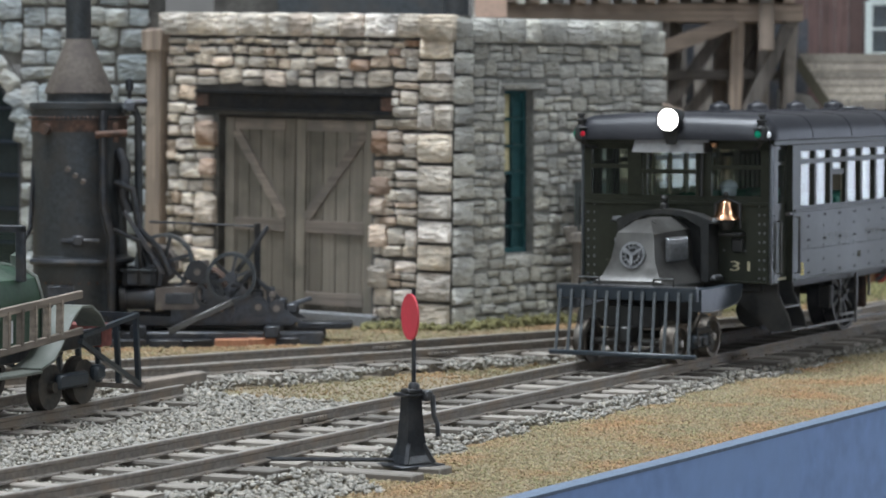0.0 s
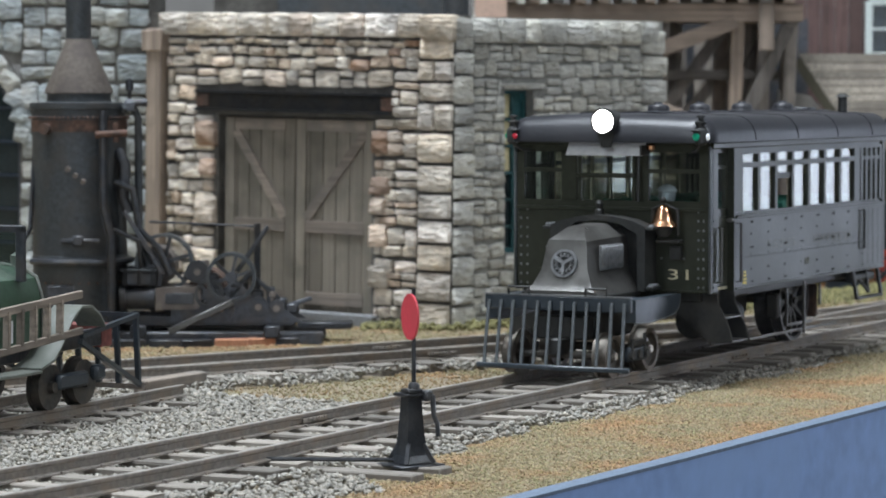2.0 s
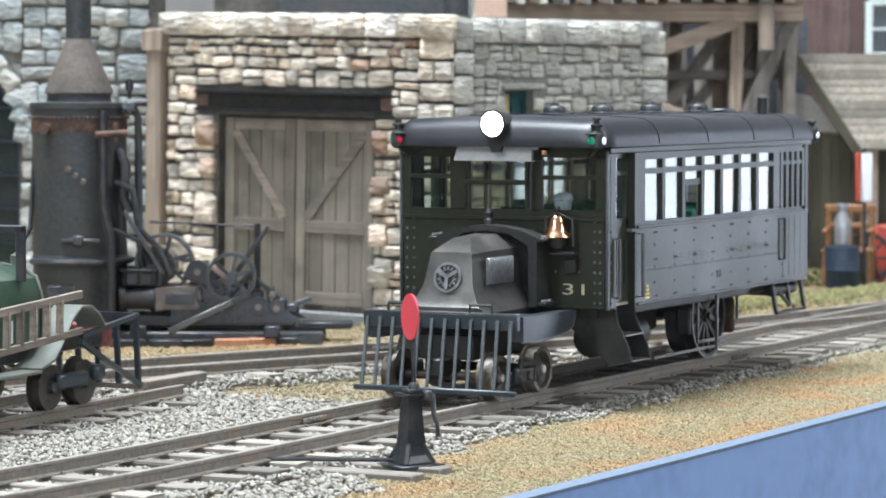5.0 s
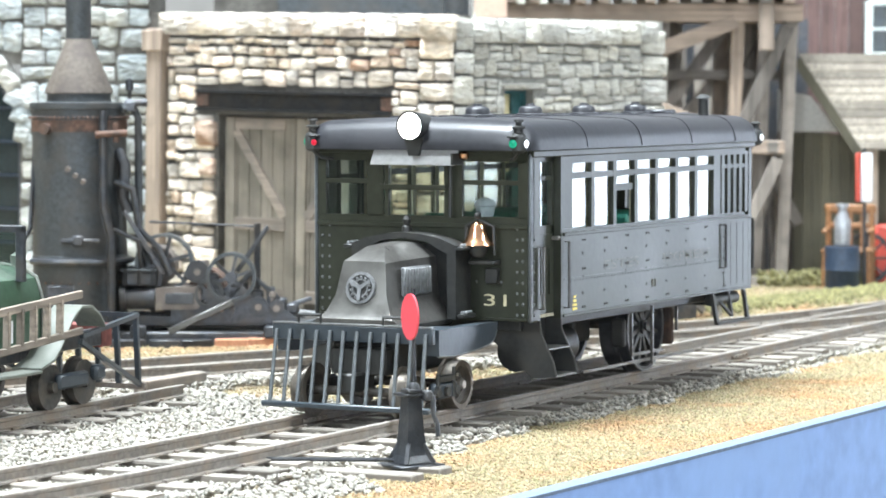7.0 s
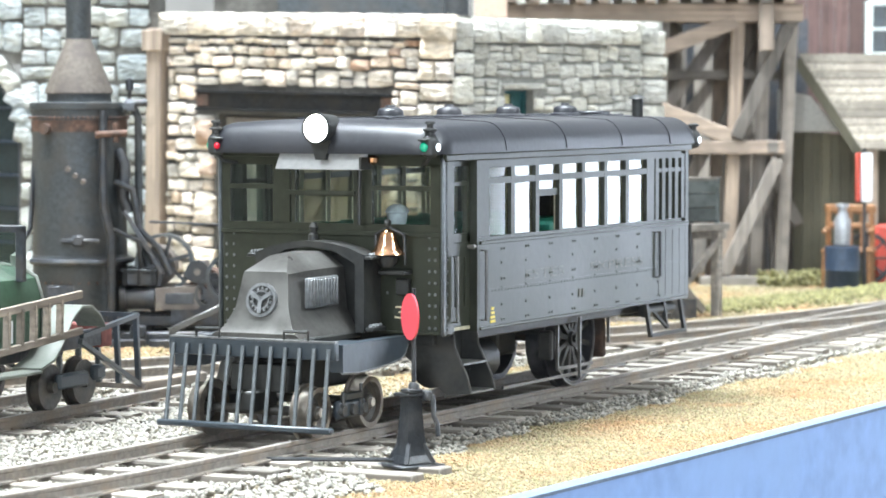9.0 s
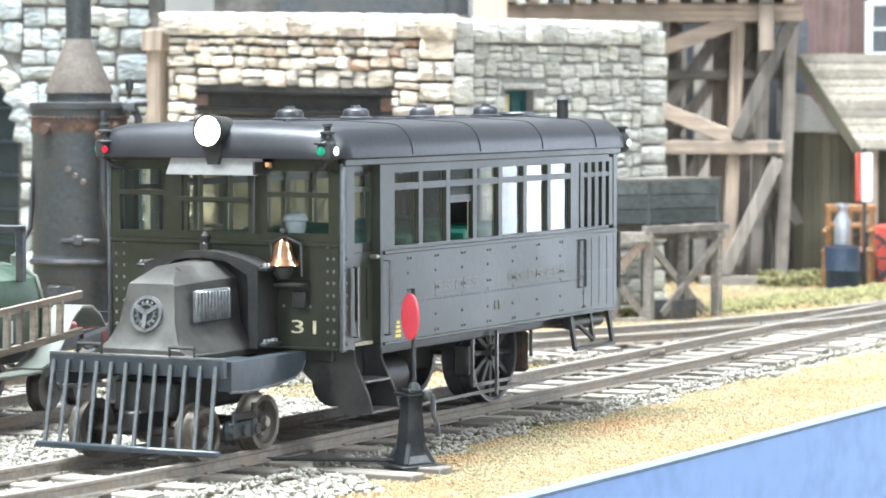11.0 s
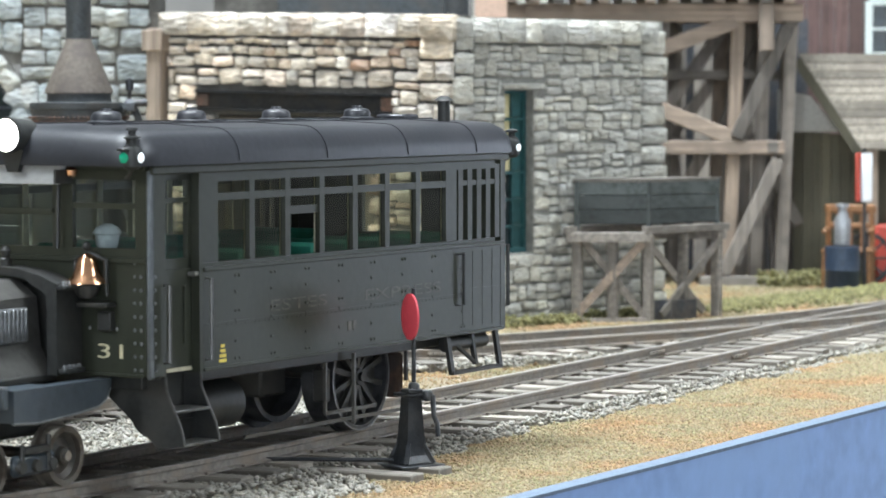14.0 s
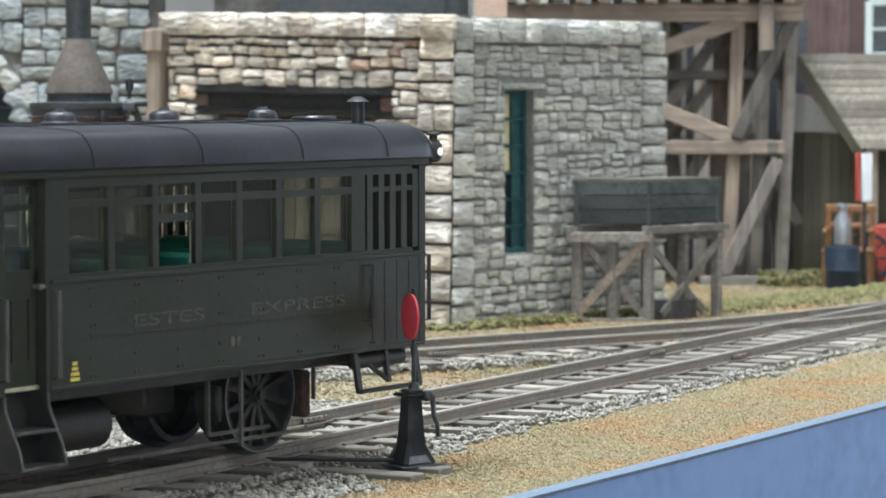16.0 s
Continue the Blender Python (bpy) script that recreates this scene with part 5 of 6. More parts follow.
put_stone(side_wall, "grey", 28.0, 13.6, 12.4, 2.2, 0.8, -1, r_st, 0.2, "sill_stone")
# the house's far sides and flat roof close it
wall_body("wall_engine_house_back", [((60, -86, 36), (120, 4, 84))], DOOR_M, "plain stone back wall")
tagged(part("roof_deck", prism(B(), [(722, 384), (802, 358), (816, 480), (728, 480)], 2, 70, 72), M_IRON, None, smooth=False), "flat dark roof deck behind the parapet", "roof", "", "structure")

# side window, teal frame with bars, set back in the wall
sidewin = tagged(part("window_2", box(box(box(box(B(), (22.4, 3.4, 37.8), (1.4, 1.2, 45)), (33.6, 3.4, 37.8), (1.4, 1.2, 45)), (28, 3.4, 59.7), (12, 1.2, 1.4)), (28, 3.4, 15.8), (12, 1.2, 1.4)), M_TEAL, None, smooth=False), "narrow tall teal window with glazing bars", "window", "", "structure")
sidewin.matrix_world = SIDE_M
for k in range(5):
    part("glazing_bar", box(B(), (28, 3.4, 22.4 + 7.4 * k), (10.6, 0.8, 0.7)), M_TEAL, sidewin, smooth=False)
part("mullion", box(B(), (28.6, 3.4, 37.8), (0.8, 0.8, 44)), M_TEAL, sidewin, smooth=False)
for k in range(6):
    part("pane", box(B(), (25.6, 4.0, 19.0 + 7.4 * k), (5.2, 0.2, 6.9)), M_WARMPANE if k > 2 else M_DARKPANE, sidewin, smooth=False)
    part("pane", box(B(), (31.2, 4.0, 19.0 + 7.4 * k), (4.6, 0.2, 6.9)), M_TEAL, sidewin, smooth=False)

# double door of weathered boards under a steel lintel
dd = tagged(part("door_1", box(B(), ((D0 + D1) / 2, -4.4, 24), (D1 - D0 + 3, 0.6, 58)), M_IRON, None, smooth=False), "weathered grey timber double door with diagonal braces", "door", "", "structure")
dd.matrix_world = DOOR_M
for s, a, b in ((0, D0 + 0.8, 53.0), (1, 53.4, D1 - 0.6)):
    leaf = part("door_leaf", box(B(), ((a + b) / 2, -3.8, 24.5), (b - a, 0.5, 53.6)), M_DOOR, dd, "leaf of vertical boards", smooth=False)
    n = 6
    for k in range(n):
        w = (b - a) / n
        part("plank", box(B(), (a + w * (k + 0.5), -3.35 + 0.08 * math.sin(k * 5 + s), 24.5), (w - 0.18, 0.5, 53.4), None, 0.08), M_DOOR, leaf, smooth=False)
    for u0 in (a + 1.6, b - 1.6):
        part("stile", box(B(), (u0, -2.8, 24.5), (3.2, 0.7, 53.6), None, 0.1), M_DOOR, leaf, smooth=False)
    for z0, hh in ((49.4, 3.2), (21.2, 3.6), (1.2, 3.6)):
        part("door_rail", box(B(), ((a + b) / 2, -2.8, z0), (b - a - 6.6, 0.7, hh), None, 0.1), M_WOOD, leaf, smooth=False)
    lo, hi = (a + 3.6, b - 3.4) if s == 1 else (b - 3.4, a + 3.4)
    part("brace", bar(B(), (lo, -2.75, 23.4), (hi, -2.75, 47.6), 0.6, 2.8, 0.1), M_WOOD, leaf, smooth=False)
lint = tagged(part("lintel_beam", box(box(box(B(), (52, 0.2, 55.9), (D1 - D0 + 14, 1.0, 5.4)), (52, 0.9, 58.4), (D1 - D0 + 14, 2.6, 0.7)), (52, 0.9, 53.3), (D1 - D0 + 14, 2.6, 0.7)), M_IRON, None, smooth=False), "dark rusty steel lintel beam over the door", "beam", "", "structure")
lint.matrix_world = DOOR_M
part("rust_patch", box(box(B(), (20.6, 1.0, 55.9), (4.5, 0.4, 3.8), None, 0.2), (83.0, 1.0, 55.9), (4.5, 0.4, 3.8), None, 0.2), M_RUST, lint, "rusted bolt plates")
for u0, z0, w, h in ((D0 - 3.2, 45.5, 6.2, 7.0), (D0 - 3.4, 33.6, 6.6, 5.8), (D1 + 3.6, 46.4, 7.0, 8.0), (D1 + 3.0, 37.0, 5.0, 5.4)):
    put_stone(door_wall, "rust", u0, z0, w, h, 2.9, 1, r_st, 0.3, "stained_stone")
for u0, z0, w, h in ((D0 - 3.0, 20.0, 6.0, 7.4), (D0 - 3.2, 8.6, 6.6, 7.0), (D0 - 3.0, 28.0, 5.6, 5.4), (D1 + 3.6, 24.6, 7.4, 9.0), (D1 + 3.2, 10.0, 7, 8)):
    put_stone(door_wall, "tan", u0, z0, w, h, 2.9, 1, r_st, 0.3, "jamb_stone")
sill = tagged(part("door_sill", box(B(), (52, 1.8, -3.6), (58, 5.0, 3.2), None, 0.3), M_SILL, None), "grey worn door sill beam", "sill", "", "structure")
sill.matrix_world = DOOR_M

# timber corner post and the pale stone building beside it
post = tagged(part("timber_post", box(box(box(B(), (98.6, 1.4, 34), (5.2, 4.5, 84), None, 0.2), (98.8, 2.2, 72.5), (6.8, 5.0, 6.0), None, 0.2), (101.6, 0.6, 34), (1.0, 3.0, 84), None, 0.1), M_WOODW, None, smooth=False), "tall pinkish weathered timber post against the wall", "post", "", "structure")
post.matrix_world = DOOR_M
pale_wall = wall_body("wall_pale_building", [((126.2, -3.4, 40), (47, 8, 100)), ((165, -3.4, 80), (32, 8, 30))], DOOR_M, "pale blue-grey cut stone wall with an arched window")
rubble(pale_wall, "pale", 102.4, 149.0, -6, 92, (6.0, 9.5), (5.5, 11), [], 1, 51, 2.2, 0.25)
rubble(pale_wall, "pale", 149.0, 186.0, 68, 96, (7.0, 9.5), (6.5, 11), [], 1, 52, 2.2, 0.1)
KINDS_W = random.Random(9)
for k in range(9):
    a = radians(8 + 10 * k)
    ob = put_stone(pale_wall, "pale", 176 - 28 * math.cos(a), 40 + 28 * math.sin(a) * 1.15, 6.0, 7.4, 2.6, 1, KINDS_W, 0.4, "arch_stone", turn=-(90 - math.degrees(a)))
archwin = tagged(part("window_3", prism(B(), [(150.0, -6), (150.0, 40), (153, 52), (160, 62), (172, 68), (190, 68), (190, -6)], 1, -3.2, -2.6), M_DARKPANE, None, smooth=False), "dark arched window with blue-black frame", "window", "", "structure")
archwin.matrix_world = DOOR_M
part("window_frame", pipe(B(), [(150.6, -1.6, -6), (150.6, -1.6, 40), (153.4, -1.6, 52), (160, -1.6, 61.4), (172, -1.6, 67.4), (190, -1.6, 68)], 1.3, 8), M_BLUEDRUM, archwin, "blue-black arched frame")
for k in range(6):
    part("glazing_bar", box(B(), (170, -2.0, 2 + 10 * k), (38, 0.8, 0.8)), M_BLUEDRUM, archwin, smooth=False)


# ---------------------------------------------------------------- steam donkey
def build_donkey():
    dk = thing("donkey_engine", (643.3, 443.5, GROUND), -62.4, "rusty black steam donkey winch with tall vertical boiler", "steam engine")
    # local x runs along the skids towards the winch, y towards the wall
    bo = part("boiler", lathe(B(), (0, 0, 3), [(12.6, 0), (12.6, 2), (12.1, 2.4), (12.1, 18), (12.4, 18.2), (12.4, 19.8), (12.1, 20), (12.1, 57.4), (12.7, 57.6), (12.7, 59), (8.4, 59.3), (8.2, 60)], 40), M_IRONG, dk, "grey-black vertical boiler shell")
    part("rust_band", ring(B(), (0, 0, 56.2), 12.3, 11.8, 1.5, 2, 40), M_RUST, bo, "rust-brown riveted top band")
    bm = B()
    for k in range(64):
        a = 2 * math.pi * k / 64
        ball(bm, (12.7 * math.cos(a), 12.7 * math.sin(a), 58.3), 0.4, seg=6)
        ball(bm, (12.15 * math.cos(a), 12.15 * math.sin(a), 3.6 + 12.6 * (k % 2)), 0.34, seg=6)
    part("rivet", bm, M_RUST, bo)["kind"] = "stuff"
    part("neck", cyl(B(), (0, 0, 57), (0, 0, 65.2), 8.2, 8.2, 28), M_IRONG, dk)
    cone = part("smoke_hood", lathe(B(), (0, 0, 64.4), [(8.8, 0), (8.9, 0.5), (3.5, 13.2), (3.4, 14)], 28), M_CONE, dk, "dusty brown conical smoke hood")
    part("smoke_pipe", cyl(B(), (0, 0, 77), (0, 0, 112), 3.3, 3.3, 20), M_IRONG, dk, "tall dark smoke stack")
    for z0 in (21.6,):
        part("boiler_pipe", pipe(B(), [(13.2 * math.cos(radians(a)), 13.2 * math.sin(radians(a)), z0) for a in range(-150, 40, 18)], 0.9, 8), M_IRON, dk, "pipe bent round the boiler")
    part("steam_pipe", pipe(B(), [(7.4, -10.4, 60), (7.4, -11.8, 50), (7.4, -11.8, 36), (9.4, -12.2, 28), (9.4, -12.2, 5)], 1.1, 10), M_IRON, dk, "thick upright steam pipe")
    part("steam_pipe", pipe(B(), [(11.5, -6, 60.5), (14.4, -4, 60.8), (15.6, -4, 58), (15.6, -4, 28), (18.0, -4, 20)], 1.0, 10), M_IRONG, dk, "upright side pipe")
    part("steam_pipe", pipe(B(), [(-10.6, -2, 58), (-11.4, -4, 44), (-12, -6, 30), (-16, -9, 22), (-18, -10, 6)], 0.6, 8), M_IRON, dk, "thin bent pipe")
    part("valve", box(cyl(B(), (12.4, -5, 62.0), (18.0, -5, 62.0), 1.0), (13.6, -5, 61), (3, 2.4, 2.6), None, 0.4), M_IRON, dk, "valve with lever arm")
    part("valve", cyl(cyl(B(), (5.6, -12.4, 54), (13.4, -10.6, 54.4), 0.9), (10.6, -10.8, 52), (10.6, -10.8, 57.0), 0.8), M_RUST, dk, "rusty valve")
    part("whistle", lathe(B(), (13.2, -2, 62), [(0.5, 0), (0.5, 3), (1.1, 3.2), (1.0, 6), (0.3, 6.4)], 10), M_IRON, dk)
    for k in range(3):
        part("try_cock", cyl(B(), (-1.4 + 1.9 * k, -11.4, 45.4 - 1.6 * k), (-1.4 + 1.9 * k, -13.4, 45.2 - 1.6 * k), 0.65), M_CONE, dk, "small try cock")
    part("gauge", cyl(B(), (-6.8, -9.6, 55.4), (-7.6, -11.6, 55.4), 1.4, 1.4, 14), M_RUST, dk, "small round gauge")
    part("fire_door", box(box(box(B(), (-3.5, -11.6, 12.6), (7.0, 1.6, 6.4), None, 0.4), (1.6, -12.3, 27.0), (10.0, 1.2, 1.2), None, 0.3), (1.0, -12.4, 27.0), (3.0, 1.6, 3.0), None, 0.5), M_IRON, dk, "cast fire door")
    part("ash_pan", box(B(), (0, 0, 2.2), (22, 22, 3.2), None, 0.4), M_IRON, dk)
    # skids and bed
    for y0 in (-8.5, 8.5):
        part("skid", box(B(), (24, y0, 2.0), (78, 4.0, 3.4), None, 0.4), M_IRON, dk, "black timber skid")
    part("cross_tie", box(B(), (50, 0, 3.8), (4, 26, 3.0), None, 0.3), M_IRON, dk)
    part("cross_tie", box(B(), (16, 0, 3.8), (4, 24, 3.0), None, 0.3), M_IRON, dk)
    part("bed_frame", box(B(), (34, -6.6, 6.4), (44, 2.4, 3.0), None, 0.4), M_IRON, dk)
    part("bed_frame", box(B(), (34, 6.6, 6.4), (44, 2.4, 3.0), None, 0.4), M_IRON, dk)
    # cylinders with valve chest
    for y0 in (-7.0, 7.0):
        cy = part("cylinder", cyl(cyl(cyl(B(), (12.5, y0, 12.0), (19.5, y0, 12.0), 2.8, 2.8, 20), (11.0, y0, 12.0), (12.6, y0, 12.0), 3.4, 3.4, 20), (18.8, y0, 12.0), (20.0, y0, 12.0), 3.3, 3.3, 20), M_IRON, dk, "cast steam cylinder")
        part("valve_chest", box(B(), (16, y0, 17.2), (8.6, 4.6, 3.4), None, 0.3), M_IRON, cy)
        part("chest_cover", box(B(), (16, y0, 19.3), (9.4, 5.2, 0.8), None, 0.2), M_IRONG, cy, "worn grey chest cover")
        part("chest_bolt", cyl(cyl(cyl(B(), (12.6, y0 - 2.5, 15.4), (12.6, y0 - 2.5, 19.8), 0.35), (16, y0 - 2.5, 15.4), (16, y0 - 2.5, 19.8), 0.35), (19.4, y0 - 2.5, 15.4), (19.4, y0 - 2.5, 19.8), 0.35), M_IRON, cy)
        gh = part("guide_housing", prism(B(), [(20.2, 9.4), (31.0, 9.4), (31.8, 10.6), (31.8, 14.2), (30.6, 15.4), (20.2, 14.8)], 1, y0 - 2.7, y0 + 2.7), M_CONE, cy, "worn grey crosshead guide")
        # The slot's dark inside is a black block laid on the face.
        part("guide_slot", box(B(), (26.4, y0 - 2.75, 12.2), (7.4, 0.3, 2.8), None, 0.1), M_STAND, gh, "dark block for the shade in the slot")
        part("slide_bar", box(box(B(), (28.5, y0, 13.8), (13, 2.4, 1.0), None, 0.3), (28.5, y0, 9.4), (13, 2.4, 1.0), None, 0.3), M_IRON, cy)
        part("piston_rod", cyl(B(), (22, y0, 11.6), (33, y0, 11.6), 0.6), M_GALV, cy, "bright piston rod")
        part("connecting_rod", bar(B(), (30, y0 - 1.6, 11.6), (41, y0 - 1.6, 15.0), 0.8, 1.4, 0.2), M_IRON, dk)
    # flywheels and gears
    for x0, y0, z0, r in ((22.2, -5.0, 21.2, 7.5), (39.6, -8.9, 17.6, 6.4), (34.0, -8.8, 13.4, 3.8)):
        fwl = part("flywheel", ring(B(), (x0, y0, z0), r, r - 0.9, 1.0 if r < 5 else 1.9, 1, 32), M_IRONG, dk, "spoked iron flywheel")
        for k in range(6):
            a = math.pi * k / 3 + 0.3
            part("spoke", bar(B(), (x0, y0, z0), (x0 + (r - 0.8) * math.cos(a), y0, z0 + (r - 0.8) * math.sin(a)), 0.8, 0.9), M_IRON, fwl, smooth=False)
        part("hub", cyl(B(), (x0, y0 - 1.6, z0), (x0, y0 + 1.6, z0), 1.5), M_IRON, fwl)
    part("drum", cyl(B(), (33, -4.0, 15), (33, 9, 15), 4.4, 4.4, 22), M_RUST, dk, "rust-brown cable drum")
    part("drum", cyl(B(), (19.5, -2.0, 20), (19.5, 9, 20), 5.2, 5.2, 22), M_CONE, dk, "pale brown rope drum")
    for p, q in (((12.4, -9.4, 34.6), (22.2, -9.0, 18.4)), ((41, -8.6, 19), (49, -9, 30.6)), ((46, -8, 17.0), (56, -7, 8.0)), ((36, -8, 10), (45, -9, 19)), ((50, -6, 9), (60, -6, 12))):
        part("lever", bar(B(), p, q, 0.9, 1.2, 0.2), M_IRON, dk, "iron lever")
    part("foot_beam", bar(B(), (24, -14, 4.0), (40, -12, 11.5), 2.0, 1.6, 0.2), M_HOOD, dk, "grey slanted brake beam")
    for x0, z0 in ((29, 18), (31, 20.5), (42, 15), (52, 11), (55, 9.5), (46, 13)):
        part("bracket", box(B(), (x0, -6.5, z0), (3.4, 3.0, 2.6), Matrix.Rotation(0.0, 4, "Z"), 0.5), M_IRON, dk)
    for sy in (-7.6, 6.6):
        part("side_plate", prism(B(), [(24, 6), (58, 6), (53, 9.5), (46, 11), (43, 15), (38, 15), (34, 11), (28, 10), (24, 10)], 1, sy - 0.6, sy + 0.6), M_IRON, dk, "cast side frame", smooth=False)
    for k, (x0, y0, z0, rr) in enumerate(((31, -9.0, 19.0, 3.0), (37, -9.2, 9.6, 3.4), (46.5, -9.0, 10.0, 2.6), (51, -7.6, 9.6, 2.2))):
        gw = part("gear", cyl(B(), (x0, y0 - 0.7, z0), (x0, y0 + 0.7, z0), rr, rr, 18), M_IRON, dk, "dark gear wheel")
        part("gear_hub", cyl(B(), (x0, y0 - 1.3, z0), (x0, y0 + 0.7, z0), 0.9, 0.8, 10), M_CONE, gw)
    for x0, z0, ln in ((30, 20, 4), (33, 22, 5), (44, 18, 4), (50, 14, 4)):
        part("oil_cup", lathe(B(), (x0, -7.6, z0 - ln), [(0.5, 0), (0.5, ln - 1.6), (0.95, ln - 1.4), (0.9, ln - 0.2), (0.4, ln)], 8), M_CONE, dk)
    part("feed_pipe", pipe(B(), [(9.5, -11, 30), (16, -11.2, 27), (17, -10.6, 20)], 0.6, 8), M_IRON, dk)
    part("feed_pipe", pipe(B(), [(10, -9, 42), (14.5, -9, 40), (16.0, -8, 30), (21, -8, 25), (24, -8, 18)], 0.8, 8), M_IRON, dk)
    part("lagging_pipe", pipe(B(), [(10.6, -6, 50), (12.4, -7, 46), (12.0, -8, 38), (13.5, -8, 34)], 1.5, 10), M_IRON, dk, "thick bent exhaust pipe")
    part("frame_post", box(B(), (35, -6.6, 12.5), (2.4, 2.4, 12), None, 0.3), M_IRON, dk)
    part("frame_post", box(B(), (49.5, -6.0, 10.5), (2.2, 2.2, 9), None, 0.3), M_IRON, dk)
    part("hand_rail", pipe(B(), [(17, 9, 31.0), (38, 10, 30.0), (45, 11, 29.6)], 0.35, 6), M_IRON, dk, "thin rail behind the winch")
    part("rail_post", pipe(B(), [(45, 11, 30.4), (45, 11, 8)], 0.9, 6), M_IRON, dk)
    part("tow_bar", box(B(), (63, 2, 4.6), (14, 8, 1.8), None, 0.3), M_IRON, dk)
    return dk


build_donkey()
for k, (x, y) in enumerate([(650, 402), (655.5, 397.5), (644, 409), (640.5, 415.5), (661, 391), (636, 424)]):
    ob = part("brick", box(B(), (0, 0, 0), (8.4, 4.6, 2.6), None, 0.2), M_BRICK if k in (0, 1) else M_IRON, None)
    ob.matrix_world = mm_pose(x, y, GROUND + 0.9, 0, 0, -60 + 9 * (k % 3))
    tagged(ob, "red-brown block propping the engine's skids" if k in (0, 1) else "dark timber block under the skids", "block", "blocks under the skids")


# ---------------------------------------------------------------- green rail truck
def build_truck():
    tr = thing("rail_truck", (467.5, 344.2, 0), 3.9, "green rail truck with ladder, pale fenders and small pilot", "rail truck")
    HW = 10.4
    cab = part("hood", prism(B(), [(-9.6, 12), (-9.6, 21), (-8.4, 24.6), (-5, 26.4), (0, 27), (5, 26.4), (8.4, 24.6), (9.6, 21), (9.6, 12)], 0, -36, 4.6), M_GREEN, tr, "dark green rounded body")
    part("nose", prism(B(), [(-9.0, 12), (-9.0, 20.4), (-7.8, 23.6), (-4.6, 25.4), (0, 26), (4.6, 25.4), (7.8, 23.6), (9.0, 20.4), (9.0, 12)], 0, 4.6, 6.2), M_GREEN, cab)
    part("radiator", box(B(), (6.6, 0, 18), (1.4, 13, 11), None, 0.4), M_IRON, tr, "dark radiator")
    part("body_rim", pipe(B(), [(4.6, -9.8, 12), (4.6, -9.8, 21), (4.6, -8.5, 24.8), (4.6, -5, 26.6), (4.6, 0, 27.2), (4.6, 5, 26.6), (4.6, 8.5, 24.8)], 0.35, 6), M_FENDER, cab)
    ws = part("windscreen_frame", box(box(box(B(), (-2.0, -9.2, 29.4), (1.6, 1.6, 10.4), None, 0.2), (-2.0, 9.2, 29.4), (1.6, 1.6, 10.4), None, 0.2), (-2.0, 0, 34.2), (1.6, 20, 1.4), None, 0.2), M_IRON, tr, "upright black windscreen frame", smooth=False)
    part("pane", box(B(), (-2.0, 0, 29.6), (0.2, 17, 8.6)), M_GLASS, ws, smooth=False).visible_shadow = False
    part("cab_back", box(B(), (-24, 0, 28), (4, 19, 12), None, 0.4), M_GREEN, tr)
    part("seat", box(B(), (-16, 0, 25.4), (9, 17, 3), None, 0.8), M_IRON, tr, "dark seat")
    for sy in (-1, 1):
        pts = [(-3.5, 7.6), (1.5, 9.0), (5.0, 12.2), (8.0, 16.0), (11.8, 18.4), (15.6, 18.3), (18.6, 16.6), (20.6, 14.2)]
        up = [(u, v + 0.5) for u, v in pts]
        part("fender", prism(B(), pts + up[::-1], 1, sy * 8.0, sy * 14.4), M_FENDER, tr, "pale grey-green curved fender")
        part("running_board", box(B(), (-18, sy * 12.2, 7.4), (30, 4.6, 0.7), None, 0.2), M_FENDER, tr, "pale running board")
        lad = part("ladder_rail", bar(B(), (-34, sy * 14.6, 18.6), (11.0, sy * 14.6, 21.2), 0.9, 1.5, 0.15), M_LADDER, tr, "bleached wooden ladder")
        part("ladder_rail", bar(B(), (-34, sy * 14.6, 11.0), (11.0, sy * 14.6, 14.2), 0.9, 1.4, 0.15), M_LADDER, tr, "bleached wooden ladder")
        for k in range(8):
            x0 = -30 + 4.7 * k
            part("rung", bar(B(), (x0, sy * 14.6, 11.6 + 0.07 * (x0 + 30)), (x0 + 0.3, sy * 14.6, 18.8 + 0.055 * (x0 + 30)), 0.8, 1.3), M_LADDER, lad, smooth=False)
        part("truck_side", box(box(B(), (10.5, sy * 12.6, 4.6), (11, 1.6, 3.0), None, 0.5), (21.0, sy * 12.0, 5.2), (4.0, 2.4, 3.0), None, 0.6), M_SLATE, tr, "cast truck side frame")
        for x0 in (4.2, 16.8):
            wl = part("wheel", ring(ring(B(), (x0, sy * 10.8, 3.7), 4.4, 1.2, 0.9, 1, 24), (x0, sy * 9.6, 3.7), 5.0, 3.6, 0.3, 1, 24), M_WHEEL, tr, "dark flanged wheel")
            part("hub", cyl(B(), (x0, sy * 9.8, 3.7), (x0, sy * 12.8, 3.7), 1.4, 1.1), M_WHEEL, wl)
    part("chassis", box(B(), (-8, 0, 10), (50, 14, 3), None, 0.3), M_IRON, tr)
    part("bumper_beam", box(B(), (29.4, 0, 11.8), (4.4, 19, 4.6), None, 0.3), M_REDWOOD, tr, "faded red wooden buffer beam", smooth=False)
    part("side_beam", box(B(), (19.5, -8.4, 11.6), (17, 2.0, 3.4), None, 0.2), M_IRON, tr, smooth=False)
    part("side_beam", box(B(), (19.5, 8.4, 11.6), (17, 2.0, 3.4), None, 0.2), M_IRON, tr, smooth=False)
    # flat pilot hung on stays
    tip = 37.6
    for sy in (-1, 1):
        part("pilot_rail", bar(B(), (12, sy * 14, 13.0), (tip, sy * 11.8, 15.3), 0.9, 0.9), M_SLATE, tr, "blue-grey pilot rail")
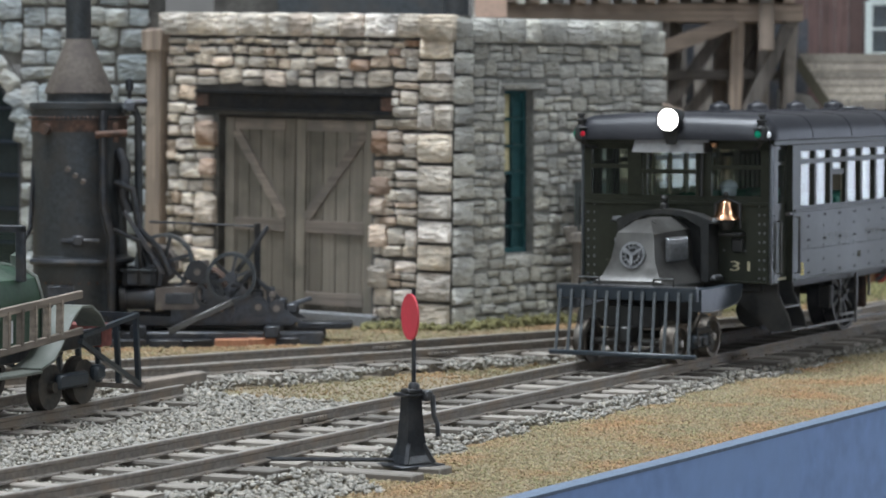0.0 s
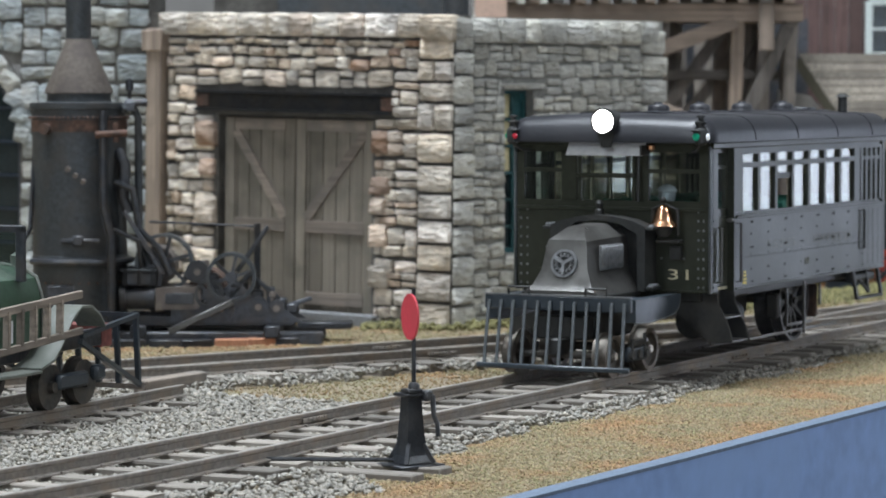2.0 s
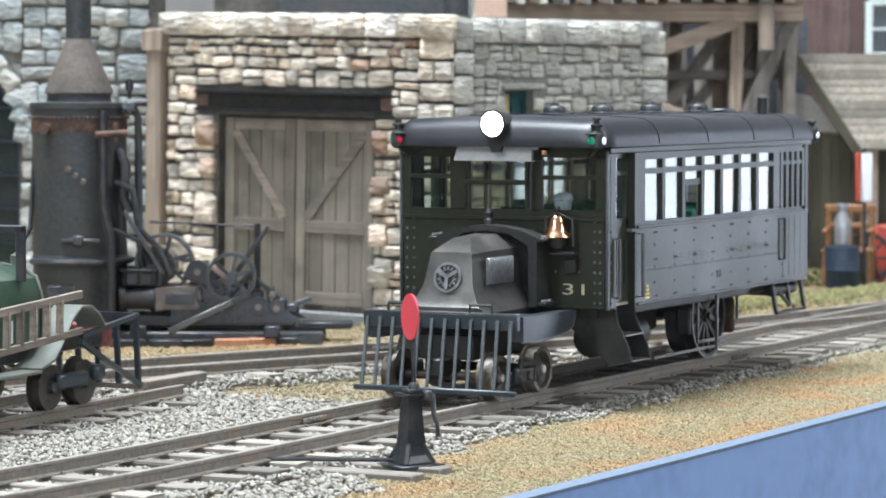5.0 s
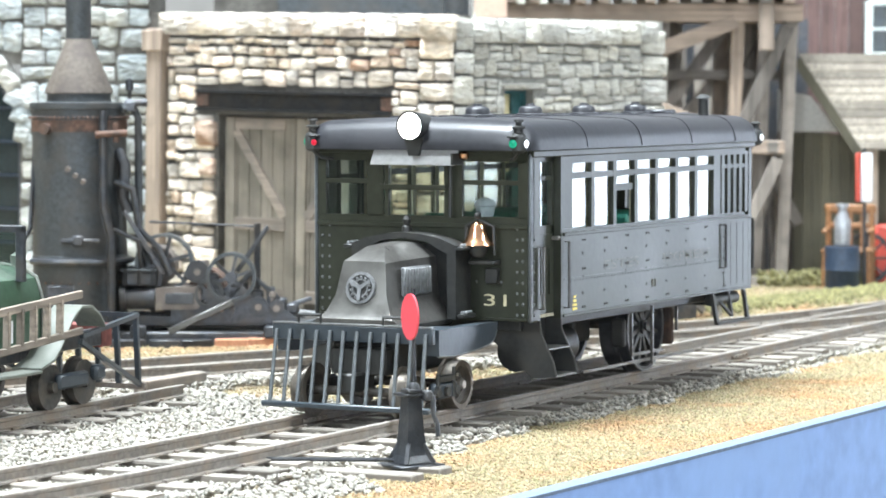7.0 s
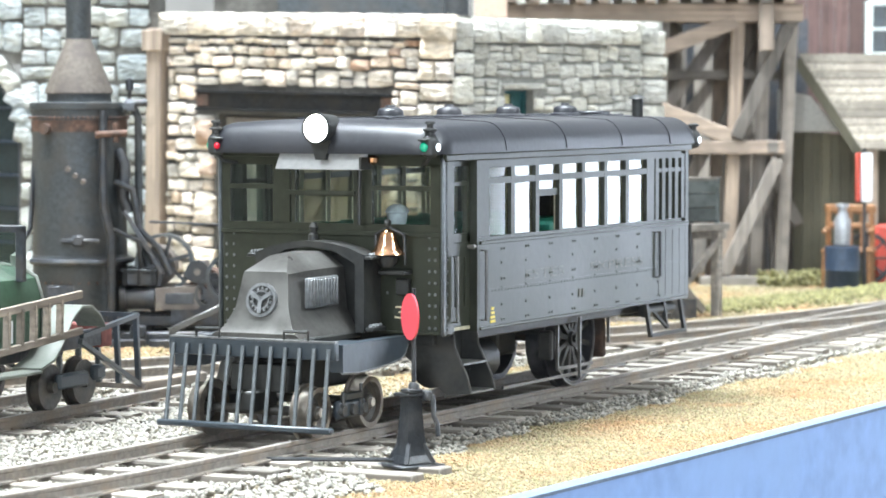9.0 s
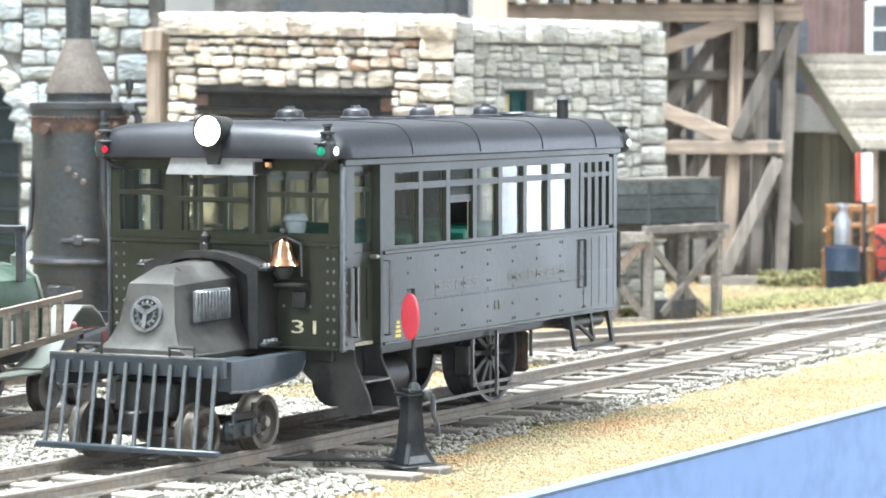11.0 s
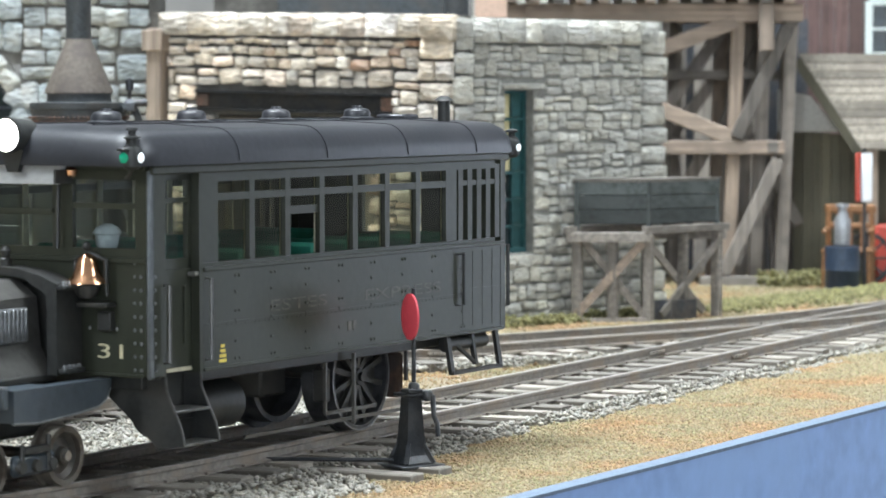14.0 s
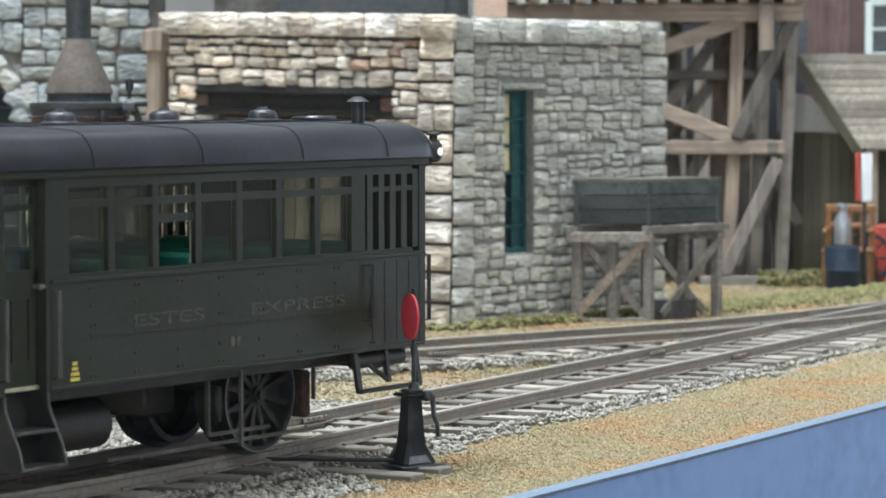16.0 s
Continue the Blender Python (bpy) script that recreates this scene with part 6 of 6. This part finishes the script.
        part("pilot_stay", bar(B(), (11.5, sy * 14, 12.0), (tip + 1.4, sy * 11.8, 0.9), 0.9, 0.9), M_SLATE, tr, "blue-grey pilot stay")
    for k in range(6):
        y0 = -11.4 + 4.56 * k
        part("pilot_bar", bar(B(), (tip, y0, 15.0), (tip + 1.0, y0, 0.8), 0.9, 1.0), M_SLATE, tr, "slim upright pilot bar")
    part("pilot_foot", bar(B(), (tip + 1.2, -12.4, 0.8), (tip + 1.2, 12.4, 0.8), 1.4, 1.0), M_CONE, tr)
    part("pilot_cross", bar(B(), (tip, -12, 15.3), (tip, 12, 15.3), 0.9, 0.9), M_SLATE, tr)
    part("headlamp", lathe(B(), (3, -5.5, 25.5), [(0.6, 0), (0.5, 1.4), (1.4, 1.6), (1.5, 3.4), (0.6, 4.0)], 12), M_FENDER, tr)
    part("data_plate", box(B(), (-7.4, -9.75, 15.0), (2.8, 0.2, 4.2)), M_WHITEPAINT, tr, "small white plate", smooth=False)
    return tr


build_truck()
stop = part("timber", box(B(), (0, 0, 0), (24, 3.6, 3.8), None, 0.3), M_WOOD, None, smooth=False)
stop.matrix_world = mm_pose(543.5, 351.5, GROUND + 2.2, 0, 0, 0.5)
tagged(stop, "weathered brown timber lying between the sidings", "timber")


# ---------------------------------------------------------------- coal bin on trestle legs
def build_bin():
    bn = thing("storage_bin", (771.9, 340.4, GROUND), 0, "dark grey-green plank bin on braced timber legs", "bin")
    a, b = 20.0, 27.5
    ex, ey = Vector((-0.47, 0.88, 0)), Vector((0.93, -0.36, 0))
    def at(u, v, z):
        return ex * u + ey * v + Vector((0, 0, z))
    for k in range(3):
        z0 = 29.6 + 4.1 * k
        for p, q in ((at(0, 0, z0), at(a, 0, z0)), (at(0, 0, z0), at(0, b, z0)), (at(a, 0, z0), at(a, b, z0)), (at(0, b, z0), at(a, b, z0))):
            part("plank", bar(B(), p, q, 0.9, 3.9, 0.12), M_TANK, bn, "dark plank", smooth=False)
    for u, v in ((0, 0), (a, 0), (0, b), (a, b)):
        part("corner_board", bar(B(), at(u, v, 26.0), at(u, v, 39.6), 1.3, 1.3), M_TANK, bn, smooth=False)
    part("lid", prism(B(), [tuple(at(u, v, 0))[:2] for u, v in ((-0.8, -0.8), (a + 0.8, -0.8), (a + 0.8, b + 0.8), (-0.8, b + 0.8))], 2, 39.4, 40.3), M_TIMBER, bn, "greyed flat lid", smooth=False)
    for v in (-1.5, b + 1):
        part("sill_beam", bar(B(), at(-2, v, 24.0), at(a + 2, v, 24.0), 2.6, 2.8, 0.2), M_TIMBER, bn, smooth=False)
    for u in (-1.0, a + 1):
        part("sill_beam", bar(B(), at(u, -3, 26.0), at(u, b + 3, 26.0), 2.4, 2.2, 0.2), M_TIMBER, bn, smooth=False)
    for u, v in ((0, 0), (a / 2, 0), (a, 0), (0, b / 2), (0, b), (a, b), (a, b / 2)):
        part("leg", bar(B(), at(u, v, -0.5), at(u, v, 24.6), 2.6, 2.6, 0.2), M_TIMBER, bn, "grey square leg", smooth=False)
    part("brace", bar(B(), at(a, -1.6, 1.5), at(0.5, -1.6, 22.5), 0.9, 2.4, 0.1), M_TIMBERB, bn, "brown diagonal brace", smooth=False)
    part("brace", bar(B(), at(2, 1.6, 1.5), at(a - 1, 1.6, 22.5), 0.9, 2.2, 0.1), M_TIMBER, bn, smooth=False)
    part("brace", bar(B(), at(-1.6, 3, 2.0), at(-1.6, b - 1, 22.5), 0.9, 2.2, 0.1), M_TIMBER, bn, smooth=False)
    part("brace", bar(B(), at(1.6, b - 3, 2.0), at(1.6, 2, 22.5), 0.9, 2.2, 0.1), M_TIMBER, bn, smooth=False)
    part("foot_beam", bar(B(), at(-1, -1, 0.4), at(a, -1, 0.4), 2.2, 2.0), M_TIMBER, bn, smooth=False)
    part("chute", prism(B(), [tuple(at(u, v, 0))[:2] for u, v in ((-2.4, 6), (4, 6), (4, 16), (-2.4, 16))], 2, 0, 6), M_IRON, bn, "black box under the bin", smooth=False)
    return bn


build_bin()


# ---------------------------------------------------------------- tall timber trestle
def build_trestle():
    ts = thing("timber_trestle", (926.4, 386, GROUND), -62.3, "tall grey-brown timber trestle tower with deck", "trestle")
    # local x runs across the view, y away from it
    def beam(name, p, q, w, h, material=M_TIMBER, label=""):
        if abs(q[2] - p[2]) > 15:
            material = M_TIMBERBV if material is M_TIMBERB else M_TIMBERV
        return part(name, bar(B(), p, q, w, h, 0.25), material, ts, label, smooth=False)
    for x0, y0, mt in ((6.6, 0, M_TIMBERB), (15.9, 4, M_TIMBER), (24.4, 3, M_TIMBER), (-14, 26, M_TIMBER), (4, 30, M_TIMBERB), (-24, 14, M_TIMBER), (-18, 4, M_TIMBER), (25, 16, M_TIMBER), (14, 34, M_TIMBER)):
        beam("post", (x0 - 1.0, y0, 0), (x0 + 2.4, y0, 90), 4.2, 4.2, mt, "square upright post")
    for z0 in (46.0,):
        beam("girt", (-26, -2, z0), (24, -2, z0), 3.6, 4.4, M_TIMBERB)
        beam("girt", (20, -4, z0), (22, 34, z0), 3.6, 4.0)
        beam("girt", (-24, 30, z0), (22, 30, z0), 3.6, 4.0)
    beam("brace", (-22, -2.4, 60.6), (7, -2.4, 49.0), 2.6, 5.0, M_TIMBERB)
    beam("brace", (-24, -2.4, 75.8), (8, -2.4, 87.6), 2.6, 5.0, M_TIMBERB)
    beam("brace", (8, -3, 49), (25, -3, 86), 2.6, 4.2)
    beam("brace", (4, -3, 4), (22, -3, 42), 2.6, 4.2)
    beam("brace", (4, 22, 48), (22, 24, 88), 2.6, 4.2)
    beam("brace", (-22, 26, 4), (0, 26, 44), 2.6, 4.2)
    beam("brace", (22, 8, 4), (22, 28, 44), 2.6, 4.2)
    beam("brace", (-20, 24, 50), (8, 24, 88), 2.6, 4.2)
    for z0, y0 in ((90.5, 0), (90.5, 28)):
        beam("cap_beam", (-78, y0, z0), (30, y0, z0), 6, 6, M_TIMBERB, "heavy cap beam")
    for k in range(14):
        beam("joist", (-74 + 7.6 * k, -8, 95.5), (-74 + 7.6 * k, 40, 95.5), 3.6, 4.0, M_TIMBERB if k % 3 else M_TIMBER)
    part("deck", box(B(), (-24, 16, 99), (112, 50, 2.4)), M_TIMBERB, ts, "plank deck", smooth=False)
    part("hanging_board", box(B(), (17.5, -6, 88), (5, 1.6, 20), None, 0.2), M_WOODW, ts, "pale hanging board", smooth=False)
    for x0, y0 in ((6.6, 0), (24.4, 3), (15.9, 4)):
        part("footing", box(B(), (x0, y0, 0.5), (9, 9, 5), None, 1.0), M_STONE_GREY, ts, "rough stone footing")
    for x0, y0 in ((-10, 40), (10, 44), (20, 40), (28, 30)):
        beam("post", (x0, y0, 0), (x0 + 1.5, y0, 90), 4.0, 4.0, M_TIMBER, "square upright post")
    beam("brace", (-10, 36, 50), (18, 36, 86), 2.6, 4.2)
    beam("brace", (14, 8, 50), (30, 8, 20), 2.4, 3.8)
    beam("brace", (10, 16, 6), (26, 16, 42), 2.4, 3.8)
    beam("girt", (-24, 20, 70), (28, 20, 70), 3.0, 3.4)
    beam("sill_beam", (-4, -3, 1.6), (30, -3, 1.6), 4.0, 3.4)
    return ts


build_trestle()
cl = thing("stacked_lumber", (985, 420, GROUND), -62.3, "dim brown stacked lumber behind the trestle", "lumber")
for k in range(7):
    part("board", box(B(), (-30 + 9 * k, 4 * (k % 2), 40), (6.5, 3, 84), None, 0.2), M_TIMBERV if k % 2 else M_WOODV, cl, smooth=False)
part("blue_scrap", box(B(), (-17, -3, 70), (5, 2, 6), None, 0.4), M_FASCIA, cl, "small blue scrap")
part("blue_scrap", box(B(), (-12, -3, 30), (7, 2, 9), None, 0.4), M_BLUEDRUM, cl, "dark blue scrap")
# Black sheet added for the shade between the timbers.
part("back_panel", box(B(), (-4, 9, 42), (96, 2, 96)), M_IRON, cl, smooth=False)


# ---------------------------------------------------------------- olive shed and dark maroon building
def build_shed():
    sh = thing("shed", (947, 364.5, GROUND), -62.3, "olive board shed with bleached shingle roof", "shed")
    # local x across the view, y away
    for k in range(9):
        part("board", box(B(), (1.0 + 3.2 * k, 0, 24), (3.05, 1.2, 56 - 0.9 * k), None, 0.12), M_OLIVE, sh, smooth=False)
    part("corner_board", box(B(), (25.5, -1.2, 22), (4.6, 1.2, 46), None, 0.2), M_WOODW, sh, "pale corner board", smooth=False)
    part("side_wall", box(B(), (44, 2, 24), (34, 1.2, 50)), M_OLIVE, sh, smooth=False)
    part("gable_panel", prism(B(), [(-6, 51), (15, 51), (5, 63), (-6, 65)], 1, -2.2, -1.4), M_GABLE, sh, "pale grey gable panel", smooth=False)
    # roof slope falls towards the right, rows of shingles
    e0, e1 = Vector((0.5, -5, 77.0)), Vector((20.4, -9, 46.0))
    run = e1 - e0
    far = Vector((36, 12, 0))
    n = 12
    for k in range(n):
        a = e0 + run * (k / n)
        b = e0 + run * ((k + 1.25) / n)
        lift = Vector((0.3, 0, 0.5))
        bm = B()
        vs = [bm.verts.new(v) for v in (a, b + lift, b + lift + far, a + far, a - Vector((0, 0, 0.7)), b + lift - Vector((0, 0, 0.9)), b + lift + far - Vector((0, 0, 0.9)), a + far - Vector((0, 0, 0.7)))]
        for q in ((0, 1, 2, 3), (7, 6, 5, 4), (0, 4, 5, 1), (1, 5, 6, 2), (2, 6, 7, 3), (3, 7, 4, 0)):
            bm.faces.new([vs[i] for i in q])
        part("shingle_course", bm, M_SHINGLE, sh, "bleached shingle course", smooth=False)
    part("barge_board", bar(B(), e0 + Vector((-0.5, -0.8, -2.2)), e1 + Vector((0, -0.8, -2.4)), 1.4, 3.0), M_OLIVE, sh, smooth=False)
    return sh


build_shed()
mb = thing("maroon_building", (1035, 398, GROUND), -62.3, "dark maroon board building with a small white window", "building")
for k in range(16):
    part("board", box(B(), (-14 + 5.1 * k, 0, 70), (4.8, 1.4, 150), None, 0.15), M_MAROON, mb, smooth=False)
wn = part("window", box(B(), (34, -1.4, 83), (16, 1.0, 27)), M_DARKPANE, mb, "dark glass", smooth=False)
for x0 in (26.2, 34, 41.8):
    part("window_frame", box(B(), (x0, -2.4, 83), (2.6 if x0 != 34 else 1.2, 1.4, 28)), M_PALEFRAME, wn, "pale window frame", smooth=False)
for z0 in (69.2, 78, 87, 96.8):
    part("glazing_bar", box(B(), (34, -2.4, z0), (15, 1.2, 2.4 if z0 in (69.2, 96.8) else 1.0)), M_PALEFRAME, wn, smooth=False)

# ---------------------------------------------------------------- small things by the shed
sg = thing("signal_post", (930.3, 333.8, GROUND), -62.3, "red and white banner signal on a dark post", "signal")
part("mast", cyl(B(), (0, 0, 0), (0, 0, 46), 0.6), M_IRON, sg)
part("white_blade", box(B(), (0.6, -0.8, 36.6), (3.6, 0.8, 16), None, 0.6), M_WHITEPAINT, sg, "white blade")
part("red_blade", box(B(), (-2.0, 0.2, 36.6), (1.8, 0.8, 16), None, 0.3), M_REDPAINT, sg, "red blade")
ch = thing("chair", (941.3, 343.1, GROUND), -75, "orange-stained wooden armchair beside the shed", "chair")
for x0 in (-7.5, 7.5):
    for y0 in (-6, 6):
        part("leg", cyl(B(), (x0, y0, 0), (x0 * 0.95, y0, 12 if y0 < 0 else 26.5), 0.9), M_CHAIR, ch)
    part("armrest", bar(B(), (x0, -7, 18.5), (x0, 6, 19), 1.6, 1.2, 0.3), M_CHAIR, ch)
part("seat", box(B(), (0, 0, 12), (17, 14, 1.6), None, 0.5), M_CHAIR, ch)
part("backrest", box(box(B(), (0, 6.2, 25.6), (17, 1.4, 3.0), None, 0.6), (0, 6.2, 20), (16, 1.2, 2.0), None, 0.4), M_CHAIR, ch)
for x0 in (-4, 0, 4):
    part("slat", box(B(), (x0, 6.2, 18.5), (1.4, 1.0, 13)), M_CHAIR, ch, smooth=False)
tagged(part("milk_can", lathe(B(), (921.7, 338.1, GROUND + 14.8), [(2.4, 0), (2.6, 1), (2.6, 8), (1.5, 10.6), (1.4, 12), (2.1, 12.4), (2.0, 13.4)], 16), M_GALV, None), "galvanised milk can standing on the drum", "milk can")
tagged(part("drum", lathe(B(), (921.7, 338.1, GROUND - 0.2), [(5.4, 0), (5.6, 0.5), (5.6, 6.6), (5.8, 7), (5.6, 7.4), (5.6, 13.8), (5.4, 14.7)], 20), M_BLUEDRUM, None), "dark blue steel drum beside the chair", "drum")
pp = thing("pump_engine", (959, 337.5, GROUND), -62.3, "red painted pump engine with black wheel frame", "pump")
part("body", box(B(), (3, 2, 10), (12, 8, 20), None, 1.0), M_REDPAINT, pp)
part("tank", cyl(B(), (7, 2, 20), (7, 2, 26), 4, 3.4, 16), M_REDPAINT, pp)
wl = part("wheel", ring(B(), (-6, -5, 9), 8.6, 7.2, 0.8, 1, 28), M_IRON, pp, "black spoked wheel")
for k in range(4):
    a = math.pi * k / 4
    part("spoke", bar(B(), (-6 - 7.6 * math.cos(a), -5, 9 - 7.6 * math.sin(a)), (-6 + 7.6 * math.cos(a), -5, 9 + 7.6 * math.sin(a)), 0.7, 0.8), M_IRON, wl, smooth=False)

# ---------------------------------------------------------------- what shows over the parapet
pk = thing("roof_stack", (770, 400, 66), 0, "dark round stack behind the parapet", "stack")
part("tube", cyl(B(), (0, 0, 0), (0, 0, 50), 3.6, 3.6, 18), M_IRONG, pk)
pb = part("peach_panel", box(B(), (0, 0, 0), (9.6, 1.2, 40), None, 0.2), M_PINK, None, smooth=False)
pb.matrix_world = mm_pose(800, 404, 86, 0, 0, -62.3)
tagged(pb, "pale peach board standing behind the parapet", "board")
for x, y, w, mtl in ((840, 520, 60, M_IRONG), (860, 470, 30, M_STONE_GREY), (830, 560, 26, M_MORTAR)):
    bb = part("dim_building", box(B(), (0, 0, 0), (w, 10, 130), None, 0.3), mtl, None, smooth=False)
    bb.matrix_world = mm_pose(x + 90, y, 60, 0, 0, -62.3)
    tagged(bb, "dim grey structure far behind the parapet", "building")


# ---------------------------------------------------------------- weeds along the walls
def weeds():
    r = np.random.RandomState(77)
    pts = []
    def strip(ax, ay, bx, by, wid, n, zs):
        t = r.uniform(0, 1, n)
        o = np.abs(r.normal(0, wid, n))
        nx, ny = (by - ay), -(bx - ax)
        ln = math.hypot(nx, ny)
        for k in range(n):
            pts.append((ax + (bx - ax) * t[k] + nx / ln * o[k], ay + (by - ay) * t[k] + ny / ln * o[k], GROUND + 0.4 + r.uniform(0, zs) * (0.4 + 0.6 * math.sin(t[k] * 40) ** 2)))
    strip(722, 374, 812, 349, 3.0, 2600, 2.2)
    strip(812, 345, 960, 330, 6.0, 3200, 1.1)
    strip(716, 400, 722, 374, 3.0, 500, 1.6)
    strip(930, 372, 960, 352, 8.0, 1100, 5.0)
    strip(850, 352, 1010, 318, 14.0, 4200, 0.6)
    return pts


grains("weeds", weeds(), 0.7, 2.0, M_WEED, "yellow-green weeds along the walls", "weeds", 19, 1.2)
gx2, gy2, gr2 = scatter(40000, 600, 1020, 310, 460, 23)
ok2 = (near_line(gx2, gy2, BACK) > 17)
grains("dirt", np.stack([gx2, gy2, np.full(len(gx2), GROUND + 0.35)], 1)[ok2], 0.6, 1.4, M_TURF, "loose tan dirt in the yard", "dirt", 29, 0.6)


# ---------------------------------------------------------------- what moves
def shift(t):
    lag = np.interp(t, (0, 1, 2, 3, 4, 6.5, 7, 8, 9, 11.5, 12.5, 13.5, 15, 16), (1.6, 1.5, 1.1, 0.9, 0.4, 0.0, 0.1, 0.4, -0.6, -2.5, -2.7, -2.5, -2.9, -1.8))
    return 17.43 * (9 - t) - (0.04 * (t - 9) ** 2 if t > 9 else 0.0) + float(lag)


def motions():
    rows = []
    for k in range(33):
        t = k * 0.5
        xr = 537.5 + shift(t)
        yr, yf = main_y(xr), main_y(xr - 75.0)
        rows.append((t, mm_pose(xr, yr, 0, 0, 0, math.degrees(math.atan2(yr - yf, 75.0)))))
    walk(railbus, rows)
    for axle, x0, r in railbus_wheels:
        rows = []
        for k in range(65):
            t = k * 0.25
            turn = math.degrees((shift(0) - shift(t)) / r)
            rows.append((t, mm_pose(x0, 0, RAILTOP + LIFT + r, 0, -turn, 0)))
        walk(axle, rows)


motions()
